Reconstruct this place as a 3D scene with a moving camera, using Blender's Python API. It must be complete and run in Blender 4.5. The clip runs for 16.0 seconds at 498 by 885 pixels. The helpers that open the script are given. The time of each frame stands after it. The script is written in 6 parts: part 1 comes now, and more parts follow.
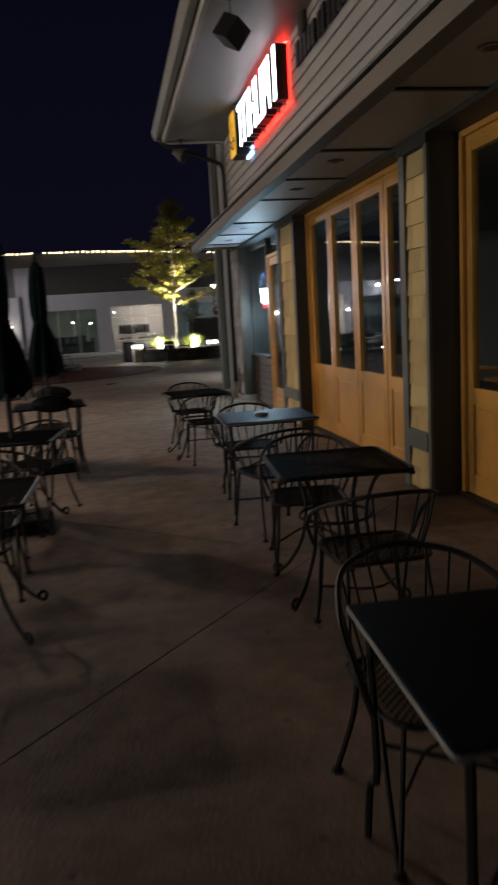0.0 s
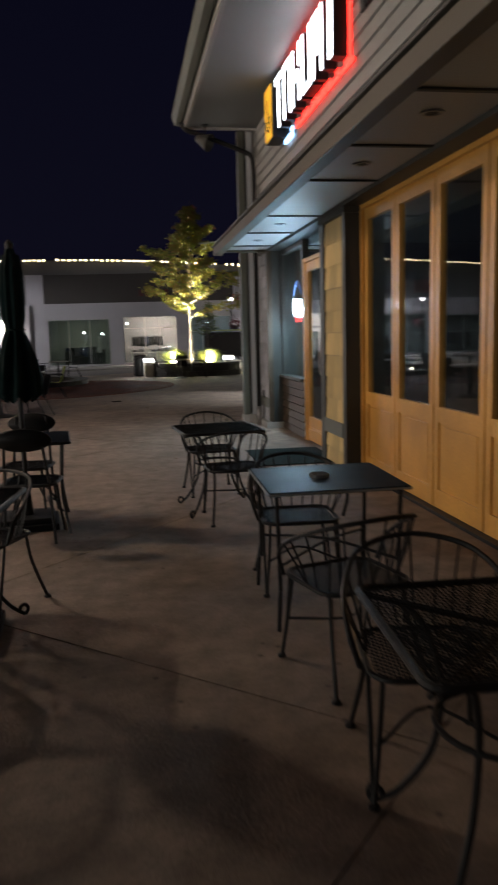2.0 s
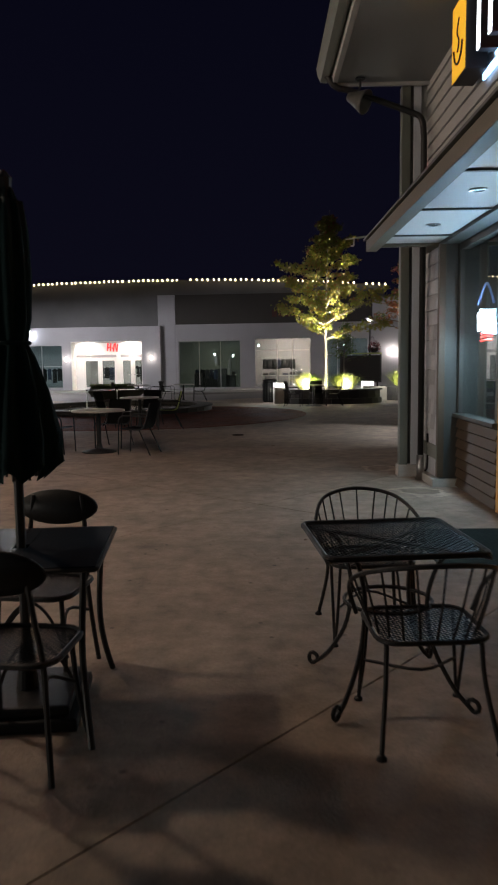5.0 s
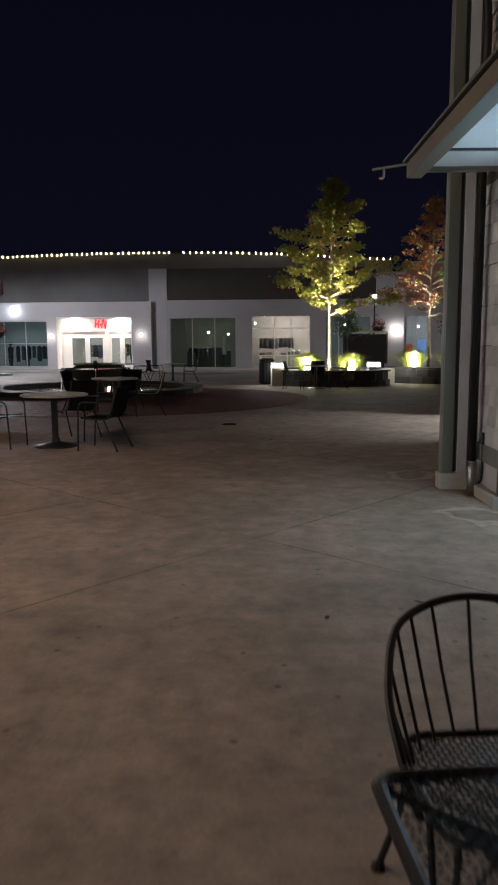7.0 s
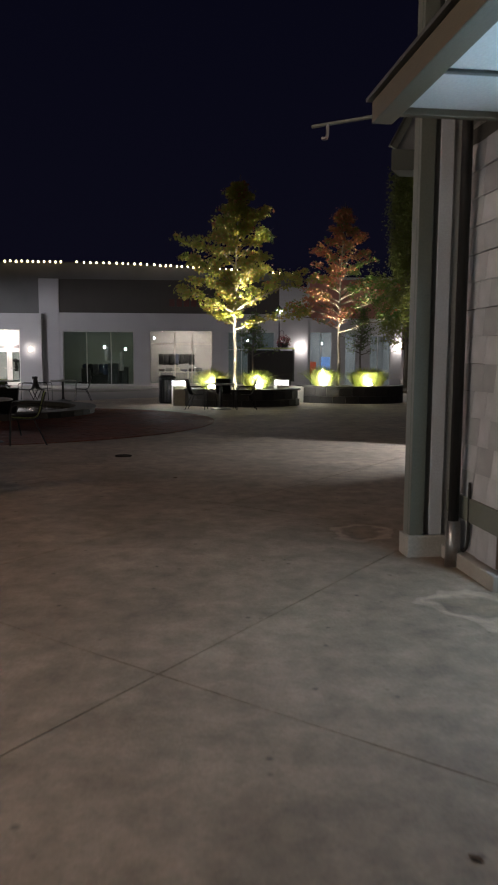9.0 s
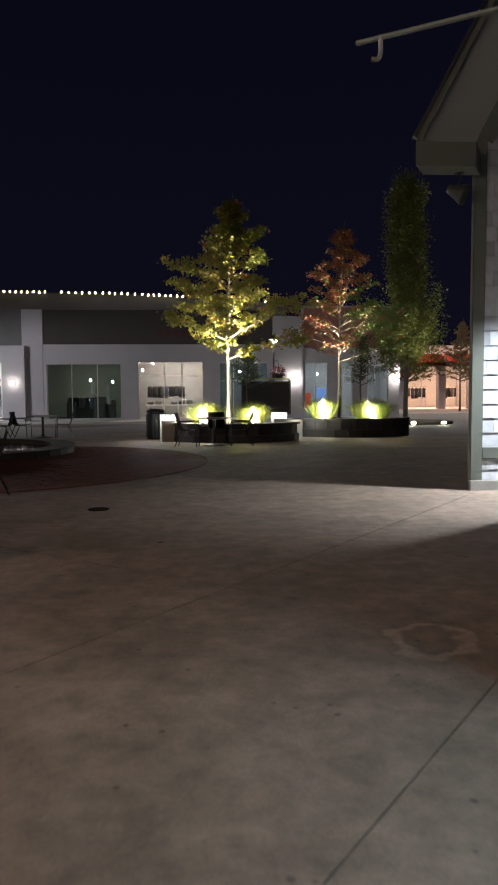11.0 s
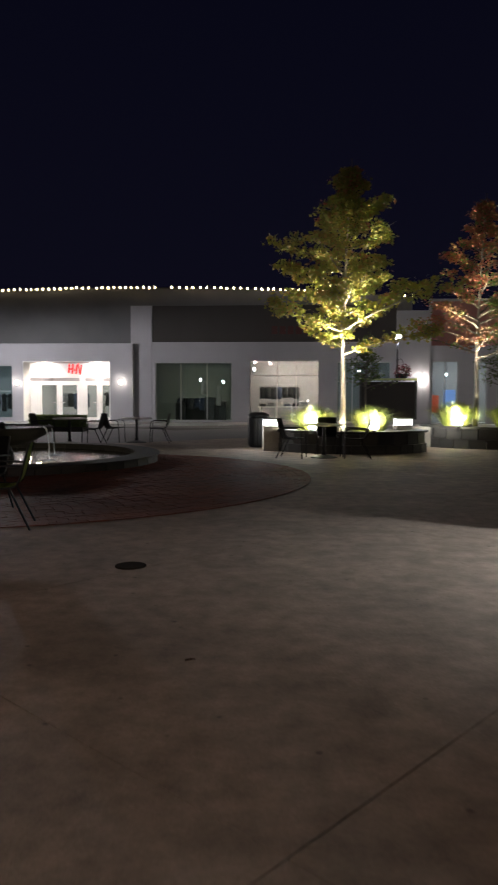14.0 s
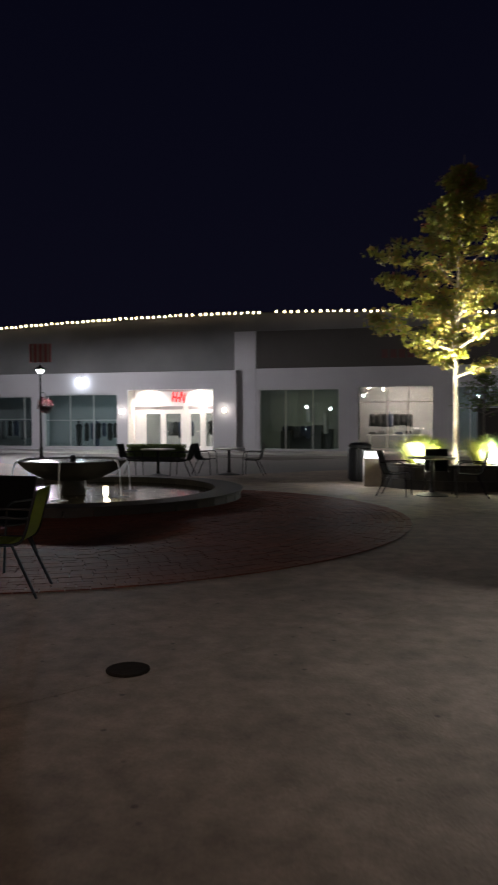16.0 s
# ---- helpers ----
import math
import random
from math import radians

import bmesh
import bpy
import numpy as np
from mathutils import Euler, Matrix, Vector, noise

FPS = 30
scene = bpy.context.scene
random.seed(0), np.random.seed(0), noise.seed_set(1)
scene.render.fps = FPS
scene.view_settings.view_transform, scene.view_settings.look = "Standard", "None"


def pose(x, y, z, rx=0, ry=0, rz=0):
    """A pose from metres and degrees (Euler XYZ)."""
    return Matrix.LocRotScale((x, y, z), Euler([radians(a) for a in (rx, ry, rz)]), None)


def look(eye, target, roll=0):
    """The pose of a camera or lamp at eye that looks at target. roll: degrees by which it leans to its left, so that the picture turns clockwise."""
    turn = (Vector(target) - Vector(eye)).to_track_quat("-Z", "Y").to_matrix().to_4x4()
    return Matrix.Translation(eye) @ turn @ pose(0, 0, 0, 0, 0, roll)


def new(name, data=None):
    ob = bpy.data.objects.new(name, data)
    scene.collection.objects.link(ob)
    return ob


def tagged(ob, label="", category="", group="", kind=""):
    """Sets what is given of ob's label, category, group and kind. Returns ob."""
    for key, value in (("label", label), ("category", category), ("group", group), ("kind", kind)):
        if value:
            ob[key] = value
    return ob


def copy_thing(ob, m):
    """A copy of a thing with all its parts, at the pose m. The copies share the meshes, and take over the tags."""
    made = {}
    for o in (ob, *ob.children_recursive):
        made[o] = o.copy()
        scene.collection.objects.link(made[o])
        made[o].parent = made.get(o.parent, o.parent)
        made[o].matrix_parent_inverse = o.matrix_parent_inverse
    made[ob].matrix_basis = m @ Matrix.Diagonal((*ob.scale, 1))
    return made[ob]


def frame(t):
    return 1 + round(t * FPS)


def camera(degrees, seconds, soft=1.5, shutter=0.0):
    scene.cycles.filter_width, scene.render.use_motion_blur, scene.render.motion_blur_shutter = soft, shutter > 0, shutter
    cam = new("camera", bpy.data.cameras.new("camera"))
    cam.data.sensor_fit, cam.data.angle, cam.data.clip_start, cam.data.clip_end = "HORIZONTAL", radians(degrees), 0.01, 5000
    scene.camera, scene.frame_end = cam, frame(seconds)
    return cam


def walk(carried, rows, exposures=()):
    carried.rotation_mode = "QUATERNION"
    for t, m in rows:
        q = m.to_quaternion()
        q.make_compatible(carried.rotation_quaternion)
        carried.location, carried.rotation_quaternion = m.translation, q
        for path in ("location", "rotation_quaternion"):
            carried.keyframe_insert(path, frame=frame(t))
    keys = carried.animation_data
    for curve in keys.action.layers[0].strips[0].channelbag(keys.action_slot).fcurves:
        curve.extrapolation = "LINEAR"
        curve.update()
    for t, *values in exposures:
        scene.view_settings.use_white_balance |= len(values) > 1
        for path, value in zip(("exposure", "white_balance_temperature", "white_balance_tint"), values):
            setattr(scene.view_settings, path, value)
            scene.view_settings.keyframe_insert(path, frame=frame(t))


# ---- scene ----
cam = camera(37.2, 16.0, soft=1.9, shutter=0.6)
PATH = [
    (0, (0.639, -0.071, 1.532), (0.853, 1.89, 1.203), -3.4),
    (0.5, (0.615, 0.48, 1.549), (0.967, 2.423, 1.235), -2.7),
    (1, (0.667, 0.986, 1.517), (0.937, 2.941, 1.197), -3.3),
    (1.5, (0.607, 1.507, 1.522), (0.879, 3.464, 1.209), -3.1),
    (2, (0.642, 2.0, 1.528), (0.832, 3.97, 1.241), -1.6),
    (2.5, (0.592, 2.474, 1.536), (0.583, 4.456, 1.268), -0.3),
    (3, (0.606, 3.013, 1.542), (0.509, 4.993, 1.28), -0.2),
    (3.5, (0.618, 3.516, 1.515), (0.474, 5.495, 1.268), -0.4),
    (4, (0.637, 4.067, 1.536), (0.473, 6.049, 1.323), 0.0),
    (4.5, (0.696, 4.609, 1.533), (0.523, 6.591, 1.33), -0.1),
    (5, (0.619, 5.11, 1.532), (0.462, 7.092, 1.313), -0.8),
    (7.5, (0.446, 8.186, 1.432), (0.315, 10.163, 1.158), 0.2),
    (8, (0.389, 8.709, 1.431), (0.36, 10.693, 1.175), 0.5),
    (8.5, (0.312, 9.176, 1.427), (0.442, 11.158, 1.192), 0.5),
    (9, (0.332, 9.676, 1.427), (0.456, 11.659, 1.199), 0.3),
    (11.5, (0.31, 12.128, 1.407), (0.483, 14.116, 1.272), -0.8),
    (12, (0.365, 12.68, 1.426), (0.613, 14.658, 1.264), -1.2),
    (12.5, (0.48, 13.163, 1.423), (0.708, 15.143, 1.259), -0.9),
    (13, (0.507, 13.683, 1.414), (0.768, 15.661, 1.279), 0.4),
    (13.5, (0.665, 14.176, 1.416), (0.774, 16.167, 1.267), 1.2),
    (14, (0.628, 14.671, 1.401), (0.454, 16.658, 1.262), 0.2),
    (14.5, (0.774, 15.119, 1.431), (0.566, 17.104, 1.301), -0.1),
    (15, (0.888, 15.565, 1.449), (0.652, 17.549, 1.366), -0.7),
    (15.5, (0.884, 16.013, 1.478), (0.546, 17.983, 1.404), -0.8),
    (16, (0.855, 16.529, 1.43), (0.373, 18.469, 1.364), -0.2),
]
walk(cam, [(t, look(eye, target, roll)) for t, eye, target, roll in PATH],
     exposures=[(0, 0.0), (0.5, 0.2), (2.0, 0.2), (3.5, 0.05), (7.3, 0.0), (9.2, 0.05), (11.5, 0.23), (12.8, 0.22), (14.0, 0.15), (15.0, 0.08), (16.0, 0.0)])

# ---- world and large lights ----
world = bpy.data.worlds.new("night_sky")
scene.world = world
world.use_nodes = True
wn = world.node_tree
wbg = wn.nodes["Background"]
wtc = wn.nodes.new("ShaderNodeTexCoord")
wsep = wn.nodes.new("ShaderNodeSeparateXYZ")
wramp = wn.nodes.new("ShaderNodeValToRGB")
wn.links.new(wtc.outputs["Generated"], wsep.inputs[0])
wn.links.new(wsep.outputs["Z"], wramp.inputs[0])
wn.links.new(wramp.outputs[0], wbg.inputs[0])
wramp.color_ramp.elements[0].color = (0.0038, 0.0036, 0.0090, 1)
wramp.color_ramp.elements[1].color = (0.0017, 0.0018, 0.0060, 1)
wramp.color_ramp.elements[1].position = 0.6
wbg.inputs[1].default_value = 1.0


def point_lamp(x, y, z, watts, color=(1, 0.9, 0.78), radius=0.12):
    d = bpy.data.lights.new("lamp_light", "POINT")
    d.energy, d.color, d.shadow_soft_size = watts, color, radius
    ob = new("lamp_light", d)
    ob.location = (x, y, z)
    return ob


def spot_lamp(eye, target, watts, angle, color=(1, 0.95, 0.75), radius=0.04, blend=0.6):
    d = bpy.data.lights.new("spot_light", "SPOT")
    d.energy, d.color, d.shadow_soft_size, d.spot_size, d.spot_blend = watts, color, radius, radians(angle), blend
    ob = new("spot_light", d)
    ob.matrix_basis = look(eye, target)
    return ob


def area_lamp(eye, target, watts, sx, sy, color=(1, 1, 1)):
    d = bpy.data.lights.new("area_light", "AREA")
    d.energy, d.color, d.shape, d.size, d.size_y = watts, color, "RECTANGLE", sx, sy
    ob = new("area_light", d)
    ob.matrix_basis = look(eye, target)
    return ob


WARM, COOL, NEUTRAL = (1, 0.74, 0.50), (0.80, 0.90, 1.0), (1, 0.92, 0.84)
# the wall of the restaurant runs a little off the square's axes
AX, AY, ATURN = 2.835, 8.0, 3.8
AM = pose(AX, AY, 0, 0, 0, ATURN)


def a_point(x, y, z):
    return AM @ Vector((x, y, z))


point_lamp(-4.3, 9.75, 4.45, 480, (1, 0.79, 0.60), 0.13)      # square lamp beside the umbrella tables
point_lamp(-7.5, -7.0, 4.45, 90, COOL, 0.13)      # unseen square lamp added behind the start
point_lamp(-5.6, 13.2, 4.45, 470, (1, 0.69, 0.53), 0.13)      # unseen square lamp added to brighten the floor between the tables and the fountain
spot_lamp((5.6, 20.75, 2.9), (4.2, 20.85, 0.0), 1300, 96, (0.88, 0.94, 1.0), 0.10, 1.0)   # alley wall lamp
point_lamp(-15.3, 44.9, 3.455, 2200, (0.97, 0.95, 1.0), 0.03)
point_lamp(3.95, 45.0, 3.38, 420, (1, 0.95, 0.95), 0.12)
point_lamp(19.2, 60.0, 4.85, 1300, NEUTRAL, 0.15)
point_lamp(14.6, 63.0, 3.9, 600, NEUTRAL, 0.15)
point_lamp(25.0, 79.0, 4.4, 900, NEUTRAL, 0.15)
for oy, watts in ((-8.0, 20), (-1.5, 110), (4.5, 330)):      # made-up lit openings, unseen to the west, that warm the doors
    area_lamp((-12.9, oy, 1.05), (2.5, oy, 1.05), watts, 5.0, 0.8, (1, 0.93, 0.84))

# ---- materials ----


def mat(name, color, rough=0.6, metal=0.0, spread=0.25, scale=6.0, bump=0.15, fine=60.0, second=None, stain=0.5, per="", transmission=0.0, coat=0.0, coords="Object", spots=0.0, rings=()):
    """A worn surface: two sizes of variation in the colour, grain in the relief."""
    m = bpy.data.materials.new(name)
    m.use_nodes = True
    nt = m.node_tree
    b = nt.nodes["Principled BSDF"]
    b.inputs["Roughness"].default_value, b.inputs["Metallic"].default_value = rough, metal
    b.inputs["Transmission Weight"].default_value = transmission
    b.inputs["Coat Weight"].default_value = coat
    tc = nt.nodes.new("ShaderNodeTexCoord")
    big, small = nt.nodes.new("ShaderNodeTexNoise"), nt.nodes.new("ShaderNodeTexNoise")
    big.inputs["Scale"].default_value, big.inputs["Detail"].default_value = scale * 0.25, 4
    small.inputs["Scale"].default_value, small.inputs["Detail"].default_value = fine, 3
    where = tc.outputs["Object"]
    if coords == "world":
        where = nt.nodes.new("ShaderNodeNewGeometry").outputs["Position"]
    for n in (big, small):
        nt.links.new(where, n.inputs["Vector"])
    if spots:
        big.inputs["Detail"].default_value, big.inputs["Roughness"].default_value = 9, 0.62
    ramp = nt.nodes.new("ShaderNodeValToRGB")
    lo = tuple(c * (1 - spread) for c in color)
    hi = second or tuple(min(1, c * (1 + spread)) for c in color)
    ramp.color_ramp.elements[0].color, ramp.color_ramp.elements[0].position = (*lo, 1), 0.5 - 0.5 * stain
    ramp.color_ramp.elements[1].color, ramp.color_ramp.elements[1].position = (*hi, 1), 0.5 + 0.5 * stain
    nt.links.new(big.outputs[0], ramp.inputs[0])
    grain = nt.nodes.new("ShaderNodeMix")
    grain.data_type, grain.blend_type = "RGBA", "MULTIPLY"
    grain.inputs["Factor"].default_value = 0.35
    nt.links.new(ramp.outputs[0], grain.inputs[6])
    nt.links.new(small.outputs[0], grain.inputs[7])
    out = grain.outputs[2]
    if spots:       # dark pits and gum marks
        vor, vr = nt.nodes.new("ShaderNodeTexVoronoi"), nt.nodes.new("ShaderNodeValToRGB")
        vor.inputs["Scale"].default_value = 5.0
        nt.links.new(where, vor.inputs["Vector"])
        vr.color_ramp.elements[0].color, vr.color_ramp.elements[0].position = (1 - spots,) * 3 + (1,), 0.045
        vr.color_ramp.elements[1].color, vr.color_ramp.elements[1].position = (1, 1, 1, 1), 0.10
        nt.links.new(vor.outputs["Distance"], vr.inputs[0])
        mid, mr2 = nt.nodes.new("ShaderNodeTexNoise"), nt.nodes.new("ShaderNodeMapRange")
        mid.inputs["Scale"].default_value, mid.inputs["Detail"].default_value, mid.inputs["Roughness"].default_value = 5.0, 9, 0.7
        nt.links.new(where, mid.inputs["Vector"])
        mr2.inputs[1].default_value, mr2.inputs[2].default_value, mr2.inputs[3].default_value, mr2.inputs[4].default_value = 0.3, 0.7, 0.62, 1.26
        nt.links.new(mid.outputs[0], mr2.inputs[0])
        for link in (vr.outputs[0], mr2.outputs[0]):
            mul = nt.nodes.new("ShaderNodeMix")
            mul.data_type, mul.blend_type = "RGBA", "MULTIPLY"
            mul.inputs["Factor"].default_value = 1.0
            nt.links.new(out, mul.inputs[6])
            nt.links.new(link, mul.inputs[7])
            out = mul.outputs[2]
    for rx, ry, rr in rings:       # pale dried water marks
        dist, warp, band = nt.nodes.new("ShaderNodeVectorMath"), nt.nodes.new("ShaderNodeVectorMath"), nt.nodes.new("ShaderNodeValToRGB")
        sc = nt.nodes.new("ShaderNodeVectorMath")
        warp.operation, dist.operation, sc.operation = "MULTIPLY_ADD", "DISTANCE", "MULTIPLY"
        wob = nt.nodes.new("ShaderNodeTexNoise")
        wob.inputs["Scale"].default_value = 3.0
        nt.links.new(where, wob.inputs["Vector"])
        nt.links.new(wob.outputs["Color"], warp.inputs[0])
        warp.inputs[1].default_value = (0.6, 0.6, 0)
        nt.links.new(where, warp.inputs[2])
        dist.inputs[1].default_value = (rx + 0.3, ry + 0.3, 0)
        nt.links.new(warp.outputs[0], dist.inputs[0])
        els = band.color_ramp.elements
        els[0].color, els[0].position = (0.86, 0.83, 0.80, 1), rr * 0.3
        els[1].color, els[1].position = (1, 1, 1, 1), rr * 1.7
        for p, v in ((rr * 0.72, 0.80), (rr * 0.95, 1.55), (rr * 1.2, 1.38), (rr * 1.32, 0.93)):
            els.new(p).color = (v, v, v, 1)
        nt.links.new(dist.outputs["Value"], band.inputs[0])
        mul = nt.nodes.new("ShaderNodeMix")
        mul.data_type, mul.blend_type = "RGBA", "MULTIPLY"
        mul.inputs["Factor"].default_value = 1.0
        nt.links.new(out, mul.inputs[6])
        nt.links.new(band.outputs[0], mul.inputs[7])
        out = mul.outputs[2]
    if per:
        src = nt.nodes.new("ShaderNodeObjectInfo") if per == "object" else nt.nodes.new("ShaderNodeNewGeometry")
        hsv = nt.nodes.new("ShaderNodeHueSaturation")
        mr = nt.nodes.new("ShaderNodeMapRange")
        mr.inputs[3].default_value, mr.inputs[4].default_value = 0.78, 1.2
        nt.links.new(src.outputs["Random" if per == "object" else "Random Per Island"], mr.inputs[0])
        nt.links.new(mr.outputs[0], hsv.inputs["Value"])
        nt.links.new(out, hsv.inputs["Color"])
        out = hsv.outputs[0]
    nt.links.new(out, b.inputs["Base Color"])
    rr = nt.nodes.new("ShaderNodeMapRange")
    rr.inputs[3].default_value, rr.inputs[4].default_value = max(0.02, rough - 0.1), min(1, rough + 0.1)
    nt.links.new(big.outputs[0], rr.inputs[0])
    nt.links.new(rr.outputs[0], b.inputs["Roughness"])
    if bump:
        bp = nt.nodes.new("ShaderNodeBump")
        bp.inputs["Strength"].default_value, bp.inputs["Distance"].default_value = bump, 0.01
        nt.links.new(small.outputs[0], bp.inputs["Height"])
        nt.links.new(bp.outputs[0], b.inputs["Normal"])
    return m


def glow(name, color, strength):
    m = bpy.data.materials.new(name)
    m.use_nodes = True
    nt = m.node_tree
    b = nt.nodes["Principled BSDF"]
    b.inputs["Base Color"].default_value = (*color, 1)
    b.inputs["Emission Color"].default_value = (*color, 1)
    b.inputs["Emission Strength"].default_value = strength
    return m


def glass_mat(name, tint=(0.9, 0.95, 0.95), rough=0.0):
    m = bpy.data.materials.new(name)
    m.use_nodes = True
    nt = m.node_tree
    b = nt.nodes["Principled BSDF"]
    nt.nodes.remove(b)
    out = nt.nodes["Material Output"]
    tr, gl, mx, lw, pw, ad = (nt.nodes.new(k) for k in ("ShaderNodeBsdfTransparent", "ShaderNodeBsdfGlossy", "ShaderNodeMixShader", "ShaderNodeLayerWeight", "ShaderNodeMath", "ShaderNodeMath"))
    tr.inputs[0].default_value = (*tint, 1)
    gl.inputs["Roughness"].default_value = rough
    lw.inputs["Blend"].default_value = 0.5
    pw.operation, ad.operation = "POWER", "MULTIPLY_ADD"
    pw.inputs[1].default_value, ad.inputs[1].default_value, ad.inputs[2].default_value = 3.5, 0.85, 0.045
    nt.links.new(lw.outputs["Facing"], pw.inputs[0])
    nt.links.new(pw.outputs[0], ad.inputs[0])
    nt.links.new(ad.outputs[0], mx.inputs[0])
    nt.links.new(tr.outputs[0], mx.inputs[1])
    nt.links.new(gl.outputs[0], mx.inputs[2])
    nt.links.new(mx.outputs[0], out.inputs[0])
    return m


def leaf_mat(name, a, b2, c2):
    m = bpy.data.materials.new(name)
    m.use_nodes = True
    nt = m.node_tree
    b = nt.nodes["Principled BSDF"]
    g = nt.nodes.new("ShaderNodeNewGeometry")
    ramp = nt.nodes.new("ShaderNodeValToRGB")
    ramp.color_ramp.elements[0].color = (*a, 1)
    ramp.color_ramp.elements[1].color = (*c2, 1)
    e = ramp.color_ramp.elements.new(0.6)
    e.color = (*b2, 1)
    nt.links.new(g.outputs["Random Per Island"], ramp.inputs[0])
    nt.links.new(ramp.outputs[0], b.inputs["Base Color"])
    b.inputs["Roughness"].default_value = 0.55
    tl, mx = nt.nodes.new("ShaderNodeBsdfTranslucent"), nt.nodes.new("ShaderNodeMixShader")
    nt.links.new(ramp.outputs[0], tl.inputs[0])
    mx.inputs[0].default_value = 0.4
    nt.links.new(b.outputs[0], mx.inputs[1])
    nt.links.new(tl.outputs[0], mx.inputs[2])
    nt.links.new(mx.outputs[0], nt.nodes["Material Output"].inputs[0])
    return m


CONCRETE = mat("concrete", (0.262, 0.203, 0.158), 0.78, spread=0.27, scale=4.2, bump=0.3, fine=55, stain=0.4, coords="world", spots=0.5, rings=((1.62, 15.55, 0.22), (1.95, 13.72, 0.22)))
DRY_LEAF = mat("dry_leaf", (0.09, 0.045, 0.02), 0.8, spread=0.3, scale=40, bump=0.3, fine=120)
GROUT = mat("joint_filler", (0.06, 0.05, 0.042), 0.95)
ASPHALT = mat("dark_paving", (0.13, 0.12, 0.115), 0.8, scale=0.8, bump=0.3)
SIDEWALK = mat("sidewalk", (0.30, 0.29, 0.28), 0.8, scale=1.2)
BRICK = mat("red_paver", (0.15, 0.042, 0.022), 0.7, scale=3, per="island", bump=0.3)
SHINGLE = mat("grey_shingle", (0.43, 0.46, 0.50), 0.75, spread=0.15, scale=5, bump=0.3, fine=90, per="object")
SHINGLE_TAN = mat("tan_shingle", (0.62, 0.47, 0.20), 0.75, spread=0.12, scale=5, bump=0.3, fine=90, per="object")
SIDING = mat("painted_siding", (0.35, 0.355, 0.345), 0.7, spread=0.12, scale=3, bump=0.2, fine=80)
TRIM = mat("grey_green_trim", (0.13, 0.145, 0.125), 0.6, spread=0.2, scale=3, bump=0.15, fine=70)
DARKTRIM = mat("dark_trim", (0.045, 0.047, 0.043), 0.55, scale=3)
FASCIA = mat("brown_fascia", (0.085, 0.07, 0.045), 0.6, spread=0.2, scale=3)
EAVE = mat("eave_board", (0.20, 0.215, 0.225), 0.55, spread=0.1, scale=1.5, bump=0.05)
SOFFIT = mat("painted_soffit", (0.46, 0.47, 0.46), 0.55, spread=0.1, scale=1.5, bump=0.05)
PLINTH = mat("concrete_plinth", (0.33, 0.32, 0.30), 0.85, scale=4, bump=0.35)
WOOD = mat("varnished_fir", (0.74, 0.385, 0.085), 0.38, spread=0.22, scale=7, bump=0.1, fine=50, coat=0.3)
BROWNWOOD = mat("brown_lap_siding", (0.062, 0.04, 0.022), 0.6, spread=0.25, scale=6, bump=0.2)
IRON = mat("black_iron", (0.013, 0.012, 0.012), 0.5, metal=0.0, spread=0.3, scale=20, bump=0.2, fine=150)
IRONTOP = mat("black_iron_mesh", (0.012, 0.012, 0.013), 0.5, metal=0.0, spread=0.3, scale=20, bump=0.1, fine=150)
GLOSSTOP = mat("glossy_dark_top", (0.004, 0.010, 0.017), 0.46, spread=0.3, scale=8, bump=0.05)
ALU = mat("brushed_metal", (0.45, 0.45, 0.45), 0.35, metal=0.9, scale=10)
DARKMETAL = mat("dark_metal", (0.017, 0.017, 0.018), 0.5, metal=0.0, scale=8)
CLOTH = mat("dark_green_cloth", (0.008, 0.020, 0.020), 0.9, spread=0.35, scale=12, bump=0.4, fine=120)
PLASTIC = mat("black_plastic", (0.010, 0.010, 0.010), 0.5, scale=6)
for shiny, level in ((GLOSSTOP, 0.05), (IRON, 0.25), (IRONTOP, 0.12), (PLASTIC, 0.15), (DARKMETAL, 0.25), (CLOTH, 0.1)):
    shiny.node_tree.nodes["Principled BSDF"].inputs["Specular IOR Level"].default_value = level
# glare on the metal table tops is put into this pale colour
TABLE_GLARE = mat("pale_table_top", (0.42, 0.40, 0.38), 0.35, spread=0.15, scale=8, bump=0.05)
LIME = mat("lime_sling", (0.42, 0.52, 0.04), 0.6, spread=0.15, scale=10, fine=160)
GLASS = glass_mat("window_glass")
GLASS_SHOP = glass_mat("shop_glass", (0.72, 0.80, 0.78))
RENDER_WHITE = mat("white_render", (0.36, 0.35, 0.37), 0.8, spread=0.14, scale=1.2, bump=0.2, fine=40)
RENDER_GREY = mat("grey_render", (0.115, 0.115, 0.118), 0.85, spread=0.3, scale=0.9, bump=0.2, fine=40, stain=0.35)
RENDER_BROWN = mat("brown_panel", (0.042, 0.036, 0.032), 0.8, spread=0.3, scale=1.0)
RENDER_ROSE = mat("rose_render", (0.36, 0.16, 0.14), 0.8, scale=1.0)
WHITE = mat("white_paint", (0.78, 0.77, 0.75), 0.5, spread=0.06, scale=3, bump=0.05)
FRAME_GREY = mat("anodised_frame", (0.38, 0.39, 0.38), 0.4, metal=0.5, spread=0.1)
STONE = mat("dark_stone", (0.045, 0.042, 0.038), 0.75, spread=0.35, scale=5, bump=0.4, fine=35, per="object")
STONE_PALE = mat("pale_stone", (0.34, 0.31, 0.27), 0.8, spread=0.25, scale=6, bump=0.4, fine=30)
BRONZE = mat("fountain_bronze", (0.015, 0.014, 0.013), 0.6, metal=0.0, scale=5)
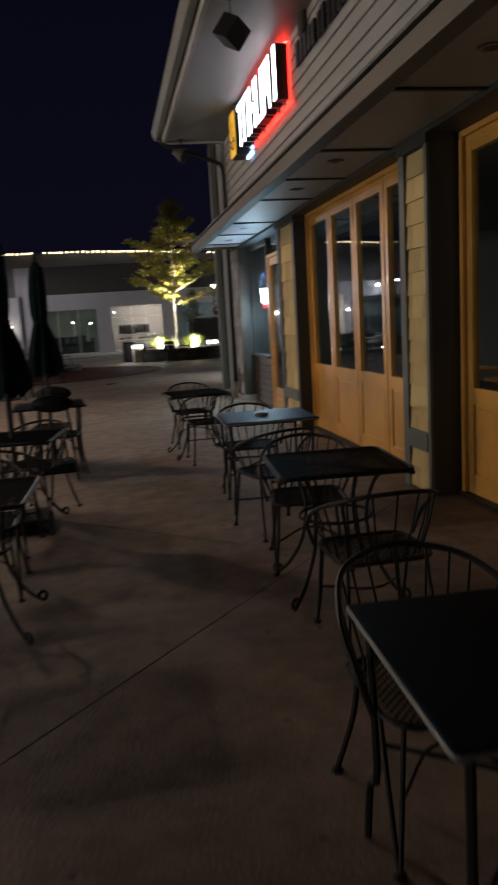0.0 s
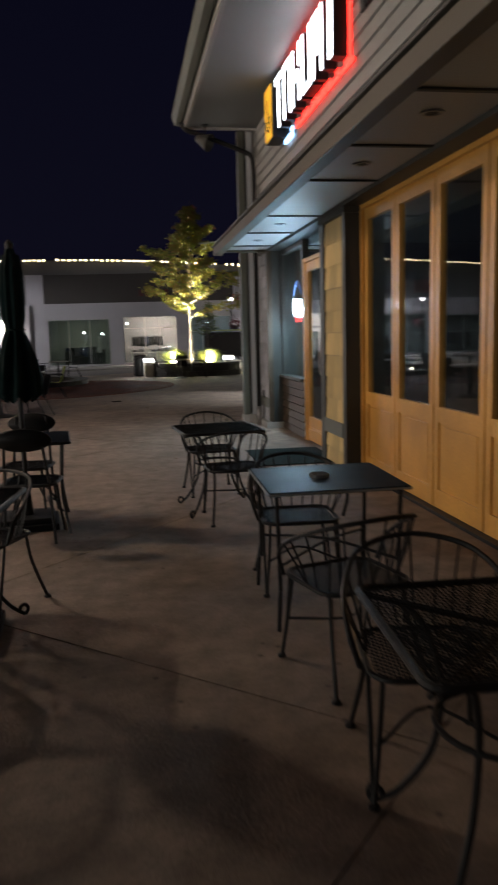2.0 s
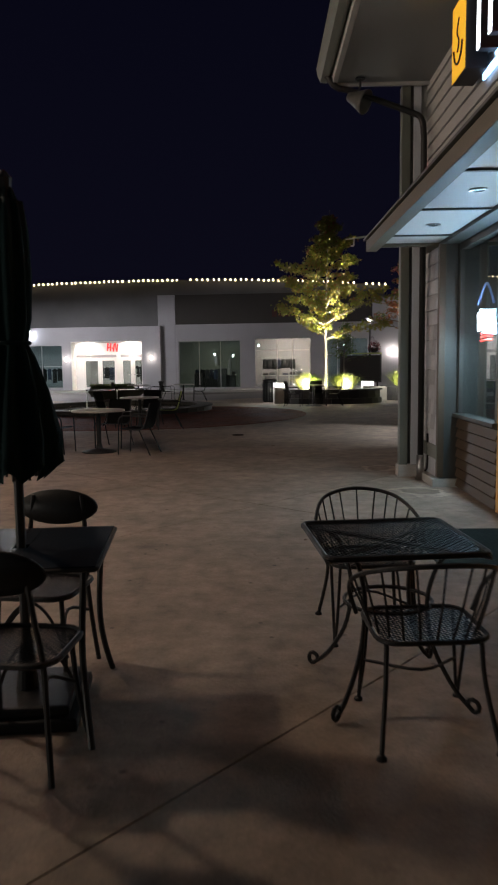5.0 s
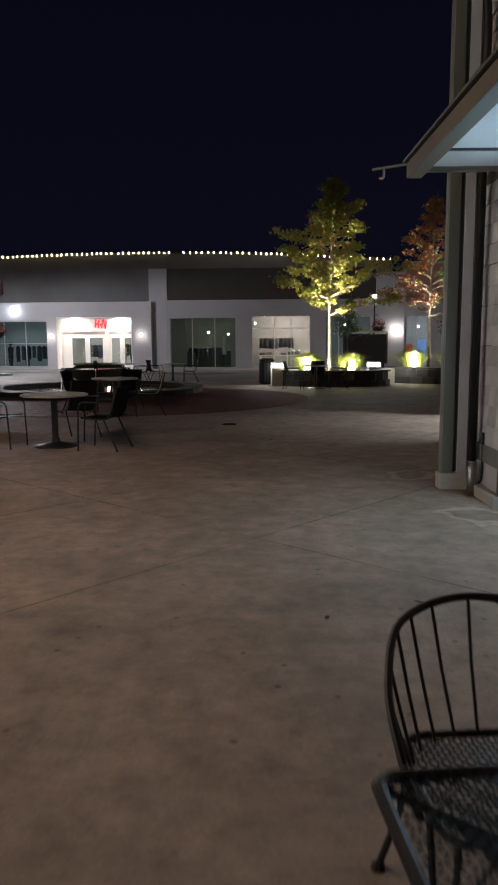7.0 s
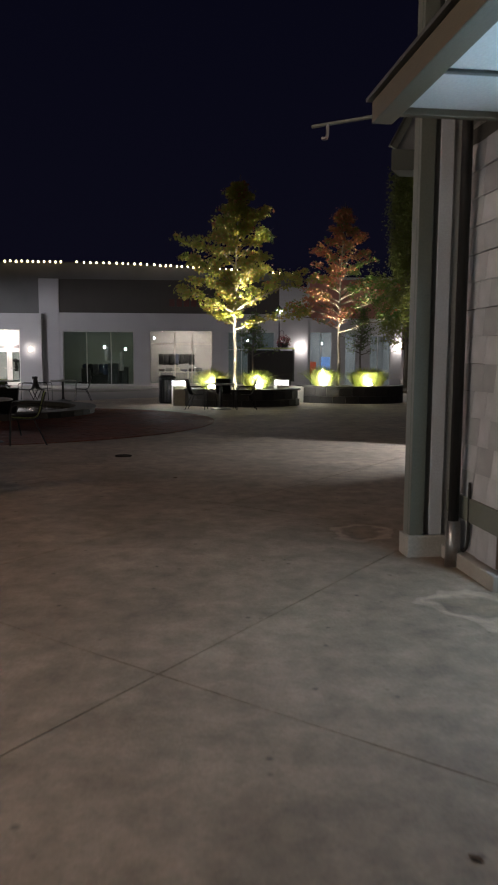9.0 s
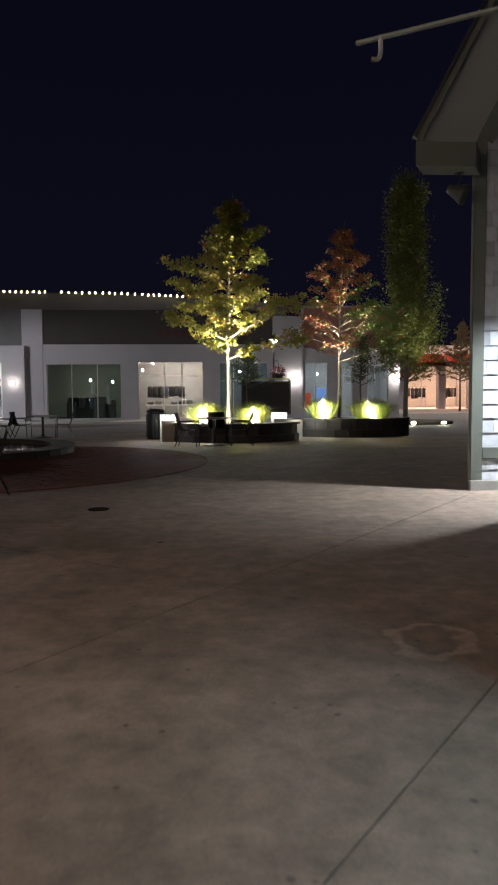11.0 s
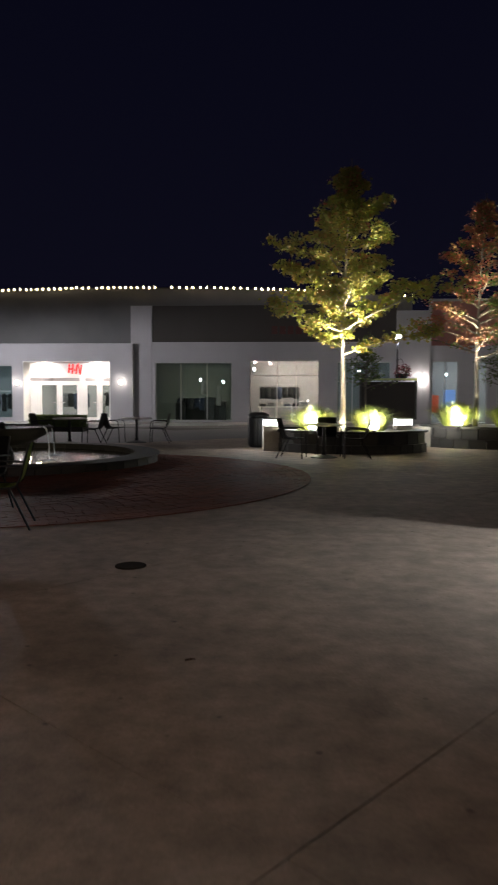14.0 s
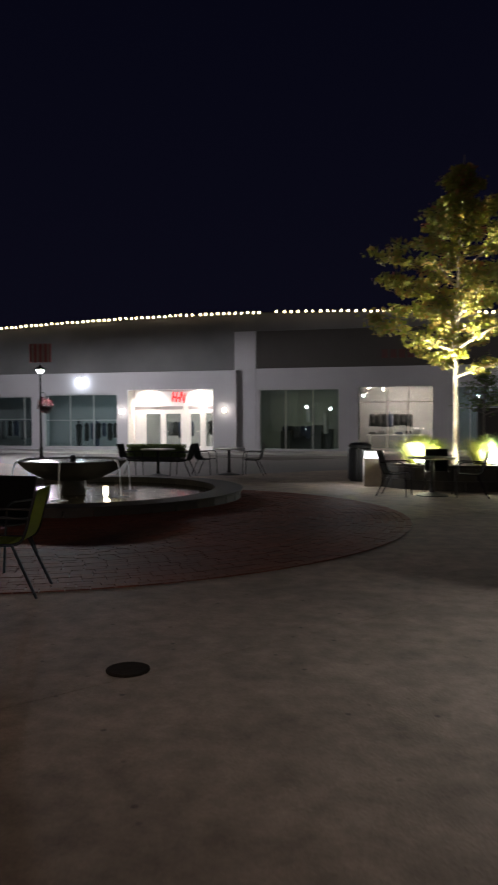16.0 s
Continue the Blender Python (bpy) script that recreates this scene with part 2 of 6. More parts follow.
WATER = mat("rippling_water", (0.10, 0.085, 0.05), 0.12, spread=0.5, scale=9, bump=1.0, fine=9)
STREAM = mat("falling_water", (0.6, 0.65, 0.7), 0.15, spread=0.2, scale=20, bump=0.6, fine=40)
COVER = mat("rusted_iron_cover", (0.022, 0.016, 0.012), 0.95, scale=20, bump=0.4)
for dull, level in ((BRONZE, 0.12), (COVER, 0.03), (BRICK, 0.12), (CONCRETE, 0.3)):
    dull.node_tree.nodes["Principled BSDF"].inputs["Specular IOR Level"].default_value = level
SOIL = mat("planter_soil", (0.05, 0.038, 0.025), 0.95, scale=8, bump=0.6)
BARK = mat("pale_bark", (0.34, 0.30, 0.25), 0.8, spread=0.3, scale=10, bump=0.5, fine=30)
BARK_TWIG = mat("twig_bark", (0.15, 0.125, 0.09), 0.85, spread=0.3, scale=10, bump=0.4, fine=30)
BARK_DARK = mat("dark_bark", (0.10, 0.085, 0.07), 0.85, spread=0.3, scale=10, bump=0.5, fine=30)
LEAF_YELLOW = leaf_mat("yellow_green_leaves", (0.16, 0.185, 0.03), (0.215, 0.205, 0.036), (0.26, 0.155, 0.045))
LEAF_RED = leaf_mat("red_autumn_leaves", (0.30, 0.07, 0.045), (0.28, 0.12, 0.06), (0.16, 0.13, 0.035))
LEAF_BROWN = leaf_mat("brown_autumn_leaves", (0.11, 0.06, 0.035), (0.13, 0.085, 0.04), (0.09, 0.085, 0.03))
LEAF_GREEN = leaf_mat("green_leaves", (0.05, 0.10, 0.015), (0.075, 0.12, 0.02), (0.11, 0.12, 0.03))
LEAF_DARK = leaf_mat("dark_green_leaves", (0.045, 0.075, 0.015), (0.06, 0.09, 0.02), (0.08, 0.09, 0.025))
LEAF_POPLAR = leaf_mat("olive_poplar_leaves", (0.09, 0.115, 0.018), (0.11, 0.125, 0.022), (0.12, 0.115, 0.03))
GRASS = leaf_mat("ornamental_grass", (0.17, 0.23, 0.04), (0.25, 0.28, 0.06), (0.33, 0.31, 0.12))
FLOWER = leaf_mat("red_flowers", (0.06, 0.008, 0.013), (0.09, 0.015, 0.022), (0.03, 0.04, 0.012))
FABRICS = [mat("garment_" + n, c, 0.9, scale=8) for n, c in (("black", (0.02, 0.02, 0.022)), ("grey", (0.12, 0.12, 0.13)), ("pale", (0.5, 0.47, 0.45)), ("blue", (0.04, 0.05, 0.09)))]
BULB = glow("warm_bulb", (1.0, 0.78, 0.46), 9.0)
LAMP_GLASS = glow("lamp_glass", (0.95, 0.97, 1.0), 16.0)
LAMP_WARM = glow("lamp_glass_warm", (1.0, 0.86, 0.66), 9.0)
CAP_GLASS = glow("bollard_glass", (0.95, 0.97, 1.0), 4.0)
SIGN_WHITE = glow("sign_white", (0.85, 0.92, 1.0), 5.5)
SIGN_RED = glow("sign_red", (1.0, 0.03, 0.02), 4.5)
SIGN_TOP = glow("sign_red_top", (1.0, 0.03, 0.02), 26.0)
SIGN_BLUE = glow("sign_blue", (0.35, 0.6, 1.0), 4.0)
SIGN_YELLOW = glow("sign_yellow", (0.95, 0.50, 0.03), 0.55)
LOGO_RED = glow("logo_red", (0.85, 0.02, 0.02), 0.8)
NEON_WHITE = glow("neon_white", (0.75, 0.9, 1.0), 40.0)
NEON_BLUE = glow("neon_blue", (0.25, 0.42, 1.0), 0.10)
UPLIGHT = glow("uplight_lens", (1.0, 0.97, 0.75), 110.0)
AWNING = mat("red_awning", (0.42, 0.06, 0.03), 0.8, scale=4)
BANNER_A = mat("banner_red", (0.30, 0.05, 0.05), 0.8)
DULL_RED = mat("dull_red_letters", (0.07, 0.018, 0.016), 0.8)
BANNER_B = mat("banner_pale", (0.32, 0.25, 0.22), 0.8)

# ---- mesh helpers ----


def mesh_of(bm, name, material, smooth=False):
    me = bpy.data.meshes.new(name)
    bm.to_mesh(me)
    bm.free()
    me.materials.append(material)
    if smooth:
        me.polygons.foreach_set("use_smooth", [True] * len(me.polygons))
    return me


def part(name, bm, material, parent=None, label="", smooth=False, m=None):
    ob = new(name, mesh_of(bm, name, material, smooth))
    if parent:
        ob.parent = parent
    if m is not None:
        ob.matrix_basis = m
    if label:
        ob["label"] = label
    return ob


def share(ob, m, name=None):
    """Another piece on the same mesh, under the same parent."""
    o = new(name or ob.name.split(".")[0], ob.data)
    o.parent, o.matrix_basis = ob.parent, m
    return o


def thing(name, label, category, m=None, group="", kind=""):
    ob = new(name)
    ob.empty_display_size = 0.2
    if m is not None:
        ob.matrix_basis = m
    return tagged(ob, label, category, group, kind)


def solid(name, bm, material, label, category, m=None, kind="", smooth=False, group=""):
    ob = part(name, bm, material, None, "", smooth, m)
    return tagged(ob, label, category, group, kind)


def box(bm, x0, x1, y0, y1, z0, z1, bevel=0.0, m=None):
    vs = [bm.verts.new((x, y, z)) for x in (x0, x1) for y in (y0, y1) for z in (z0, z1)]
    fs = [bm.faces.new([vs[i] for i in q]) for q in ((0, 1, 3, 2), (4, 6, 7, 5), (0, 4, 5, 1), (2, 3, 7, 6), (0, 2, 6, 4), (1, 5, 7, 3))]
    if m is not None:
        bmesh.ops.transform(bm, matrix=m, verts=vs)
    if bevel:
        edges = list({e for f in fs for e in f.edges})
        bmesh.ops.bevel(bm, geom=edges, offset=bevel, segments=2, affect="EDGES", profile=0.6)
    return bm


def boxes(*rows, bevel=0.0):
    bm = bmesh.new()
    for r in rows:
        box(bm, *r, bevel=bevel)
    return bm


def tube(bm, pts, r, n=6, closed=False):
    """A round bar along a line of points; r is one radius or one for each point."""
    pts = [Vector(p) for p in pts]
    rs = r if isinstance(r, (list, tuple)) else [r] * len(pts)
    rings, prev = [], None
    for i, p in enumerate(pts):
        if closed:
            d = pts[(i + 1) % len(pts)] - pts[i - 1]
        else:
            d = pts[min(i + 1, len(pts) - 1)] - pts[max(i - 1, 0)]
        d.normalize()
        side = prev if prev is not None else (Vector((0, 0, 1)) if abs(d.z) < 0.9 else Vector((1, 0, 0)))
        u = (side - d * side.dot(d)).normalized()
        prev = u
        v = d.cross(u)
        rings.append([bm.verts.new(p + rs[i] * (math.cos(a) * u + math.sin(a) * v)) for a in (2 * math.pi * k / n for k in range(n))])
    last = len(rings) if closed else len(rings) - 1
    for i in range(last):
        a, b = rings[i], rings[(i + 1) % len(rings)]
        for k in range(n):
            bm.faces.new((a[k], a[(k + 1) % n], b[(k + 1) % n], b[k]))
    if not closed:
        bm.faces.new(rings[0][::-1])
        bm.faces.new(rings[-1])
    return bm


def lathe(bm, profile, n=24, centre=(0, 0), top=True, bottom=True):
    """Turns a profile of (radius, z) round the upright axis."""
    rings = []
    for r, z in profile:
        rings.append([bm.verts.new((centre[0] + r * math.cos(2 * math.pi * k / n), centre[1] + r * math.sin(2 * math.pi * k / n), z)) for k in range(n)])
    for a, b in zip(rings, rings[1:]):
        for k in range(n):
            bm.faces.new((a[k], a[(k + 1) % n], b[(k + 1) % n], b[k]))
    if bottom:
        bm.faces.new(rings[0][::-1])
    if top:
        bm.faces.new(rings[-1])
    return bm


def curve_pts(ctrl, steps=6):
    """Points on a smooth line through the given points."""
    c = [Vector(p) for p in ctrl]
    c = [2 * c[0] - c[1]] + c + [2 * c[-1] - c[-2]]
    out = []
    for i in range(1, len(c) - 2):
        for k in range(steps):
            t = k / steps
            p0, p1, p2, p3 = c[i - 1:i + 3]
            out.append(0.5 * (2 * p1 + (p2 - p0) * t + (2 * p0 - 5 * p1 + 4 * p2 - p3) * t * t + (3 * p1 - p0 - 3 * p2 + p3) * t ** 3))
    out.append(c[-2])
    return out


def ground_z(y):
    t = min(1, max(0, (y - 24) / 28))
    return -0.33 * t * t * (3 - 2 * t)

# ---- ground ----
bm = bmesh.new()
ys = [-120, -30, 0, 24] + [24 + 2 * k for k in range(1, 15)] + [60, 90, 160, 900]
xs = [-900, -60, 0, 60, 900]
gv = [[bm.verts.new((x, y, ground_z(y) - 0.012)) for x in xs] for y in ys]
for i in range(len(ys) - 1):
    for j in range(len(xs) - 1):
        bm.faces.new((gv[i][j], gv[i][j + 1], gv[i + 1][j + 1], gv[i + 1][j]))
ground = solid("ground", bm, GROUT, "dark paved ground of a shopping square at night", "ground", kind="structure")

FX, FY, FR = -5.6, 29.0, 3.1     # fountain: centre, pool radius
BX, BY, FB = -4.4, 26.5, 4.9     # brick ring: centre, radius
GA = radians(38.2)
gu, gn = Vector((math.sin(GA), math.cos(GA))), Vector((math.cos(GA), -math.sin(GA)))


def slab_mesh(cx, cy, wu, wn):
    """One concrete slab, cut in strips so that it follows the ground; eased edges."""
    bm = bmesh.new()
    nu, nn = 6, 4
    g = 0.0042
    rows = []
    for i in range(nu + 1):
        row = []
        for j in range(nn + 1):
            a, b = -wu / 2 + g + (wu - 2 * g) * i / nu, -wn / 2 + g + (wn - 2 * g) * j / nn
            p = gu * a + gn * b
            row.append(bm.verts.new((p.x, p.y, ground_z(cy + p.y) - ground_z(cy))))
        rows.append(row)
    for i in range(nu):
        for j in range(nn):
            bm.faces.new((rows[i][j], rows[i + 1][j], rows[i + 1][j + 1], rows[i][j + 1]))
    edge = [e for e in bm.edges if e.is_boundary]
    ret = bmesh.ops.extrude_edge_only(bm, edges=edge)
    for v in [v for v in ret["geom"] if isinstance(v, bmesh.types.BMVert)]:
        v.co.z -= 0.012
    bmesh.ops.recalc_face_normals(bm, faces=bm.faces)
    return bm


paving = thing("pavement", "grey-brown concrete slabs with diagonal joints, stained and worn", "paving", kind="structure")
# joints run at uneven spacing along the two diagonals
u_lines = [4.48 - 5.74 * k for k in range(9, 0, -1)] + [4.48, 10.22, 13.55] + [13.55 + 9.6 * k for k in range(1, 8)]
n_lines = [-9.95 - 3.2 * k for k in range(15, 0, -1)] + [-9.95, -7.88, -4.55, -1.57] + [-1.57 + 3.2 * k for k in range(1, 9)]
flat_slabs = {}
for u0, u1 in zip(u_lines, u_lines[1:]):
    for n0, n1 in zip(n_lines, n_lines[1:]):
        c = gu * (u0 + u1) / 2 + gn * (n0 + n1) / 2
        if not (-26 < c.x < 16 and -16 < c.y < 49):
            continue
        size = (round(u1 - u0, 3), round(n1 - n0, 3))
        if c.y >= 20:
            part("slab", slab_mesh(c.x, c.y, *size), CONCRETE if c.y < 38 else ASPHALT, paving, m=pose(c.x, c.y, ground_z(c.y)))
        elif size in flat_slabs:
            share(flat_slabs[size], pose(c.x, c.y, 0))
        else:
            flat_slabs[size] = part("slab", slab_mesh(0, 0, *size), CONCRETE, paving, m=pose(c.x, c.y, 0))

# far pavement in front of the shops, and the road to the other shops
bm = bmesh.new()
for x0, x1 in [(-40 + 3 * k, -37 + 3 * k) for k in range(17)]:
    box(bm, x0 + 0.01, x1 - 0.01, 50.6, 53.2, -0.45, -0.235, bevel=0.02)
solid("sidewalk", bm, SIDEWALK, "pale concrete sidewalk with a kerb before the shops", "sidewalk", kind="structure")
bm = boxes((-60, 60, 49.0, 50.55, -0.5, -0.325), (8, 60, 50.5, 110, -0.5, -0.322))
solid("road", bm, ASPHALT, "dark worn paving of the lane to the far shops", "road", kind="structure")
bm = boxes((10.5, 60, 62, 76, -0.45, -0.30))
solid("lane_pavement", bm, SIDEWALK, "pale concrete lane before the far shops", "paving", kind="structure")

# brick ring round the fountain
bm = bmesh.new()
r = 0.4
while r < FB:
    n = int(2 * math.pi * r / 0.205)
    off = random.random()
    for k in range(n):
        am = 2 * math.pi * (k + off + 0.5) / n
        if (BX + r * math.cos(am) - FX) ** 2 + (BY + r * math.sin(am) - FY) ** 2 < (FR - 0.15) ** 2:
            continue
        a0, a1 = 2 * math.pi * (k + off + 0.02) / n, 2 * math.pi * (k + off + 0.98) / n
        z = 0.006 + random.uniform(-0.0015, 0.0025)
        vs = []
        for zz in (-0.02, z):
            for a, rr in ((a0, r), (a1, r), (a1, r + 0.094), (a0, r + 0.094)):
                x, y = BX + rr * math.cos(a), BY + rr * math.sin(a)
                vs.append(bm.verts.new((x, y, ground_z(y) + zz + 0.004)))
        for q in ((4, 5, 6, 7), (0, 1, 5, 4), (1, 2, 6, 5), (2, 3, 7, 6), (3, 0, 4, 7)):
            bm.faces.new([vs[i] for i in q])
    r += 0.1
ring = solid("brick_ring", bm, BRICK, "ring of dark red brick pavers round the fountain", "paving", kind="stuff")

bm = lathe(bmesh.new(), [(0.125, 0.0), (0.125, 0.008), (0.11, 0.012), (0.09, 0.010)], 28)
cover = solid("drain_cover", bm, COVER, "small round dark iron drain cover set in concrete", "drain cover", pose(-0.82, 20.4, 0))
for k in range(3):
    part("slot", boxes((-0.05, 0.05, -0.004, 0.004, 0.0, 0.0105)), COVER, cover, m=pose(0, (k - 1) * 0.035, 0))



def fallen_leaf(m, label):
    """A dry curled leaf: a midrib fold with raised edges."""
    bm = bmesh.new()
    rows = []
    for k in range(6):
        f = k / 5
        w = 0.026 * math.sin(math.pi * (0.08 + 0.88 * f))
        x = -0.045 + 0.09 * f
        rows.append([bm.verts.new((x, y, 0.002 + h)) for y, h in ((-w, 0.010), (0, 0.004 * f), (w, 0.013))])
    for p, q in zip(rows, rows[1:]):
        for k in range(2):
            bm.faces.new((p[k], p[k + 1], q[k + 1], q[k]))
    bmesh.ops.solidify(bm, geom=bm.faces[:], thickness=0.0015)
    return solid("fallen_leaf", bm, DRY_LEAF, label, "leaf", m)


fallen_leaf(pose(0.0, 18.39, 0, 0, 0, 25) @ Matrix.Scale(0.6, 4), "small dry brown leaf lying on the concrete")
fallen_leaf(pose(1.11, 11.6, 0, 0, 0, -40) @ Matrix.Scale(0.5, 4), "small dark dry leaf lying on the concrete")
fallen_leaf(pose(0.60, 11.33, 0, 0, 0, 80) @ Matrix.Scale(0.55, 4), "small dark dry leaf lying on the concrete")

mat_bm = boxes((-0.48, 0.48, -0.62, 0.62, 0.0, 0.010), bevel=0.004)
solid("doormat", mat_bm, CLOTH, "large dark doormat on the concrete before the entrance", "doormat", pose(2.04, 11.14, 0.001, 0, 0, 2.5))

# ---- restaurant ----
rest = thing("restaurant_building", "grey shingled restaurant with canopy, wide eave and wooden folding doors", "building", AM, kind="structure")

# walls and trim
part("wall_upper", boxes((-0.24, 0.06, -12.0, 6.9, 2.95, 5.1)), SIDING, rest)
for k in range(12):     # lap boards of the upper wall
    z = 2.98 + 0.165 * k
    bm = bmesh.new()
    vs = [bm.verts.new(p) for p in ((-0.244, -12, z), (-0.268, -12, z), (-0.246, -12, z + 0.162), (-0.244, 6.88, z), (-0.268, 6.88, z), (-0.246, 6.88, z + 0.162))]
    for q in ((0, 3, 4, 1), (1, 4, 5, 2), (0, 1, 2), (3, 5, 4)):
        bm.faces.new([vs[i] for i in q])
    part("lap_board", bm, SIDING, rest)
part("header", boxes((-0.25, 0.10, -12.0, 6.05, 2.845, 2.95), bevel=0.006), DARKTRIM, rest, "dark header beam over the doors")

# canopy
can = part("canopy", boxes((-0.97, -0.25, -12.0, 6.20, 2.885, 2.917)), SOFFIT, rest, "painted canopy soffit in panels")
bm = boxes((-1.095, -0.97, -12.0, 6.26, 2.80, 2.925), (-0.97, -0.10, 6.205, 6.26, 2.845, 2.925), bevel=0.008)
part("canopy_fascia", bm, FASCIA, rest)
part("canopy_edge", boxes((-1.125, -0.96, -12.0, 6.285, 2.928, 2.951), (-0.955, -0.27, -12, 6.285, 2.928, 2.951), bevel=0.004), DARKTRIM, rest)
for y in (-11, -9.4, -7.9, -6.4, -4.8, -3.3, -1.65, -0.4, 0.83, 2.8, 4.2, 5.62):
    part("batten", boxes((-0.97, -0.25, y - 0.02, y + 0.02, 2.868, 2.884), bevel=0.003), DARKTRIM, rest)
for y in (-4.0, -1.2, 0.2, 3.45, 5.0):
    bm = lathe(bmesh.new(), [(0.075, 2.884), (0.075, 2.873), (0.055, 2.873), (0.05, 2.8815)], 20, (-0.60, y))
    dl = part("downlight", bm, ALU, rest, "unlit recessed downlight")
    part("lens", lathe(bmesh.new(), [(0.04, 2.883), (0.04, 2.8775)], 14, (-0.60, y)), DARKMETAL, dl)

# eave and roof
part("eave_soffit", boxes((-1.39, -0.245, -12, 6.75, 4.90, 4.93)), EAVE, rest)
part("eave_fascia", boxes((-1.45, -1.39, -12, 6.80, 4.86, 5.12), (-1.39, 0.0, 6.75, 6.80, 4.86, 5.12), bevel=0.006), SIDING, rest)
bm = bmesh.new()
prof = [(-1.425, 5.08), (-1.425, 4.97), (-1.47, 4.93), (-1.55, 4.94), (-1.585, 5.02), (-1.60, 5.10), (-1.585, 5.10), (-1.57, 5.02), (-1.54, 4.955), (-1.475, 4.945), (-1.44, 4.98), (-1.44, 5.08)]
ends = [[bm.verts.new((x - 0.03, y, z)) for x, z in prof] for y in (-12, 6.86)]
for k in range(len(prof)):
    bm.faces.new((ends[0][k], ends[0][(k + 1) % len(prof)], ends[1][(k + 1) % len(prof)], ends[1][k]))
bm.faces.new(ends[1][::-1])
part("gutter", bm, TRIM, rest)
bm = bmesh.new()
vs = [bm.verts.new(p) for p in ((-1.6, -12, 5.13), (-1.6, 6.9, 5.13), (3.6, 6.9, 8.0), (3.6, -12, 8.0), (-1.6, -12, 5.19), (-1.6, 6.9, 5.19), (3.6, 6.9, 8.06), (3.6, -12, 8.06))]
for q in ((0, 1, 2, 3), (7, 6, 5, 4), (0, 4, 5, 1), (2, 6, 7, 3), (1, 5, 6, 2), (3, 7, 4, 0)):
    bm.faces.new([vs[i] for i in q])
part("roof", bm, DARKTRIM, rest)
bm = tube(bmesh.new(), curve_pts([(-1.53, 6.66, 4.97), (-1.41, 6.66, 4.82), (-1.2, 6.66, 4.76), (-0.55, 6.64, 4.52), (-0.38, 6.62, 4.42), (-0.345, 6.62, 4.2)], 4) + [(-0.345, 6.62, 0.30)], 0.038, 8)
part("downspout", bm, DARKMETAL, rest, smooth=True)
part("drain_pipe", tube(bmesh.new(), [(-0.345, 6.62, 0.0), (-0.345, 6.62, 0.32)], 0.05, 12), ALU, rest, "grey drain pipe into the ground", True)
part("conduit", tube(bmesh.new(), curve_pts([(-0.28, 6.52, 0.6), (-0.28, 6.52, 0.2), (-0.30, 6.55, 0.12)], 4), 0.012, 6), DARKMETAL, rest)

# the projecting corner with its boards
part("corner_wall", boxes((-0.53, 0.6, 6.92, 7.02, 0.10, 4.9)), SIDING, rest)
part("corner_board", boxes((-0.56, -0.455, 6.885, 6.925, 0.15, 4.9), (-0.562, -0.53, 6.925, 7.02, 0.15, 4.9), bevel=0.005), TRIM, rest)
part("corner_board", boxes((-0.415, -0.32, 6.89, 6.92, 0.15, 4.9), bevel=0.005), SHINGLE, rest)
# dark strip stands in for the shade between the two boards
part("corner_gap", boxes((-0.455, -0.415, 6.905, 6.922, 0.17, 4.9)), DARKTRIM, rest)
part("plinth", boxes((-0.582, 0.6, 6.855, 7.05, -0.02, 0.155), (-0.33, 0.1, 6.02, 6.86, -0.02, 0.10), bevel=0.012), PLINTH, rest)
part("wall_side", boxes((-0.24, 0.3, 6.06, 6.92, 0.10, 2.95)), DARKTRIM, rest)
bm = bmesh.new()
flo = [AM.inverted() @ Vector(p) for p in ((2.1, 14.97, 0), (4.5, 19.9, 0), (12.0, 17.5, 0), (12.0, 14.3, 0), (3.2, 14.3, 0))]
lo = [bm.verts.new(p) for p in flo]
hi = [bm.verts.new(p + Vector((0, 0, 5.2))) for p in flo]
for k in range(5):
    bm.faces.new((lo[k], hi[k], hi[(k + 1) % 5], lo[(k + 1) % 5]))
bm.faces.new(hi)
bmesh.ops.recalc_face_normals(bm, faces=bm.faces)
part("wall_alley", bm, SIDING, rest)
part("belt_trim", boxes((-0.285, -0.245, 6.05, 6.90, 0.33, 0.49), bevel=0.006), TRIM, rest)
part("corner_trim", boxes((-0.275, -0.2, 6.03, 6.115, 0.12, 2.85), bevel=0.005), BROWNWOOD, rest, "dark brown corner trim")


def shingle_rows(parent, x, y0, y1, z0, z1, rows, face, seed, width=0.2, material=SHINGLE):
    """Staggered shingles on an upright face; face 'x' looks west, 'y' looks south."""
    rng = random.Random(seed)
    h = (z1 - z0) / rows
    bm = bmesh.new()
    vs = [bm.verts.new(p) for p in ((-0.004, 0, 0), (-0.022, 0, 0), (-0.006, 0, 1), (-0.004, 1, 0), (-0.022, 1, 0), (-0.006, 1, 1))]
    for q in ((0, 3, 4, 1), (1, 4, 5, 2), (0, 1, 2), (3, 5, 4)):
        bm.faces.new([vs[i] for i in q])
    first = None
    for r in range(rows):
        y = y0 - (width * 0.5 if r % 2 else 0) - rng.uniform(0, 0.05)
        while y < y1 - 0.01:
            w = width * rng.uniform(0.75, 1.25)
            a, b = max(y, y0), min(y + w, y1)
            y += w
            if b - a < 0.02:
                continue
            turn = Matrix.Identity(4) if face == "x" else pose(0, 0, 0, 0, 0, 90)
            spot = Vector((x, a + 0.002, z0 + r * h + rng.uniform(-0.003, 0.003))) if face == "x" else Vector((b - 0.002, x, z0 + r * h + rng.uniform(-0.003, 0.003)))
            m = Matrix.Translation(spot) @ turn @ Matrix.Diagonal((1, b - a - 0.004, h * 0.995, 1))
            if first is None:
                first = part("shingle", bm, material, parent, m=m)
            else:
                share(first, m)


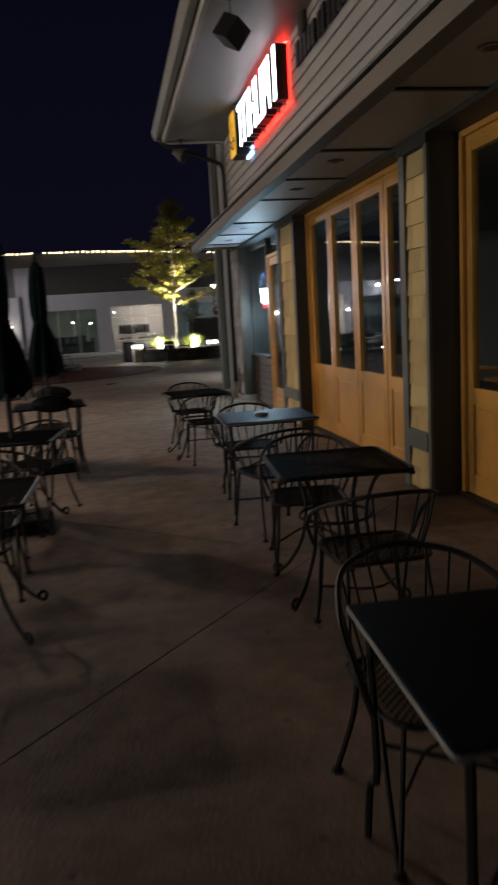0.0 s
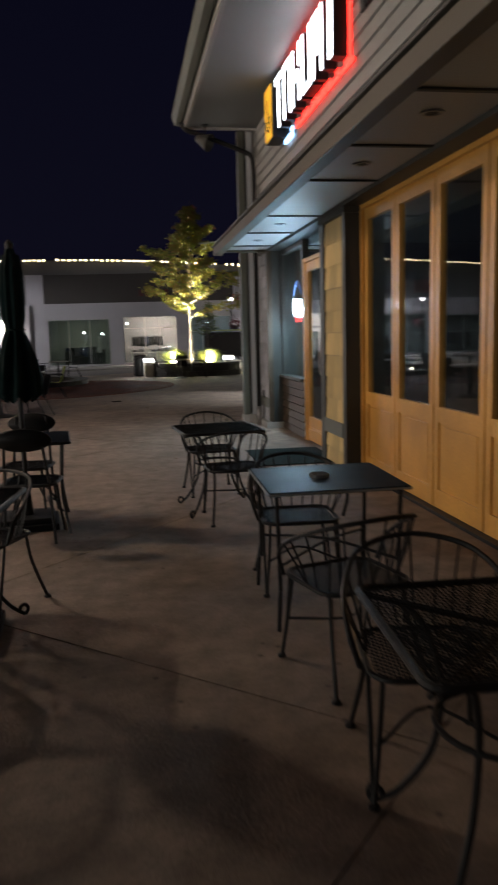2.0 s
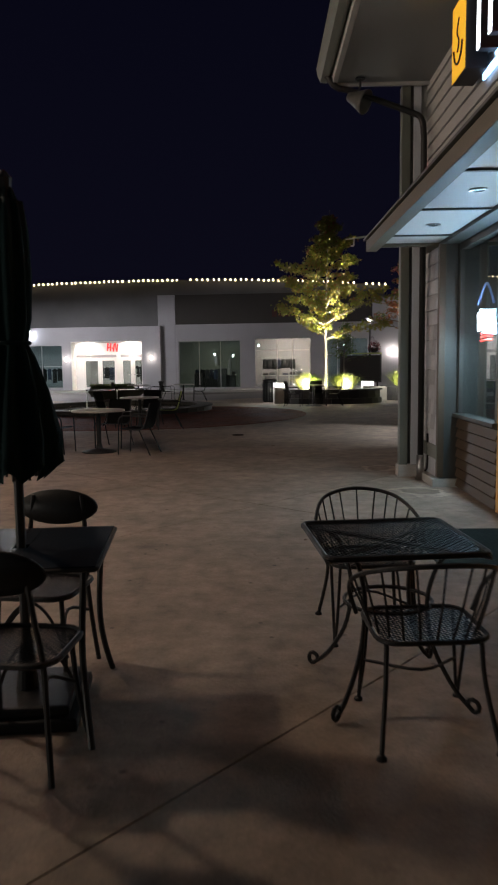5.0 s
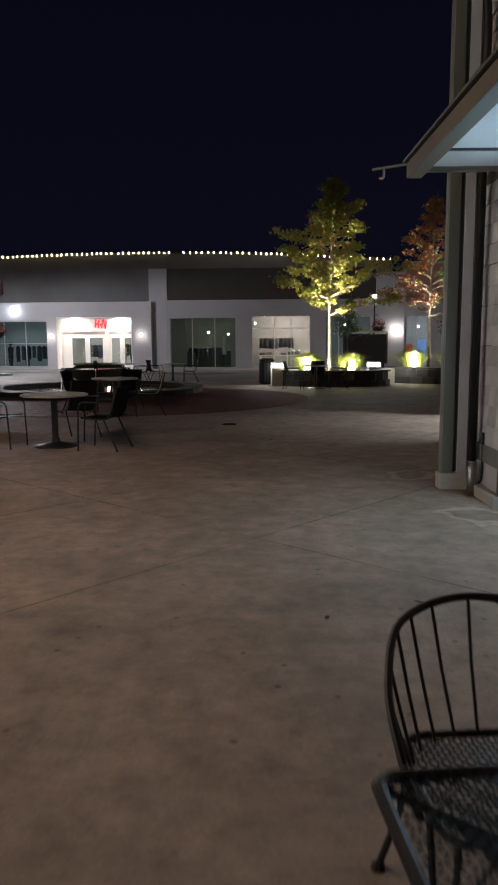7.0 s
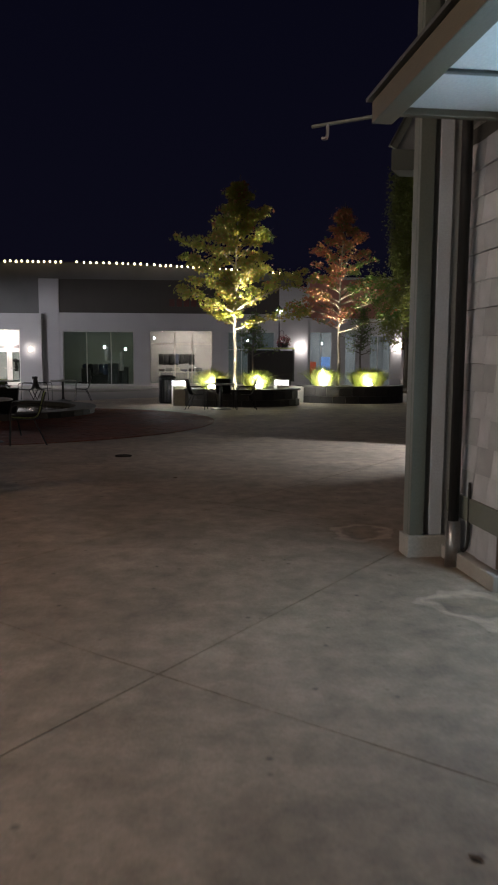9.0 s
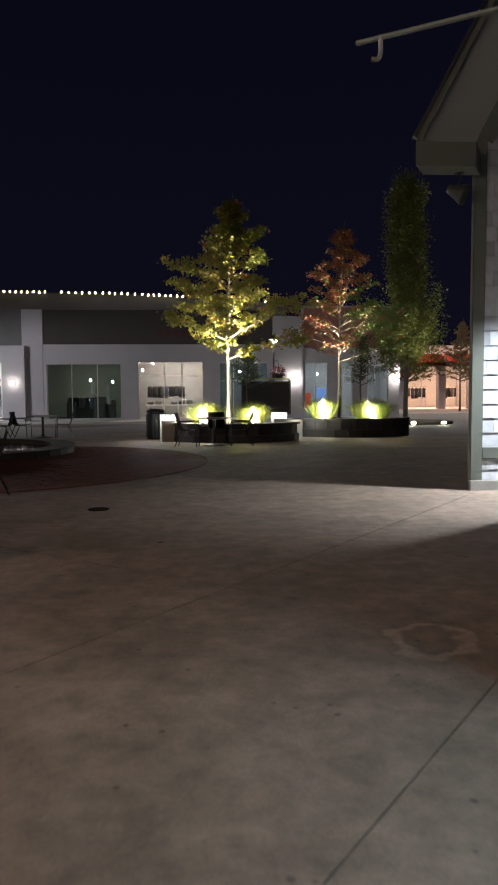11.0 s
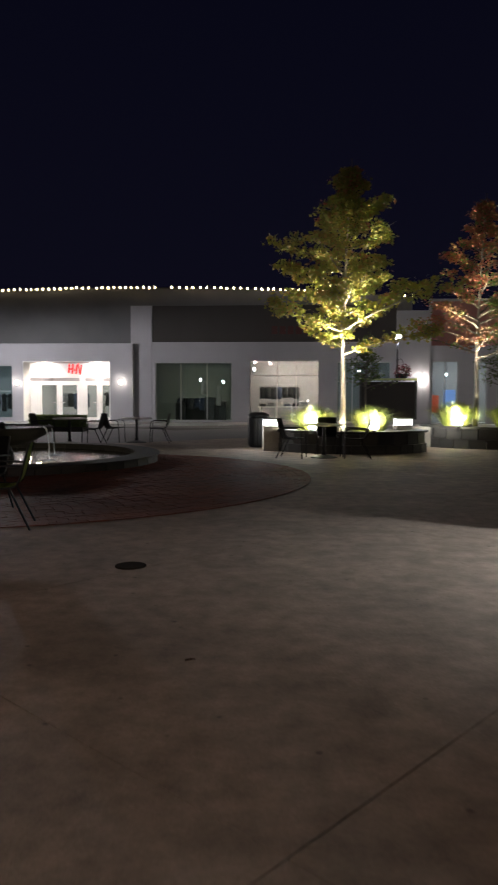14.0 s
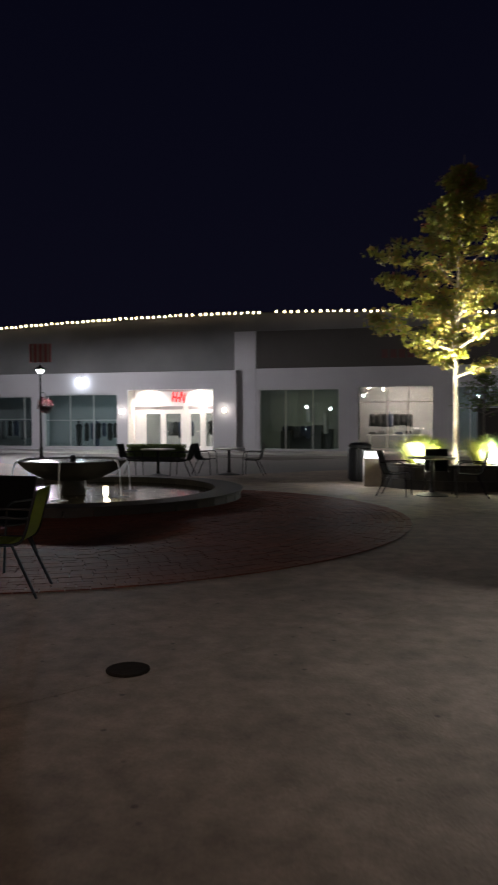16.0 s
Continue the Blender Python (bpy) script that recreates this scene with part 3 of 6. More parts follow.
wall_n = part("shingle_backing", boxes((-0.243, -0.2395, 6.10, 6.9, 0.11, 2.84)), DARKTRIM, rest)
shingle_rows(wall_n, -0.243, 6.115, 6.88, 0.49, 2.84, 13, "x", 3)
shingle_rows(wall_n, -0.243, 6.115, 6.88, 0.11, 0.33, 1, "x", 4)

# piers between the door openings
PIERS = [(-2.32, -1.77), (-6.56, -6.0), (-10.6, -10.2)]
for k, (y0, y1) in enumerate(PIERS):
    p = part("pier", boxes((-0.20, 0.08, y0 + 0.012, y1, 0.0, 2.845)), DARKTRIM, rest)
    # south side in a darker tone than the front boards
    part("pier_side", boxes((-0.225, -0.02, y0, y0 + 0.012, 0.0, 2.845)), DARKTRIM, p, "dark board on the south side of the pier")
    part("pier_board", boxes((-0.235, -0.19, y1 - 0.10, y1 + 0.012, 0.0, 2.845), bevel=0.004), TRIM, p)
    part("pier_board", boxes((-0.235, -0.205, y0 - 0.002, y0 + 0.05, 0.0, 2.845), bevel=0.004), TRIM, p)
    part("belt_trim", boxes((-0.245, -0.2, y0 + 0.05, y1 - 0.10, 0.36, 0.52), bevel=0.005), TRIM, p)
    part("capital", boxes((-0.25, -0.02, y0 - 0.03, y1 + 0.03, 2.78, 2.845), bevel=0.005), DARKTRIM, p)
    shingle_rows(p, -0.20, y0 + 0.05, y1 - 0.10, 0.52, 2.77, 12, "x", 10 + k, 0.28, SHINGLE_TAN)
    shingle_rows(p, -0.20, y0 + 0.05, y1 - 0.10, 0.02, 0.36, 2, "x", 30 + k, 0.28, SHINGLE_TAN)


def wooden_leaf(name, y0, y1, z0, z1, sill, label, group="", handle=False, back=0.0):
    """A framed door leaf: stiles, rails, a glass pane and a panel below."""
    d = thing(name, label, "door", AM @ pose(back, 0, 0), group)
    s = 0.095
    part("stile", boxes((-0.03, 0.03, y0 + 0.009, y0 + s, z0, z1), bevel=0.005), WOOD, d)
    part("stile", boxes((-0.03, 0.03, y1 - s, y1 - 0.009, z0, z1), bevel=0.005), WOOD, d)
    part("top_rail", boxes((-0.028, 0.028, y0 + s, y1 - s, z1 - 0.12, z1), bevel=0.004), WOOD, d)
    part("lock_rail", boxes((-0.028, 0.028, y0 + s, y1 - s, sill - 0.13, sill), bevel=0.004), WOOD, d)
    part("bottom_rail", boxes((-0.028, 0.028, y0 + s, y1 - s, z0, z0 + 0.16), bevel=0.004), WOOD, d)
    g = part("pane", boxes((-0.004, 0.004, y0 + s, y1 - s, sill, z1 - 0.12)), GLASS, d, "clear window glass")
    g.visible_shadow = False
    if sill - 0.13 > z0 + 0.17:
        part("panel", boxes((-0.012, 0.012, y0 + s, y1 - s, z0 + 0.16, sill - 0.13)), WOOD, d)
        part("raised_panel", boxes((-0.022, -0.011, y0 + s + 0.03, y1 - s - 0.03, z0 + 0.19, sill - 0.16), bevel=0.004), WOOD, d)
    if handle:
        h = part("handle", tube(bmesh.new(), curve_pts([(-0.03, y0 + 0.05, 1.0), (-0.085, y0 + 0.05, 1.02), (-0.085, y0 + 0.05, 1.28), (-0.03, y0 + 0.05, 1.3)], 3), 0.011, 8), ALU, d, "steel pull handle")
        part("lock", lathe(bmesh.new(), [(0.025, 0), (0.025, 0.012)], 12), DARKMETAL, d, m=pose(-0.03, y0 + 0.05, 0.9, 0, -90, 0))
    return d


for top in (1.87, -2.38, -6.62):
    n = 4 if top > -6 else 3
    for k in range(n):
        y1 = top - 0.91 * k
        wooden_leaf("folding_door", y1 - 0.905, y1, 0.03, 2.80, 0.89, "closed varnished orange-brown wooden folding door with a tall pane", "folding doors of the restaurant", back=0.0 if top > 0 else 0.09)
    o = 0.0 if top > 0 else 0.09
    part("door_head", boxes((-0.06 + o, 0.06 + o, top - 0.91 * n, top + 0.05, 2.80, 2.845), bevel=0.004), WOOD, rest)
    part("door_jamb", boxes((-0.06 + o, 0.05 + o, top, top + 0.055, 0.0, 2.80), bevel=0.004), WOOD, rest)
    part("threshold", boxes((-0.10 + o, 0.10 + o, top - 0.91 * n, top + 0.05, 0.0, 0.028), bevel=0.004), DARKMETAL, rest)
wooden_leaf("entrance_door", 3.50, 4.46, 0.02, 2.50, 0.36, "closed varnished wooden entrance door with a full glass pane", "", True)
part("door_jamb", boxes((-0.05, 0.05, 3.41, 3.495, 0.0, 2.53), (-0.05, 0.05, 4.465, 4.55, 0.0, 2.53), bevel=0.004), WOOD, rest)
part("door_head", boxes((-0.05, 0.05, 3.41, 4.55, 2.505, 2.56), bevel=0.004), WOOD, rest)
g = part("transom", boxes((-0.004, 0.004, 3.41, 4.55, 2.56, 2.845)), GLASS, rest)
g.visible_shadow = False
part("infill", boxes((-0.03, 0.08, 2.96, 3.41, 0.0, 2.845)), DARKTRIM, rest)
pier = part("pier", boxes((-0.19, 0.08, 1.945, 2.96, 0.0, 2.845)), DARKTRIM, rest)
part("pier_board", boxes((-0.225, -0.191, 2.80, 2.97, 0.0, 2.845), bevel=0.004), DARKTRIM, pier, "dark narrow edge board")
part("pier_board", boxes((-0.225, -0.191, 1.94, 2.05, 0.0, 2.845), bevel=0.004), DARKTRIM, pier, "dark narrow edge board")
part("belt_trim", boxes((-0.235, -0.191, 2.05, 2.80, 0.36, 0.52), bevel=0.005), TRIM, pier)
part("capital", boxes((-0.24, -0.02, 1.92, 2.99, 2.78, 2.845), bevel=0.005), DARKTRIM, pier)
shingle_rows(pier, -0.191, 2.052, 2.798, 0.52, 2.78, 9, "x", 77, 0.36, SHINGLE_TAN)
shingle_rows(pier, -0.191, 2.052, 2.798, 0.02, 0.36, 2, "x", 78, 0.36, SHINGLE_TAN)

# shop window beside the door
win = thing("window_1", "dark restaurant window with a lit neon sign", "window", AM, kind="structure")
part("window_frame", boxes((-0.05, 0.05, 4.55, 4.63, 0.86, 2.845), (-0.05, 0.05, 5.97, 6.05, 0.86, 2.845), (-0.05, 0.05, 4.63, 5.97, 2.77, 2.845), bevel=0.004), DARKTRIM, win)
part("window_sill", boxes((-0.10, 0.05, 4.55, 6.05, 0.84, 0.885), bevel=0.006), DARKTRIM, win)
g = part("pane", boxes((-0.004, 0.004, 4.63, 5.97, 0.885, 2.77)), GLASS, win)
g.visible_shadow = False
# dark apron shows below each lap board in place of its shadow line
part("apron", boxes((-0.02, 0.08, 4.55, 6.06, 0.0, 0.84)), DARKTRIM, win)
first = None
for k in range(7):
    z = 0.02 + 0.117 * k
    if first is None:
        bm = bmesh.new()
        vs = [bm.verts.new(p) for p in ((-0.021, 4.56, 0), (-0.062, 4.56, 0), (-0.040, 4.56, 0.092), (-0.021, 4.56, 0.098), (-0.021, 6.04, 0), (-0.062, 6.04, 0), (-0.040, 6.04, 0.092), (-0.021, 6.04, 0.098))]
        for q in ((0, 1, 5, 4), (1, 2, 6, 5), (2, 3, 7, 6), (3, 2, 1, 0), (4, 5, 6, 7)):
            bm.faces.new([vs[i] for i in q])
        first = part("lap_board", bm, BROWNWOOD, win, "brown lap siding board", m=pose(0, 0, z))
    else:
        share(first, pose(0, 0, z))

# neon sign hanging in the window
neon = thing("neon_sign", "white and blue neon sign hanging inside the window", "neon sign", AM)
bm = bmesh.new()
for y0, y1, z0, z1 in ((5.08, 5.60, 1.85, 2.01),):
    for k in range(5):
        z = z0 + (z1 - z0) * k / 4
        tube(bm, curve_pts([(0.06, y0 + 0.05 * (k % 2), z), (0.06, (y0 + y1) / 2, z + 0.012 * (-1) ** k), (0.06, y1 - 0.06 * ((k + 1) % 2), z)], 4), 0.02, 8)
    for y in (y0, y0 + 0.15, y1 - 0.14, y1):
        tube(bm, [(0.06, y, z0 - 0.02), (0.06, y, z1 + 0.02)], 0.016, 8)
part("tube", bm, NEON_WHITE, neon, "glowing white neon tube", True)
bm = tube(bmesh.new(), curve_pts([(0.05, 5.05, 2.10), (0.05, 5.20, 2.26), (0.05, 5.3, 2.32), (0.05, 5.42, 2.27), (0.05, 5.6, 2.12)], 5), 0.011, 8)
part("arc", bm, NEON_BLUE, neon, "glowing blue neon arc", True)
bm = bmesh.new()
for k in range(3):
    tube(bm, curve_pts([(0.06, 5.14, 1.72 + 0.04 * k), (0.06, 5.32, 1.725 + 0.04 * k), (0.06, 5.5, 1.715 + 0.04 * k)], 3), 0.012, 6)
part("tube", bm, SIGN_RED, neon, "glowing red neon tube", True)
part("cord", tube(bmesh.new(), [(0.06, 5.34, 2.03), (0.06, 5.34, 2.77)], 0.004, 5), DARKMETAL, neon)
area_lamp(a_point(-0.03, 5.3, 1.92), a_point(-1.0, 4.3, 2.6), 24, 0.5, 0.3, (0.42, 0.74, 1.0))

area_lamp(a_point(-0.03, 5.3, 1.84), a_point(-1.3, 5.3, 0.0), 26, 0.5, 0.2, (0.55, 0.82, 1.0))

# interior of the restaurant
part("inner_floor", boxes((0.1, 7.0, -11.9, 6.05, -0.03, 0.012)), BROWNWOOD, rest)
# walls and ceiling take the dark trim colour, so the room stays dark
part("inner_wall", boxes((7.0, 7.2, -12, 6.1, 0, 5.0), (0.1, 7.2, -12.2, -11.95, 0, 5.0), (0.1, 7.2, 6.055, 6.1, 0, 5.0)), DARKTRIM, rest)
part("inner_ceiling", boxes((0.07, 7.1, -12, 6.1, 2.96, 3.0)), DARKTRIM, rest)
bar = thing("bar_counter", "long dark wooden bar counter inside the restaurant", "counter", AM)
part("body", boxes((4.2, 4.8, -4, 2.5, 0.012, 1.0)), BROWNWOOD, bar)
part("top", boxes((4.1, 4.9, -4.1, 2.6, 1.0, 1.04), bevel=0.01), STONE_PALE, bar)
bluetube = thing("neon_tube", "blue glowing neon tube on the inner wall", "neon sign", AM)
part("tube", tube(bmesh.new(), curve_pts([(6.9, -0.6, 1.65), (6.9, 0.2, 1.8), (6.9, 1.0, 1.65)], 6), 0.03, 8), NEON_BLUE, bluetube)
for x, y in ((1.6, 0.9), (1.6, -0.9), (2.9, 0.0), (1.6, -4.0)):
    t = thing("dining_table", "square wooden dining table inside the restaurant", "table", AM @ pose(x, y, 0.012), "inner tables")
    part("tabletop", boxes((-0.4, 0.4, -0.4, 0.4, 0.71, 0.75), bevel=0.01), WOOD, t)
    part("pedestal", tube(bmesh.new(), [(0, 0, 0.03), (0, 0, 0.71)], 0.04, 10), DARKMETAL, t)
    part("base", lathe(bmesh.new(), [(0.26, 0), (0.26, 0.015), (0.05, 0.04)], 16), DARKMETAL, t)
pl = thing("pendant_lamp", "small warm pendant lamp over an inner table", "lamp", AM @ pose(2.4, 0.2, 0))
part("cord", tube(bmesh.new(), [(0, 0, 2.2), (0, 0, 2.96)], 0.006, 5), DARKMETAL, pl)
part("shade", lathe(bmesh.new(), [(0.10, 1.98), (0.06, 2.12), (0.02, 2.2)], 14, bottom=False), DARKMETAL, pl)
part("bulb", lathe(bmesh.new(), [(0.01, 2.0), (0.03, 2.03), (0.01, 2.08)], 8), BULB, pl)
lp = a_point(2.4, 0.2, 1.93)
point_lamp(lp.x, lp.y, lp.z, 8, WARM, 0.05)

# lit sign over the canopy, drawn as plain strokes
sign = thing("shop_sign", "lit channel sign with white strokes, red underside and yellow box", "sign", AM)
rack = part("raceway", boxes((-0.36, -0.268, 1.62, 4.30, 4.44, 4.54), bevel=0.005), DARKMETAL, sign)
LW = 0.475
for k in range(6):
    y1 = 4.22 - 0.485 * k
    y0 = y1 - LW + 0.07
    zb, zt = 4.18, 4.82
    w = 0.085
    strokes = [
        [(y0, y1, zt - w, zt), ((y0 + y1) / 2 - w / 2, (y0 + y1) / 2 + w / 2, zb, zt - w)],
        [(y0, y0 + w, zb, zt), (y1 - w, y1, zb, zt), (y0 + w, y1 - w, zt - w, zt)],
        [(y1 - w, y1, zb, zt), (y0, y0 + w, zb, zb + 0.27), (y0, y0 + w, zt - 0.27, zt), (y0 + w, y1 - w, zb + 0.25, zb + 0.37)],
        [(y0, y0 + w, zb, zt), (y1 - w, y1, zb, zt), (y0 + w, y1 - w, zb, zb + w)],
        [(y0, y0 + w, zb, zt), (y1 - w, y1, zb, zt), (y0 + w + 0.06, y1 - w - 0.06, zb + 0.2, zt)],
        [(y0 + 0.13, y1 - 0.13, zb, zt)],
    ][k]
    b = part("channel", boxes(*[(-0.455, -0.30, a, c, e, f) for a, c, e, f in strokes]), DARKMETAL, sign)
    part("face", boxes(*[(-0.463, -0.4555, a + 0.006, c - 0.006, e + 0.006, f - 0.006) for a, c, e, f in strokes]), SIGN_WHITE, b, "glowing white face")
    for a, c, e, f in strokes:
        if e == zb:
            part("halo", boxes((-0.30, -0.275, a + 0.01, min(c, a + 0.12), e - 0.03, e + 0.02)), SIGN_RED if k else SIGN_BLUE, b, "glowing red back edge" if k else "glowing blue back edge")
    if k:
        part("halo", boxes((-0.31, -0.275, y0 - 0.02, y1 + 0.01, zb - 0.085, zb - 0.05), bevel=0.01), SIGN_RED, b, "glowing red underside")
last = 4.22 - 0.485 * 5 - LW + 0.2
part("halo", boxes((-0.30, -0.275, last - 0.035, last - 0.005, 4.15, 4.83)), SIGN_RED, sign, "glowing red end")
part("halo", boxes((-0.32, -0.285, 1.55, 3.9, 4.832, 4.855)), SIGN_TOP, sign, "glowing red top edge")
yb = part("yellow_box", boxes((-0.50, -0.30, 4.26, 4.71, 4.12, 4.81), bevel=0.008), DARKMETAL, sign)
part("face", boxes((-0.508, -0.501, 4.27, 4.70, 4.13, 4.80)), SIGN_YELLOW, yb, "yellow lit face")
bm = tube(bmesh.new(), curve_pts([(-0.509, 4.63, 4.40), (-0.509, 4.58, 4.29), (-0.509, 4.48, 4.245), (-0.509, 4.38, 4.29), (-0.509, 4.33, 4.40)], 5), 0.014, 6)
tube(bm, curve_pts([(-0.509, 4.50, 4.35), (-0.509, 4.45, 4.43), (-0.509, 4.52, 4.53), (-0.509, 4.46, 4.64)], 5), 0.011, 6)
part("emblem", bm, DARKMETAL, yb, "dark bowl-shaped emblem")
part("halo", boxes((-0.30, -0.275, 4.0, 4.42, 4.07, 4.13)), SIGN_BLUE, sign, "glowing pale blue underside")
letters = thing("wall_lettering", "row of small dark unlit letters on the wall, unreadable", "sign", AM)
rng = random.Random(5)
y = 1.15
for k in range(13):
    if k in (5, 7, 12):
        y -= 0.08
    w = rng.choice((0.10, 0.12, 0.14))
    part("letter", boxes((-0.30, -0.268, y - w, y, 4.42, 4.42 + rng.choice((0.24, 0.26))), bevel=0.004), DARKMETAL, letters)
    y -= w + 0.035
part("backing", boxes((-0.2695, -0.266, y, 1.16, 4.53, 4.56)), DARKMETAL, letters)
pq = solid("wall_plaque", lathe(bmesh.new(), [(0.17, 0), (0.17, 0.03), (0.13, 0.04)], 6), DARKMETAL, "dark six-sided plaque on the upper wall", "plaque", AM @ pose(-0.268, 0.85, 4.80, 0, -90, 0))

lant = thing("hanging_lantern", "dark unlit cube lantern hanging from the eave", "lantern", AM @ pose(-1.17, 0.46, 0))
bm = bmesh.new()
box(bm, -0.125, 0.125, -0.125, 0.125, -0.125, 0.125, bevel=0.012, m=pose(0, 0, 4.56, 30, 20, 45))
part("body", bm, DARKMETAL, lant)
part("rod", tube(bmesh.new(), [(0, 0, 4.70), (0, 0, 4.895)], 0.008, 6), DARKMETAL, lant)
part("rose", lathe(bmesh.new(), [(0.05, 4.885), (0.05, 4.899)], 12), DARKMETAL, lant)


def floodlight(m):
    f = thing("floodlight", "dark unlit horn-shaped floodlight under the eave corner", "floodlight", m)
    part("arm", tube(bmesh.new(), curve_pts([(0, 0, 0), (0, 0, -0.09), (-0.02, 0, -0.14)], 3), 0.014, 6), DARKMETAL, f)
    bm = lathe(bmesh.new(), [(0.05, -0.12), (0.075, -0.05), (0.10, 0.02), (0.14, 0.10), (0.148, 0.13), (0.135, 0.13), (0.09, 0.03)], 16, top=True)
    bmesh.ops.transform(bm, matrix=pose(-0.04, 0, -0.24, 115, 0, 60), verts=bm.verts)
    part("housing", bm, DARKTRIM, f, smooth=True)
    part("plate", lathe(bmesh.new(), [(0.06, -0.012), (0.06, -0.0)], 12), DARKMETAL, f)
    return f


floodlight(AM @ pose(-1.12, 6.62, 4.898))
rod = thing("signal_rod", "thin pale rod with a small hook on the building corner", "rod", AM)
part("bar", tube(bmesh.new(), [(-0.50, 6.99, 3.15), (-1.19, 7.50, 3.145)], 0.013, 6), TRIM, rod)
part("hook", tube(bmesh.new(), curve_pts([(-1.09, 7.42, 3.14), (-1.09, 7.42, 3.07), (-1.10, 7.43, 3.045), (-1.125, 7.45, 3.05)], 3), 0.012, 6), ALU, rod)

# ---- neighbouring shingled building ----
nb = thing("neighbour_building", "pale shingled building corner with a steep gable eave", "building", kind="structure")
bx, by = 4.14, 21.55
bm = bmesh.new()
d = Vector((math.sin(radians(29)), math.cos(radians(29))))
foot = [(bx, by), (bx + 9, by), (bx + 9 + 8 * d.x, by + 8 * d.y), (bx + 8 * d.x, by + 8 * d.y)]
lo = [bm.verts.new((x, y, 0.0)) for x, y in foot]
hi = [bm.verts.new((x, y, 4.9)) for x, y in foot]
for k in range(4):
    bm.faces.new((lo[k], lo[(k + 1) % 4], hi[(k + 1) % 4], hi[k]))
g1, g2 = bm.verts.new((bx + 4.5, by, 10.2)), bm.verts.new((bx + 4.5 + 8 * d.x, by + 8 * d.y, 10.2))
bm.faces.new((hi[0], hi[1], g1))
bm.faces.new((hi[2], hi[3], g2))
bm.faces.new((hi[0], g1, g2, hi[3]))
bm.faces.new((hi[1], hi[2], g2, g1))
part("wall", bm, SIDING, nb)
part("plinth", boxes((bx - 0.03, bx + 9, by - 0.07, by - 0.001, -0.02, 0.14), bevel=0.012), PLINTH, nb)
bm = boxes((bx - 0.02, bx + 0.145, by - 0.045, by - 0.001, 0.14, 4.85), bevel=0.006)
box(bm, -0.03, 0.0, -0.05, 0.13, 0.14, 4.85, m=pose(bx - 0.004, by, 0, 0, 0, -29))
part("corner_board", bm, TRIM, nb)
part("belt_trim", boxes((bx + 0.145, bx + 9, by - 0.05, by - 0.001, 0.44, 0.60), bevel=0.006), TRIM, nb)
sb = part("shingle_backing", boxes((bx + 0.14, bx + 2.0, by - 0.006, by - 0.002, 0.14, 4.85)), SIDING, nb)
shingle_rows(sb, by - 0.004, bx + 0.147, bx + 1.6, 0.60, 4.8, 21, "y", 51, 0.24)
shingle_rows(sb, by - 0.004, bx + 0.147, bx + 1.6, 0.14, 0.44, 2, "y", 52, 0.24)
# gable overhang: rake board, soffit and eave return
sl = radians(62)


def rake(x0, z0, length, y0, y1, thick, name, material):
    bm = bmesh.new()
    dx, dz = math.cos(sl), math.sin(sl)
    nx, nz = -dz, dx
    pts = [(x0, z0), (x0 + dx * length, z0 + dz * length), (x0 + dx * length + nx * thick, z0 + dz * length + nz * thick), (x0 + nx * thick, z0 + nz * thick)]
    a = [bm.verts.new((x, y0, z)) for x, z in pts]
    b = [bm.verts.new((x, y1, z)) for x, z in pts]
    for k in range(4):
        bm.faces.new((a[k], a[(k + 1) % 4], b[(k + 1) % 4], b[k]))
    bm.faces.new(a[::-1])
    bm.faces.new(b)
    return part(name, bm, material, nb)


rake(3.23, 4.54, 5.6, 21.02, 21.08, 0.085, "rake_board", TRIM)
rake(bx + 0.02, 4.80, 5.0, by - 0.05, by - 0.001, -0.22, "frieze_board", TRIM)
rake(3.15, 4.58, 5.8, 20.99, 21.1, 0.03, "roof_edge", DARKTRIM)


def sheared(x0, x1, z0, z1, y0, depth, thick, name, material):
    """A slab from (x0, z0) to (x1, z1) that runs back along the slanting west wall."""
    bm = bmesh.new()
    sx = depth * d.x / d.y
    pts = [(x0, z0), (x1, z1), (x1, z1 + thick), (x0, z0 + thick)]
    a = [bm.verts.new((x, y0, z)) for x, z in pts]
    b = [bm.verts.new((x + sx, y0 + depth, z)) for x, z in pts]
    for k in range(4):
        bm.faces.new((a[k], a[(k + 1) % 4], b[(k + 1) % 4], b[k]))
    bm.faces.new(a[::-1])
    bm.faces.new(b)
    bmesh.ops.recalc_face_normals(bm, faces=bm.faces)
    return part(name, bm, material, nb)


bm = bmesh.new()
up = Vector((math.cos(sl), 0, math.sin(sl))) * 5.6
low = [Vector((3.235, 21.081, 4.545)), Vector((bx + 0.03, by - 0.02, 4.70))]
vs = [bm.verts.new(p + o) for o in (Vector((0, 0, 0)), Vector((-0.03, 0, 0.03))) for p in (low[0], low[1], low[1] + up, low[0] + up)]
for q in ((0, 1, 2, 3), (7, 6, 5, 4), (0, 4, 5, 1), (1, 5, 6, 2), (2, 6, 7, 3), (3, 7, 4, 0)):
    bm.faces.new([vs[i] for i in q])
part("overhang_soffit", bm, SOFFIT, nb)
sheared(3.16, bx - 0.20, 4.24, 4.24, 21.03, 0.40, 0.30, "eave_return", TRIM)
floodlight(pose(bx - 0.30, by - 0.22, 4.238))
al = thing("wall_lamp", "lit wall lamp in the alley between the buildings", "lamp", pose(5.6, 21.5, 2.85))
part("arm", tube(bmesh.new(), [(0, -0.01, 0.15), (0, -0.75, 0.15)], 0.02, 8), DARKMETAL, al)
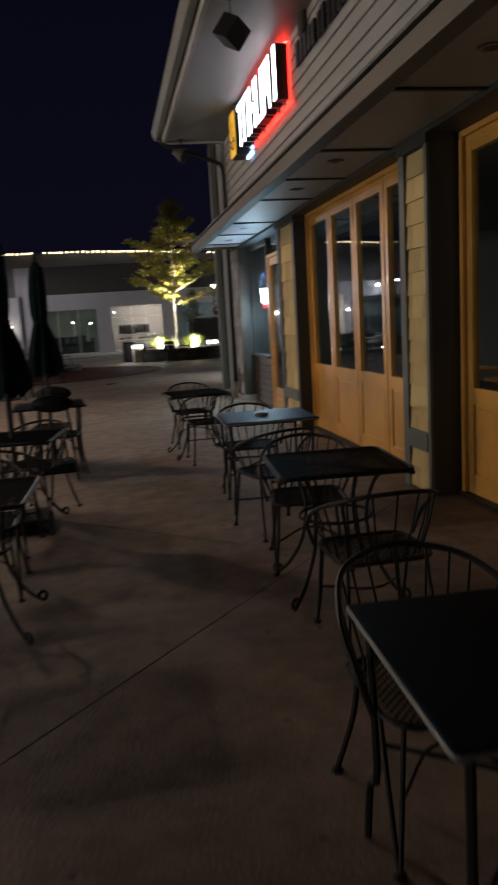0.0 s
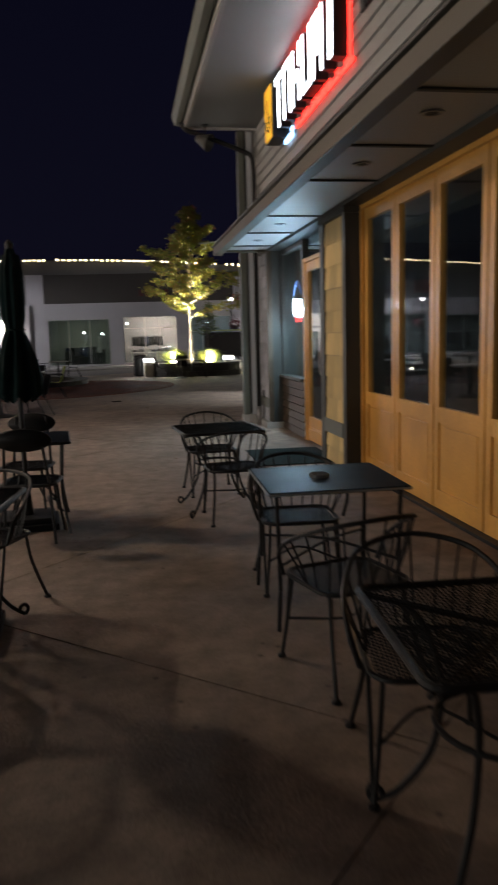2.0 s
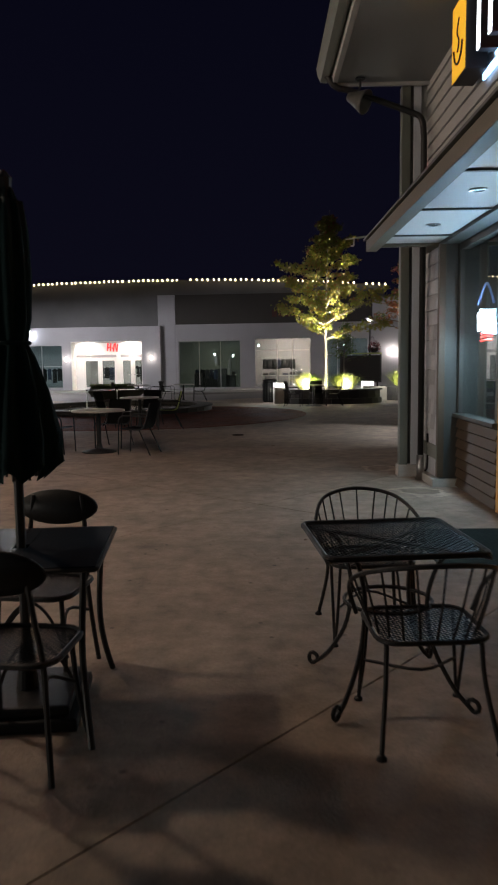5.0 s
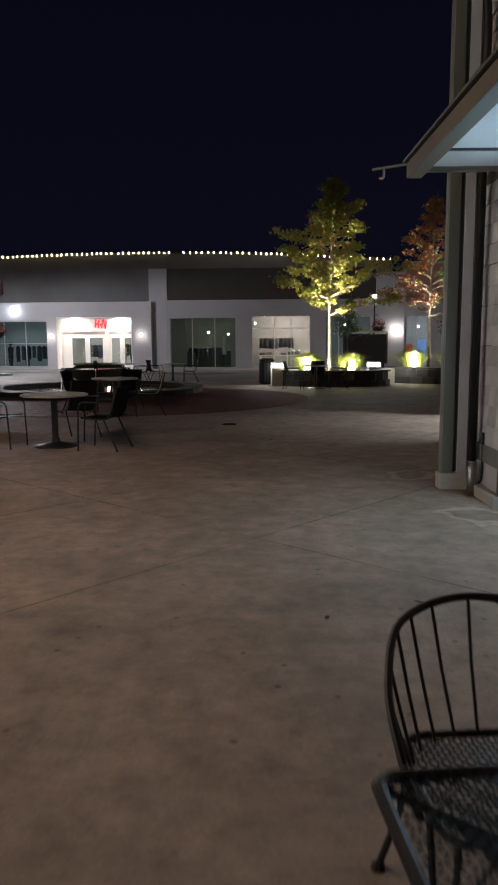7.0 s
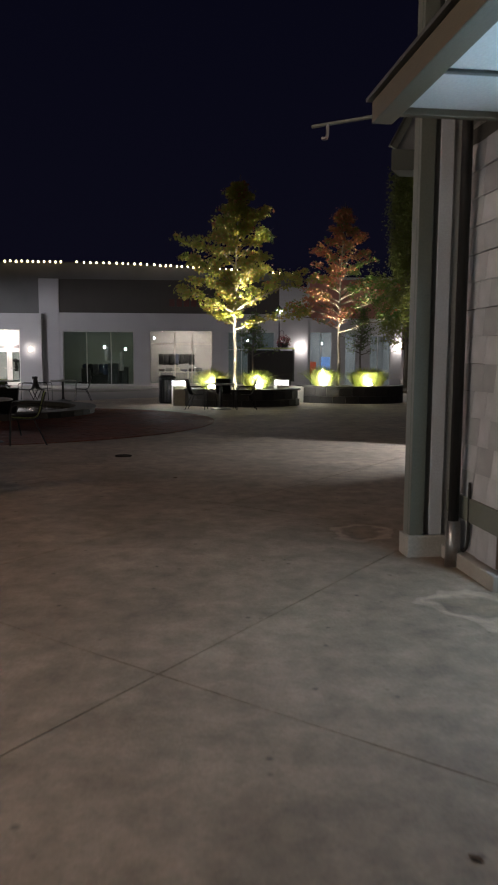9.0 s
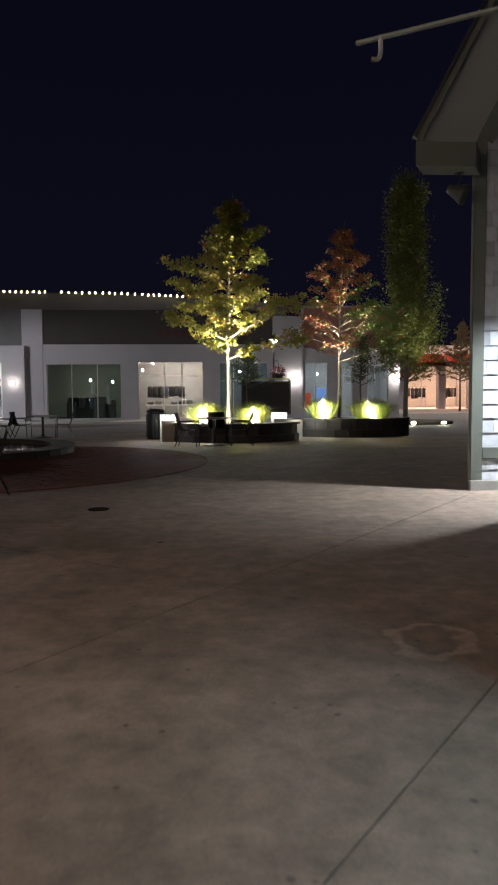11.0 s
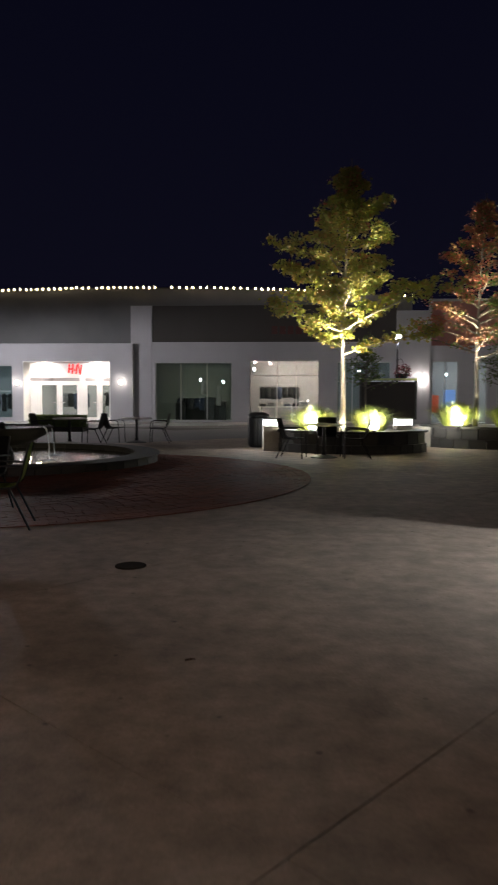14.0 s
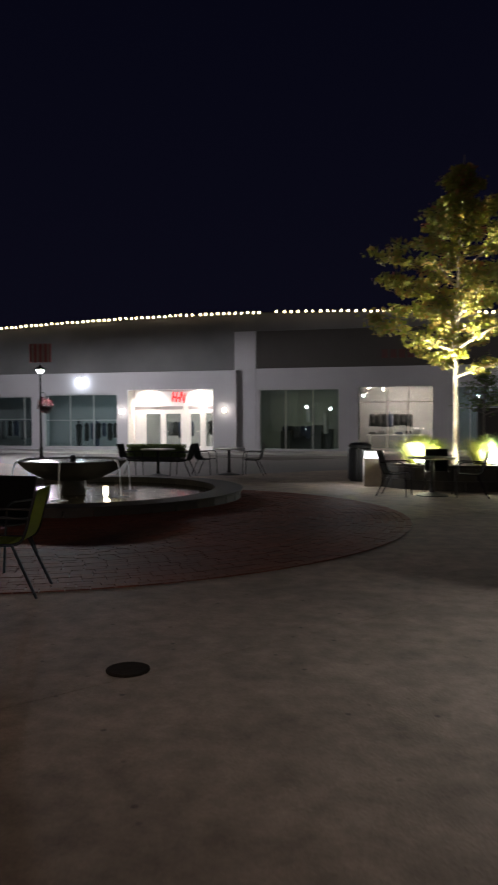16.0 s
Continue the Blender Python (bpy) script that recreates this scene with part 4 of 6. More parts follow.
part("shade", lathe(bmesh.new(), [(0.16, 0.10), (0.05, 0.2), (0.02, 0.22)], 16, (0, -0.75), bottom=False), DARKMETAL, al)
part("bulb", lathe(bmesh.new(), [(0.01, 0.10), (0.05, 0.13), (0.04, 0.18)], 10, (0, -0.75)), LAMP_GLASS, al)

# ---- long shop building across the square ----
FY0 = 53.4


def parapet(x):
    return 6.86 - 0.0021 * (x + 9.5) ** 2 - (0.0004 * (x + 9.5) ** 2 if x > -9.5 else 0.0)


shops = thing("shop_building", "long pale rendered row of shops with a dark upper wall", "building", kind="structure")
bm = bmesh.new()
px = [-42 + 1.5 * k for k in range(32)] + [5.6]
a = [(bm.verts.new((x, FY0 + 0.2, 3.0)), bm.verts.new((x, FY0 + 0.2, parapet(x) - 0.08)), bm.verts.new((x, FY0 + 0.6, parapet(x) - 0.08)), bm.verts.new((x, FY0 + 0.6, 3.0))) for x in px]
for p, q in zip(a, a[1:]):
    for k in range(4):
        bm.faces.new((p[k], p[(k + 1) % 4], q[(k + 1) % 4], q[k]))
part("wall_upper", bm, RENDER_GREY, shops)
bm = bmesh.new()
a = [(bm.verts.new((x, FY0 + 0.10, parapet(x) - 0.09)), bm.verts.new((x, FY0 + 0.10, parapet(x) - 0.03)), bm.verts.new((x, FY0 + 0.7, parapet(x) - 0.03)), bm.verts.new((x, FY0 + 0.7, parapet(x) - 0.09))) for x in px]
for p, q in zip(a, a[1:]):
    for k in range(4):
        bm.faces.new((p[k], p[(k + 1) % 4], q[(k + 1) % 4], q[k]))
part("coping", bm, RENDER_BROWN, shops)
part("upper_panel", boxes((-7.92, 4.8, FY0 + 0.06, FY0 + 0.21, 3.95, 5.85)), RENDER_BROWN, shops, "dark brown recessed panel")
part("pilaster", boxes((-9.06, -7.93, FY0 - 0.02, FY0 + 0.25, -0.3, 5.86), bevel=0.02), RENDER_WHITE, shops)
L0, R0 = FY0 - 0.35, FY0 + 0.25


def front(name, x0, x1, z1, opens, y0, y1, material):
    """A storefront wall with openings (x0, x1, z0, z1) cut through it."""
    rows, x = [], x0
    for ox0, ox1, oz0, oz1 in opens:
        rows.append((x, ox0, y0, y1, -0.4, z1))
        rows.append((ox0, ox1, y0, y1, oz1, z1))
        if oz0 > -0.3:
            rows.append((ox0, ox1, y0, y1, -0.4, oz0))
        x = ox1
    rows.append((x, x1, y0, y1, -0.4, z1))
    return part(name, boxes(*rows), material, shops)


front("wall_left", -42, -8.88, 3.82, [(-24.6, -20.5, -0.1, 2.66), (-19.76, -15.45, -0.1, 2.74), (-14.85, -10.1, -0.39, 2.95)], L0, R0, RENDER_WHITE)
part("ledge", boxes((-42, -8.84, L0 - 0.06, R0, 3.82, 3.87), bevel=0.01), RENDER_WHITE, shops)
front("wall_middle", -7.93, 6.5, 3.95, [(-7.75, -3.67, -0.19, 2.9), (-2.76, 0.9, -0.14, 2.99), (1.79, 4.55, -0.2, 2.93)], FY0, FY0 + 0.3, RENDER_WHITE)
part("tall_column", boxes((4.82, 6.52, FY0 - 0.1, FY0 + 0.7, -0.35, 5.52), bevel=0.02), RENDER_WHITE, shops)
front("wall_right", 6.52, 12.12, 3.72, [(6.62, 7.97, -0.25, 2.96), (8.72, 9.42, -0.25, 2.94), (10.2, 11.47, -0.2, 2.77)], FY0, FY0 + 0.3, RENDER_WHITE)
part("upper_right", boxes((6.52, 12.12, FY0 + 0.3, FY0 + 0.7, 3.0, 6.15)), RENDER_WHITE, shops)
part("upper_panel", boxes((6.62, 11.48, FY0 + 0.2, FY0 + 0.31, 3.76, 6.0)), RENDER_ROSE, shops, "dull rose sign panel")
part("side_wall", boxes((11.9, 12.12, FY0 + 0.3, FY0 + 14, -0.35, 6.1)), RENDER_WHITE, shops)
part("roof", boxes((-42, 12.1, FY0 + 0.7, FY0 + 14, 5.4, 5.6)), RENDER_BROWN, shops)
part("inner_floor", boxes((-42, 11.9, FY0 - 0.3, FY0 + 8, -0.4, -0.31)), WHITE, shops)
part("inner_ceiling", boxes((-42, 11.9, FY0 + 0.3, FY0 + 8, 3.3, 3.36)), WHITE, shops)
part("inner_back", boxes((-42, -9.2, FY0 + 5.5, FY0 + 5.6, -0.3, 3.3), (-9.04, -3.4, FY0 + 5, FY0 + 5.1, -0.3, 3.3), (-3.0, 11.9, FY0 + 3.6, FY0 + 3.7, -0.3, 3.3)), RENDER_WHITE, shops)
part("inner_partition", boxes((-15.4, -15.3, FY0 + 0.3, FY0 + 5.5, -0.3, 3.3), (-9.15, -9.05, FY0 + 0.3, FY0 + 5.5, -0.3, 3.3), (-3.3, -3.1, FY0 + 0.3, FY0 + 5.5, -0.3, 3.3), (1.3, 1.4, FY0 + 0.3, FY0 + 5.5, -0.3, 3.3), (6.4, 6.5, FY0 + 0.7, FY0 + 5.5, -0.3, 3.3)), RENDER_WHITE, shops)


def shop_window(name, x0, x1, z0, z1, y, mull, trans, label, material=FRAME_GREY):
    w = thing(name, label, "shop window", kind="structure")
    f = 0.05
    part("window_frame", boxes((x0, x1, y - 0.03, y + 0.05, z1 - f, z1), (x0, x1, y - 0.03, y + 0.05, z0, z0 + f), (x0, x0 + f, y - 0.03, y + 0.05, z0 + f, z1 - f), (x1 - f, x1, y - 0.03, y + 0.05, z0 + f, z1 - f)), material, w)
    cuts = [x0 + f] + list(mull) + [x1 - f]
    for m in mull:
        part("mullion", boxes((m - 0.025, m + 0.025, y - 0.028, y + 0.048, z0 + f, z1 - f)), material, w)
    for t in trans:
        part("rail", boxes((x0 + f, x1 - f, y - 0.026, y + 0.046, t - 0.02, t + 0.02)), material, w)
    for p, q in zip(cuts, cuts[1:]):
        g = part("pane", boxes((p, q, y + 0.006, y + 0.014, z0 + f, z1 - f)), GLASS_SHOP, w)
        g.visible_shadow = False
    return w


shop_window("window_2", -24.6, -20.5, -0.1, 2.66, FY0 - 0.2, (-22.8, -21.0), (1.4,), "tall dim shop window with hanging garments")
shop_window("window_3", -19.76, -15.45, -0.1, 2.74, FY0 - 0.2, (-18.23, -16.85), (1.35,), "cool-lit shop window with garments on a rail")
shop_window("window_4", -7.75, -3.67, -0.19, 2.9, FY0 + 0.1, (-6.4, -5.0), (), "dark greenish shop window")
shop_window("window_5", -2.76, 0.9, -0.14, 2.99, FY0 + 0.1, (-1.3, -0.3), (2.2,), "dim shop window with garments and a long table")
shop_window("window_6", 1.79, 4.55, -0.2, 2.93, FY0 + 0.1, (2.6, 3.5), (1.9,), "pale shop window behind the young tree")
shop_window("window_7", 6.62, 7.97, -0.25, 2.96, FY0 + 0.1, (7.3,), (), "shop window with posters")
shop_window("window_8", 8.72, 9.42, -0.25, 2.94, FY0 + 0.1, (), (), "narrow shop window")
shop_window("window_9", 10.2, 11.47, -0.2, 2.77, FY0 + 0.1, (10.7,), (), "pale shop window at the end of the row")

# recessed entrance with its doors
ent = thing("shop_entrance", "bright recessed shop entrance with white double doors", "entrance", kind="structure")
EY = FY0 + 0.55
part("head_panel", boxes((-14.84, -10.11, EY - 0.02, EY + 0.1, 2.12, 2.95)), WHITE, ent)
part("reveal", boxes((-14.847, -14.80, L0 + 0.02, EY - 0.03, -0.33, 2.90), (-10.15, -10.103, L0 + 0.02, EY - 0.03, -0.33, 2.90), (-14.847, -10.103, L0 + 0.02, EY - 0.03, 2.90, 2.947)), WHITE, ent)
part("transom_frame", boxes((-14.85, -10.1, EY - 0.03, EY + 0.06, 1.83, 1.90), (-14.85, -10.1, EY - 0.03, EY + 0.06, 2.08, 2.12)), WHITE, ent)
part("post", boxes((-14.85, -14.3, EY - 0.03, EY + 0.06, -0.3, 1.83)), WHITE, ent)
part("post", boxes((-12.02, -11.76, EY - 0.05, EY + 0.08, -0.3, 2.1)), WHITE, ent)
for k, (x0, x1) in enumerate(((-14.3, -13.16), (-13.16, -12.02), (-11.76, -10.93), (-10.93, -10.1))):
    dr = thing("glass_door", "closed white-framed glass shop door", "door", group="entrance doors")
    part("door_frame", boxes((x0 + 0.01, x0 + 0.15, EY - 0.03, EY + 0.03, -0.3, 1.83), (x1 - 0.15, x1 - 0.01, EY - 0.03, EY + 0.03, -0.3, 1.83), (x0 + 0.15, x1 - 0.15, EY - 0.03, EY + 0.03, 1.68, 1.83), (x0 + 0.15, x1 - 0.15, EY - 0.03, EY + 0.03, -0.3, -0.05)), WHITE, dr)
    g = part("pane", boxes((x0 + 0.15, x1 - 0.15, EY - 0.004, EY + 0.004, -0.05, 1.68)), GLASS_SHOP, dr)
    g.visible_shadow = False
    hx = x1 - 0.2 if k % 2 == 0 else x0 + 0.2
    part("handle", boxes((hx - 0.12, hx + 0.12, EY - 0.09, EY - 0.06, 0.72, 0.76), bevel=0.005), ALU, dr)
logo = thing("shop_logo", "small red logo over the shop entrance, plain strokes", "sign", pose(-12.28, EY - 0.03, 2.55))
bm = bmesh.new()
for x0, x1, lean in ((-0.36, -0.28, 6), (-0.16, -0.08, 6), (0.06, 0.14, 8), (0.2, 0.27, -10), (0.30, 0.38, 8)):
    box(bm, x0, x1, -0.04, 0.0, -0.26, 0.26, m=pose(0, 0, 0, 0, lean, 0))
box(bm, -0.3, -0.1, -0.04, 0, -0.05, 0.04)
box(bm, -0.05, 0.03, -0.04, 0, -0.1, 0.02)
part("strokes", bm, LOGO_RED, logo)
num = bpy.data.curves.new("house_number", "FONT")
num.body, num.size, num.extrude, num.align_x = "3318", 0.26, 0.005, "CENTER"
num_ob = new("house_number", num)
num_ob.matrix_basis = pose(-10.95, EY - 0.035, 1.905, 90, 0, 0)
num.materials.append(WHITE)
tagged(num_ob, "white house number over the shop door", "sign")
for x in (-13.9, -11.0):
    spot_lamp((x, FY0 + 0.18, 2.86), (x, EY, 2.4), 430, 150, (1, 0.84, 0.70), 0.06)
    part("downlight", lathe(bmesh.new(), [(0.09, 2.88), (0.09, 2.899)], 16, (x, FY0 + 0.18)), LAMP_WARM, ent, "small lit downlight")
area_lamp((-12.5, FY0 + 3.0, 3.2), (-12.5, FY0 + 3.0, 0), 330, 4, 2, (1, 0.84, 0.74))
area_lamp((-18, FY0 + 2.0, 3.2), (-18, FY0 + 2.6, 0), 110, 5, 1.5, (0.75, 0.92, 1.0))
area_lamp((-0.5, FY0 + 1.8, 3.2), (-0.5, FY0 + 2.6, 0), 300, 2.5, 1.0, (1, 0.72, 0.60))
area_lamp((-5.7, FY0 + 3.0, 3.2), (-5.7, FY0 + 3.0, 0), 22, 2.5, 1.0, (1.0, 1.0, 0.6))
area_lamp((4.0, FY0 + 1.8, 3.2), (4.0, FY0 + 2.2, 0), 30, 2.5, 1.0, (0.85, 0.95, 1.0))
area_lamp((9.0, FY0 + 1.8, 3.2), (9.0, FY0 + 2.2, 0), 130, 4, 1.0, (0.95, 0.88, 0.9))


def sconce(x, y, z, watts, color=WARM, m=LAMP_WARM):
    s = thing("wall_sconce", "small lit wall sconce on the shop front", "wall lamp", pose(x, y, z), "wall sconces")
    part("backplate", boxes((-0.06, 0.06, -0.02, 0.0, -0.16, 0.16), bevel=0.006), DARKMETAL, s)
    part("glass", boxes((-0.07, 0.07, -0.12, -0.025, -0.12, 0.12), bevel=0.02), m, s, "glowing frosted glass")
    point_lamp(x, y - 0.24, z, watts, color, 0.06)


sconce(-15.12, L0, 1.80, 15, NEUTRAL)
sconce(-9.5, L0, 1.84, 16, NEUTRAL)
sconce(6.05, FY0 - 0.1, 2.02, 55, NEUTRAL)
sconce(12.0, FY0, 2.2, 110, NEUTRAL)
spl = thing("sign_lamp", "small lit lamp over the shop window", "wall lamp", pose(-17.5, L0, 3.5))
part("arm", tube(bmesh.new(), [(0, 0, 0.1), (0, -0.2, 0.16)], 0.015, 6), DARKMETAL, spl)
part("glass", lathe(bmesh.new(), [(0.10, 0.03), (0.11, 0.07), (0.03, 0.13)], 12, (0, -0.2)), LAMP_GLASS, spl)
point_lamp(-17.5, L0 - 0.25, 3.45, 60, COOL, 0.08)

# clothes, racks and figures inside the shop windows


def garment(x, y, z, w, h, k, g):
    o = thing("garment", "garment hanging on a rail in the shop window", "clothing", pose(x, y, z), g)
    bm = bmesh.new()
    lathe(bm, [(w * 0.42, -h), (w * 0.46, -h * 0.6), (w * 0.40, -h * 0.3), (w * 0.5, -h * 0.12), (w * 0.12, 0)], 8)
    for v in bm.verts:
        v.co.y *= 0.4
    part("cloth", bm, FABRICS[k % 4], o, smooth=True)
    part("hanger", tube(bmesh.new(), [(0, 0, -0.02), (0, 0, 0.10)], 0.008, 5), ALU, o)


def rack(x0, x1, y, z, n, h, seed, g, base=-0.31):
    rng = random.Random(seed)
    r = thing("clothes_rail", "metal clothes rail in the shop window", "clothes rail")
    bm = tube(bmesh.new(), [(x0, y, base), (x0, y, z), (x1, y, z), (x1, y, base)], 0.018, 6)
    part("rail", bm, ALU, r)
    for k in range(n):
        garment(x0 + (x1 - x0) * (k + 0.5) / n, y, z - 0.1, rng.uniform(0.28, 0.42), h * rng.uniform(0.75, 1.05), rng.choice((0, 0, 1, 3)), g)


rack(-18.0, -15.9, FY0 + 0.9, 1.30, 6, 1.0, 1, "window garments")
rack(-24.0, -20.8, FY0 + 0.9, 1.45, 8, 1.1, 2, "window garments")
rack(-13.9, -12.3, FY0 + 3.2, 1.35, 5, 0.9, 3, "shop garments")
rack(-11.6, -10.3, FY0 + 2.6, 1.40, 4, 1.0, 4, "shop garments")
rack(-2.4, -0.2, FY0 + 2.6, 1.75, 7, 0.7, 5, "shop garments")
rack(-7.0, -5.4, FY0 + 2.2, 1.1, 5, 0.7, 6, "shop garments")


def figure(x, y, k, pale):
    bm = bmesh.new()
    lathe(bm, [(0.02, 1.75), (0.09, 1.68), (0.10, 1.58), (0.05, 1.50), (0.06, 1.46), (0.20, 1.40), (0.19, 1.15), (0.15, 1.0), (0.18, 0.85), (0.14, 0.45), (0.10, 0.05), (0.11, 0.0)][::-1], 10)
    for v in bm.verts:
        v.co.y *= 0.6
    solid("mannequin", bm, FABRICS[2] if pale else FABRICS[k % 4], "plain dressed shop mannequin standing in the window", "mannequin", pose(x, y, -0.31), smooth=True)


for x, k, pale in ((-18.4, 0, False), (-17.3, 3, False), (-13.6, 1, True), (-11.1, 2, True), (-10.5, 0, False)):
    figure(x, FY0 + (1.1 if x < -15 else 1.6), k, pale)
st = thing("display_table", "long pale display table with folded clothes", "table", pose(-1.0, FY0 + 1.5, -0.31))
part("tabletop", boxes((-1.4, 1.4, -0.4, 0.4, 0.82, 0.88), bevel=0.01), WHITE, st)
for x in (-1.3, -0.45, 0.4, 1.25):
    part("leg", boxes((x, x + 0.08, -0.35, 0.35, 0.0, 0.82)), WHITE, st)
for k in range(6):
    solid("folded_clothes", boxes((-0.17, 0.17, -0.15, 0.15, 0, 0.14 + 0.05 * (k % 3)), bevel=0.03), FABRICS[k % 4], "folded clothes stacked on the display table", "clothing", pose(-2.15 + 0.45 * k, FY0 + 1.45, 0.57))
cab = thing("display_cabinet", "dark display cabinet in the dim shop", "cabinet", pose(-5.6, FY0 + 2.9, -0.31))
part("body", boxes((-1.2, 1.2, -0.3, 0.3, 0.0, 0.9)), DARKTRIM, cab)
part("top", boxes((-1.25, 1.25, -0.33, 0.33, 0.9, 0.95), bevel=0.01), STONE_PALE, cab)
for x, w, h, d in ((-6.75, 0.5, 1.05, 1.9), (-5.15, 0.62, 1.35, 2.3), (-4.35, 0.34, 1.15, 1.7)):
    ds = thing("display_stand", "dark rounded display stand in the dim shop", "display stand", pose(x, FY0 + d, -0.31), "dim shop stands")
    part("body", boxes((-w / 2, w / 2, -0.22, 0.22, 0.0, h), bevel=0.06), DARKTRIM, ds)
    part("foot", boxes((-w / 2 - 0.04, w / 2 + 0.04, -0.26, 0.26, 0.0, 0.06), bevel=0.01), DARKMETAL, ds)
garment(-5.35, FY0 + 1.3, 1.95, 0.36, 0.75, 2, "shop garments")
garment(-4.5, FY0 + 1.2, 1.75, 0.26, 1.15, 2, "shop garments")
lampd = thing("desk_lamp", "small lit desk lamp in the dim shop", "lamp", pose(-5.85, FY0 + 2.7, 0.64))
part("stem", tube(bmesh.new(), [(0, 0, 0), (0, 0, 0.2)], 0.012, 6), ALU, lampd)
part("shade", lathe(bmesh.new(), [(0.16, 0.18), (0.12, 0.27)], 12), LAMP_GLASS, lampd)
for x, z, y in ((-5.55, 2.0, 1.4), (-4.3, 1.9, 1.4), (-2.55, 2.55, 0.8), (3.0, 2.45, 0.9), (7.5, 2.3, 0.9)):
    s = thing("track_spot", "small lit ceiling spotlight in a shop window", "spotlight", pose(x, FY0 + y, z), "shop spotlights")
    part("stem", tube(bmesh.new(), [(0, 0, 0.05), (0, 0, 3.3 - z)], 0.008, 5), ALU, s)
    part("head", lathe(bmesh.new(), [(0.05, -0.08), (0.06, 0.06)], 10), LAMP_GLASS, s)
po = thing("poster", "tall backlit poster in the shop window", "poster", pose(7.55, FY0 + 1.2, 0.9))
part("sheet", boxes((-0.12, 0.5, -0.01, 0.01, -0.7, 0.6)), glow("poster_blue", (0.25, 0.4, 0.9), 0.6), po)
part("sheet", boxes((-0.75, -0.35, -0.01, 0.01, -0.6, 0.3)), glow("poster_red", (0.7, 0.12, 0.06), 0.35), po)
us = thing("upper_sign", "dull red unlit sign on the dark upper panel", "sign", pose(-0.6, FY0 + 0.05, 4.55))
for k in range(5):
    part("letter", boxes((-1.0 + 0.42 * k, -0.70 + 0.42 * k, -0.03, 0.0, -0.2, 0.22)), DULL_RED, us)

# string lights along the parapet
rng = random.Random(8)
bulb_me = None
for x0, x1 in ((-30, -11.34), (-10.9, -7.75), (-6.84, -5.36), (-4.98, -2.88), (-2.45, 1.35), (1.7, 3.6), (4.4, 5.6)):
    s = thing("string_lights", "string of lit warm bulbs along the roof edge", "string lights", group="roof string lights")
    n = int((x1 - x0) / 0.31)
    xs2 = [x0 + (x1 - x0) * k / n for k in range(n + 1)]
    part("wire", tube(bmesh.new(), [(x, FY0 + 0.06, parapet(x) + 0.02) for x in xs2], 0.012, 5), DARKMETAL, s)
    for x in xs2:
        m = pose(x + rng.uniform(-0.03, 0.03), FY0 + 0.05, parapet(x) - 0.03 + rng.uniform(-0.02, 0.02))
        if bulb_me is None:
            b = part("bulb", lathe(bmesh.new(), [(0.01, -0.075), (0.045, -0.05), (0.05, -0.01), (0.03, 0.03), (0.018, 0.06)], 8), BULB, s, m=m)
            bulb_me = b.data
        else:
            o = new("bulb", bulb_me)
            o.parent, o.matrix_basis = s, m

# ---- far shops along the lane ----
fs = thing("far_shops", "low far row of warm-lit shops with red awnings", "building", kind="structure")
part("wall", boxes((12.4, 18.0, 72.3, 73, -0.3, 5.0), (18.0, 20.8, 72.3, 73, 3.3, 5.0), (20.8, 21.4, 72.3, 73, -0.3, 5.0), (21.4, 23.4, 72.3, 73, 3.3, 5.0), (23.4, 24.6, 72.3, 73, -0.3, 5.0), (24.6, 28, 72.3, 73, 3.3, 5.0), (28, 45, 72.3, 73, -0.3, 5.0)), RENDER_WHITE, fs)
part("roof", boxes((12.4, 45, 72.9, 84, 4.9, 5.0)), RENDER_BROWN, fs)
part("inner_back", boxes((12.4, 45, 77, 77.2, -0.3, 4.9)), WHITE, fs)
part("inner_floor", boxes((12.4, 45, 72.4, 77, -0.32, -0.28)), WHITE, fs)
for k, (x0, x1) in enumerate(((18.0, 20.8), (21.4, 23.4), (24.6, 28))):
    shop_window("window_" + str(10 + k), x0, x1, -0.1, 3.3, 72.5, ((x0 + x1) / 2,), (2.4,), "warm-lit far shop window", RENDER_WHITE)
    bm = bmesh.new()
    vs = [bm.verts.new(p) for p in ((x0 - 0.2, 72.28, 4.3), (x1 + 0.2, 72.28, 4.3), (x1 + 0.2, 71.2, 3.55), (x0 - 0.2, 71.2, 3.55), (x0 - 0.2, 71.2, 3.3), (x1 + 0.2, 71.2, 3.3))]
    bm.faces.new((vs[0], vs[1], vs[2], vs[3]))
    bm.faces.new((vs[3], vs[2], vs[5], vs[4]))
    bmesh.ops.solidify(bm, geom=bm.faces[:], thickness=0.03)
    solid("awning", bm, AWNING, "red fabric awning over a far shop window", "awning", group="far awnings")
    area_lamp(((x0 + x1) / 2, 73.6, 3.2), ((x0 + x1) / 2, 74.5, 0), 300, 2, 0.8, (1, 0.46, 0.32))
    point_lamp((x0 + x1) / 2, 70.6, 4.9, 170, (1, 0.60, 0.40), 0.1)
rack(18.4, 20.4, 74.5, 1.6, 6, 1.0, 12, "far shop garments", -0.28)
rack(21.7, 23.2, 74.5, 1.6, 5, 1.0, 13, "far shop garments", -0.28)


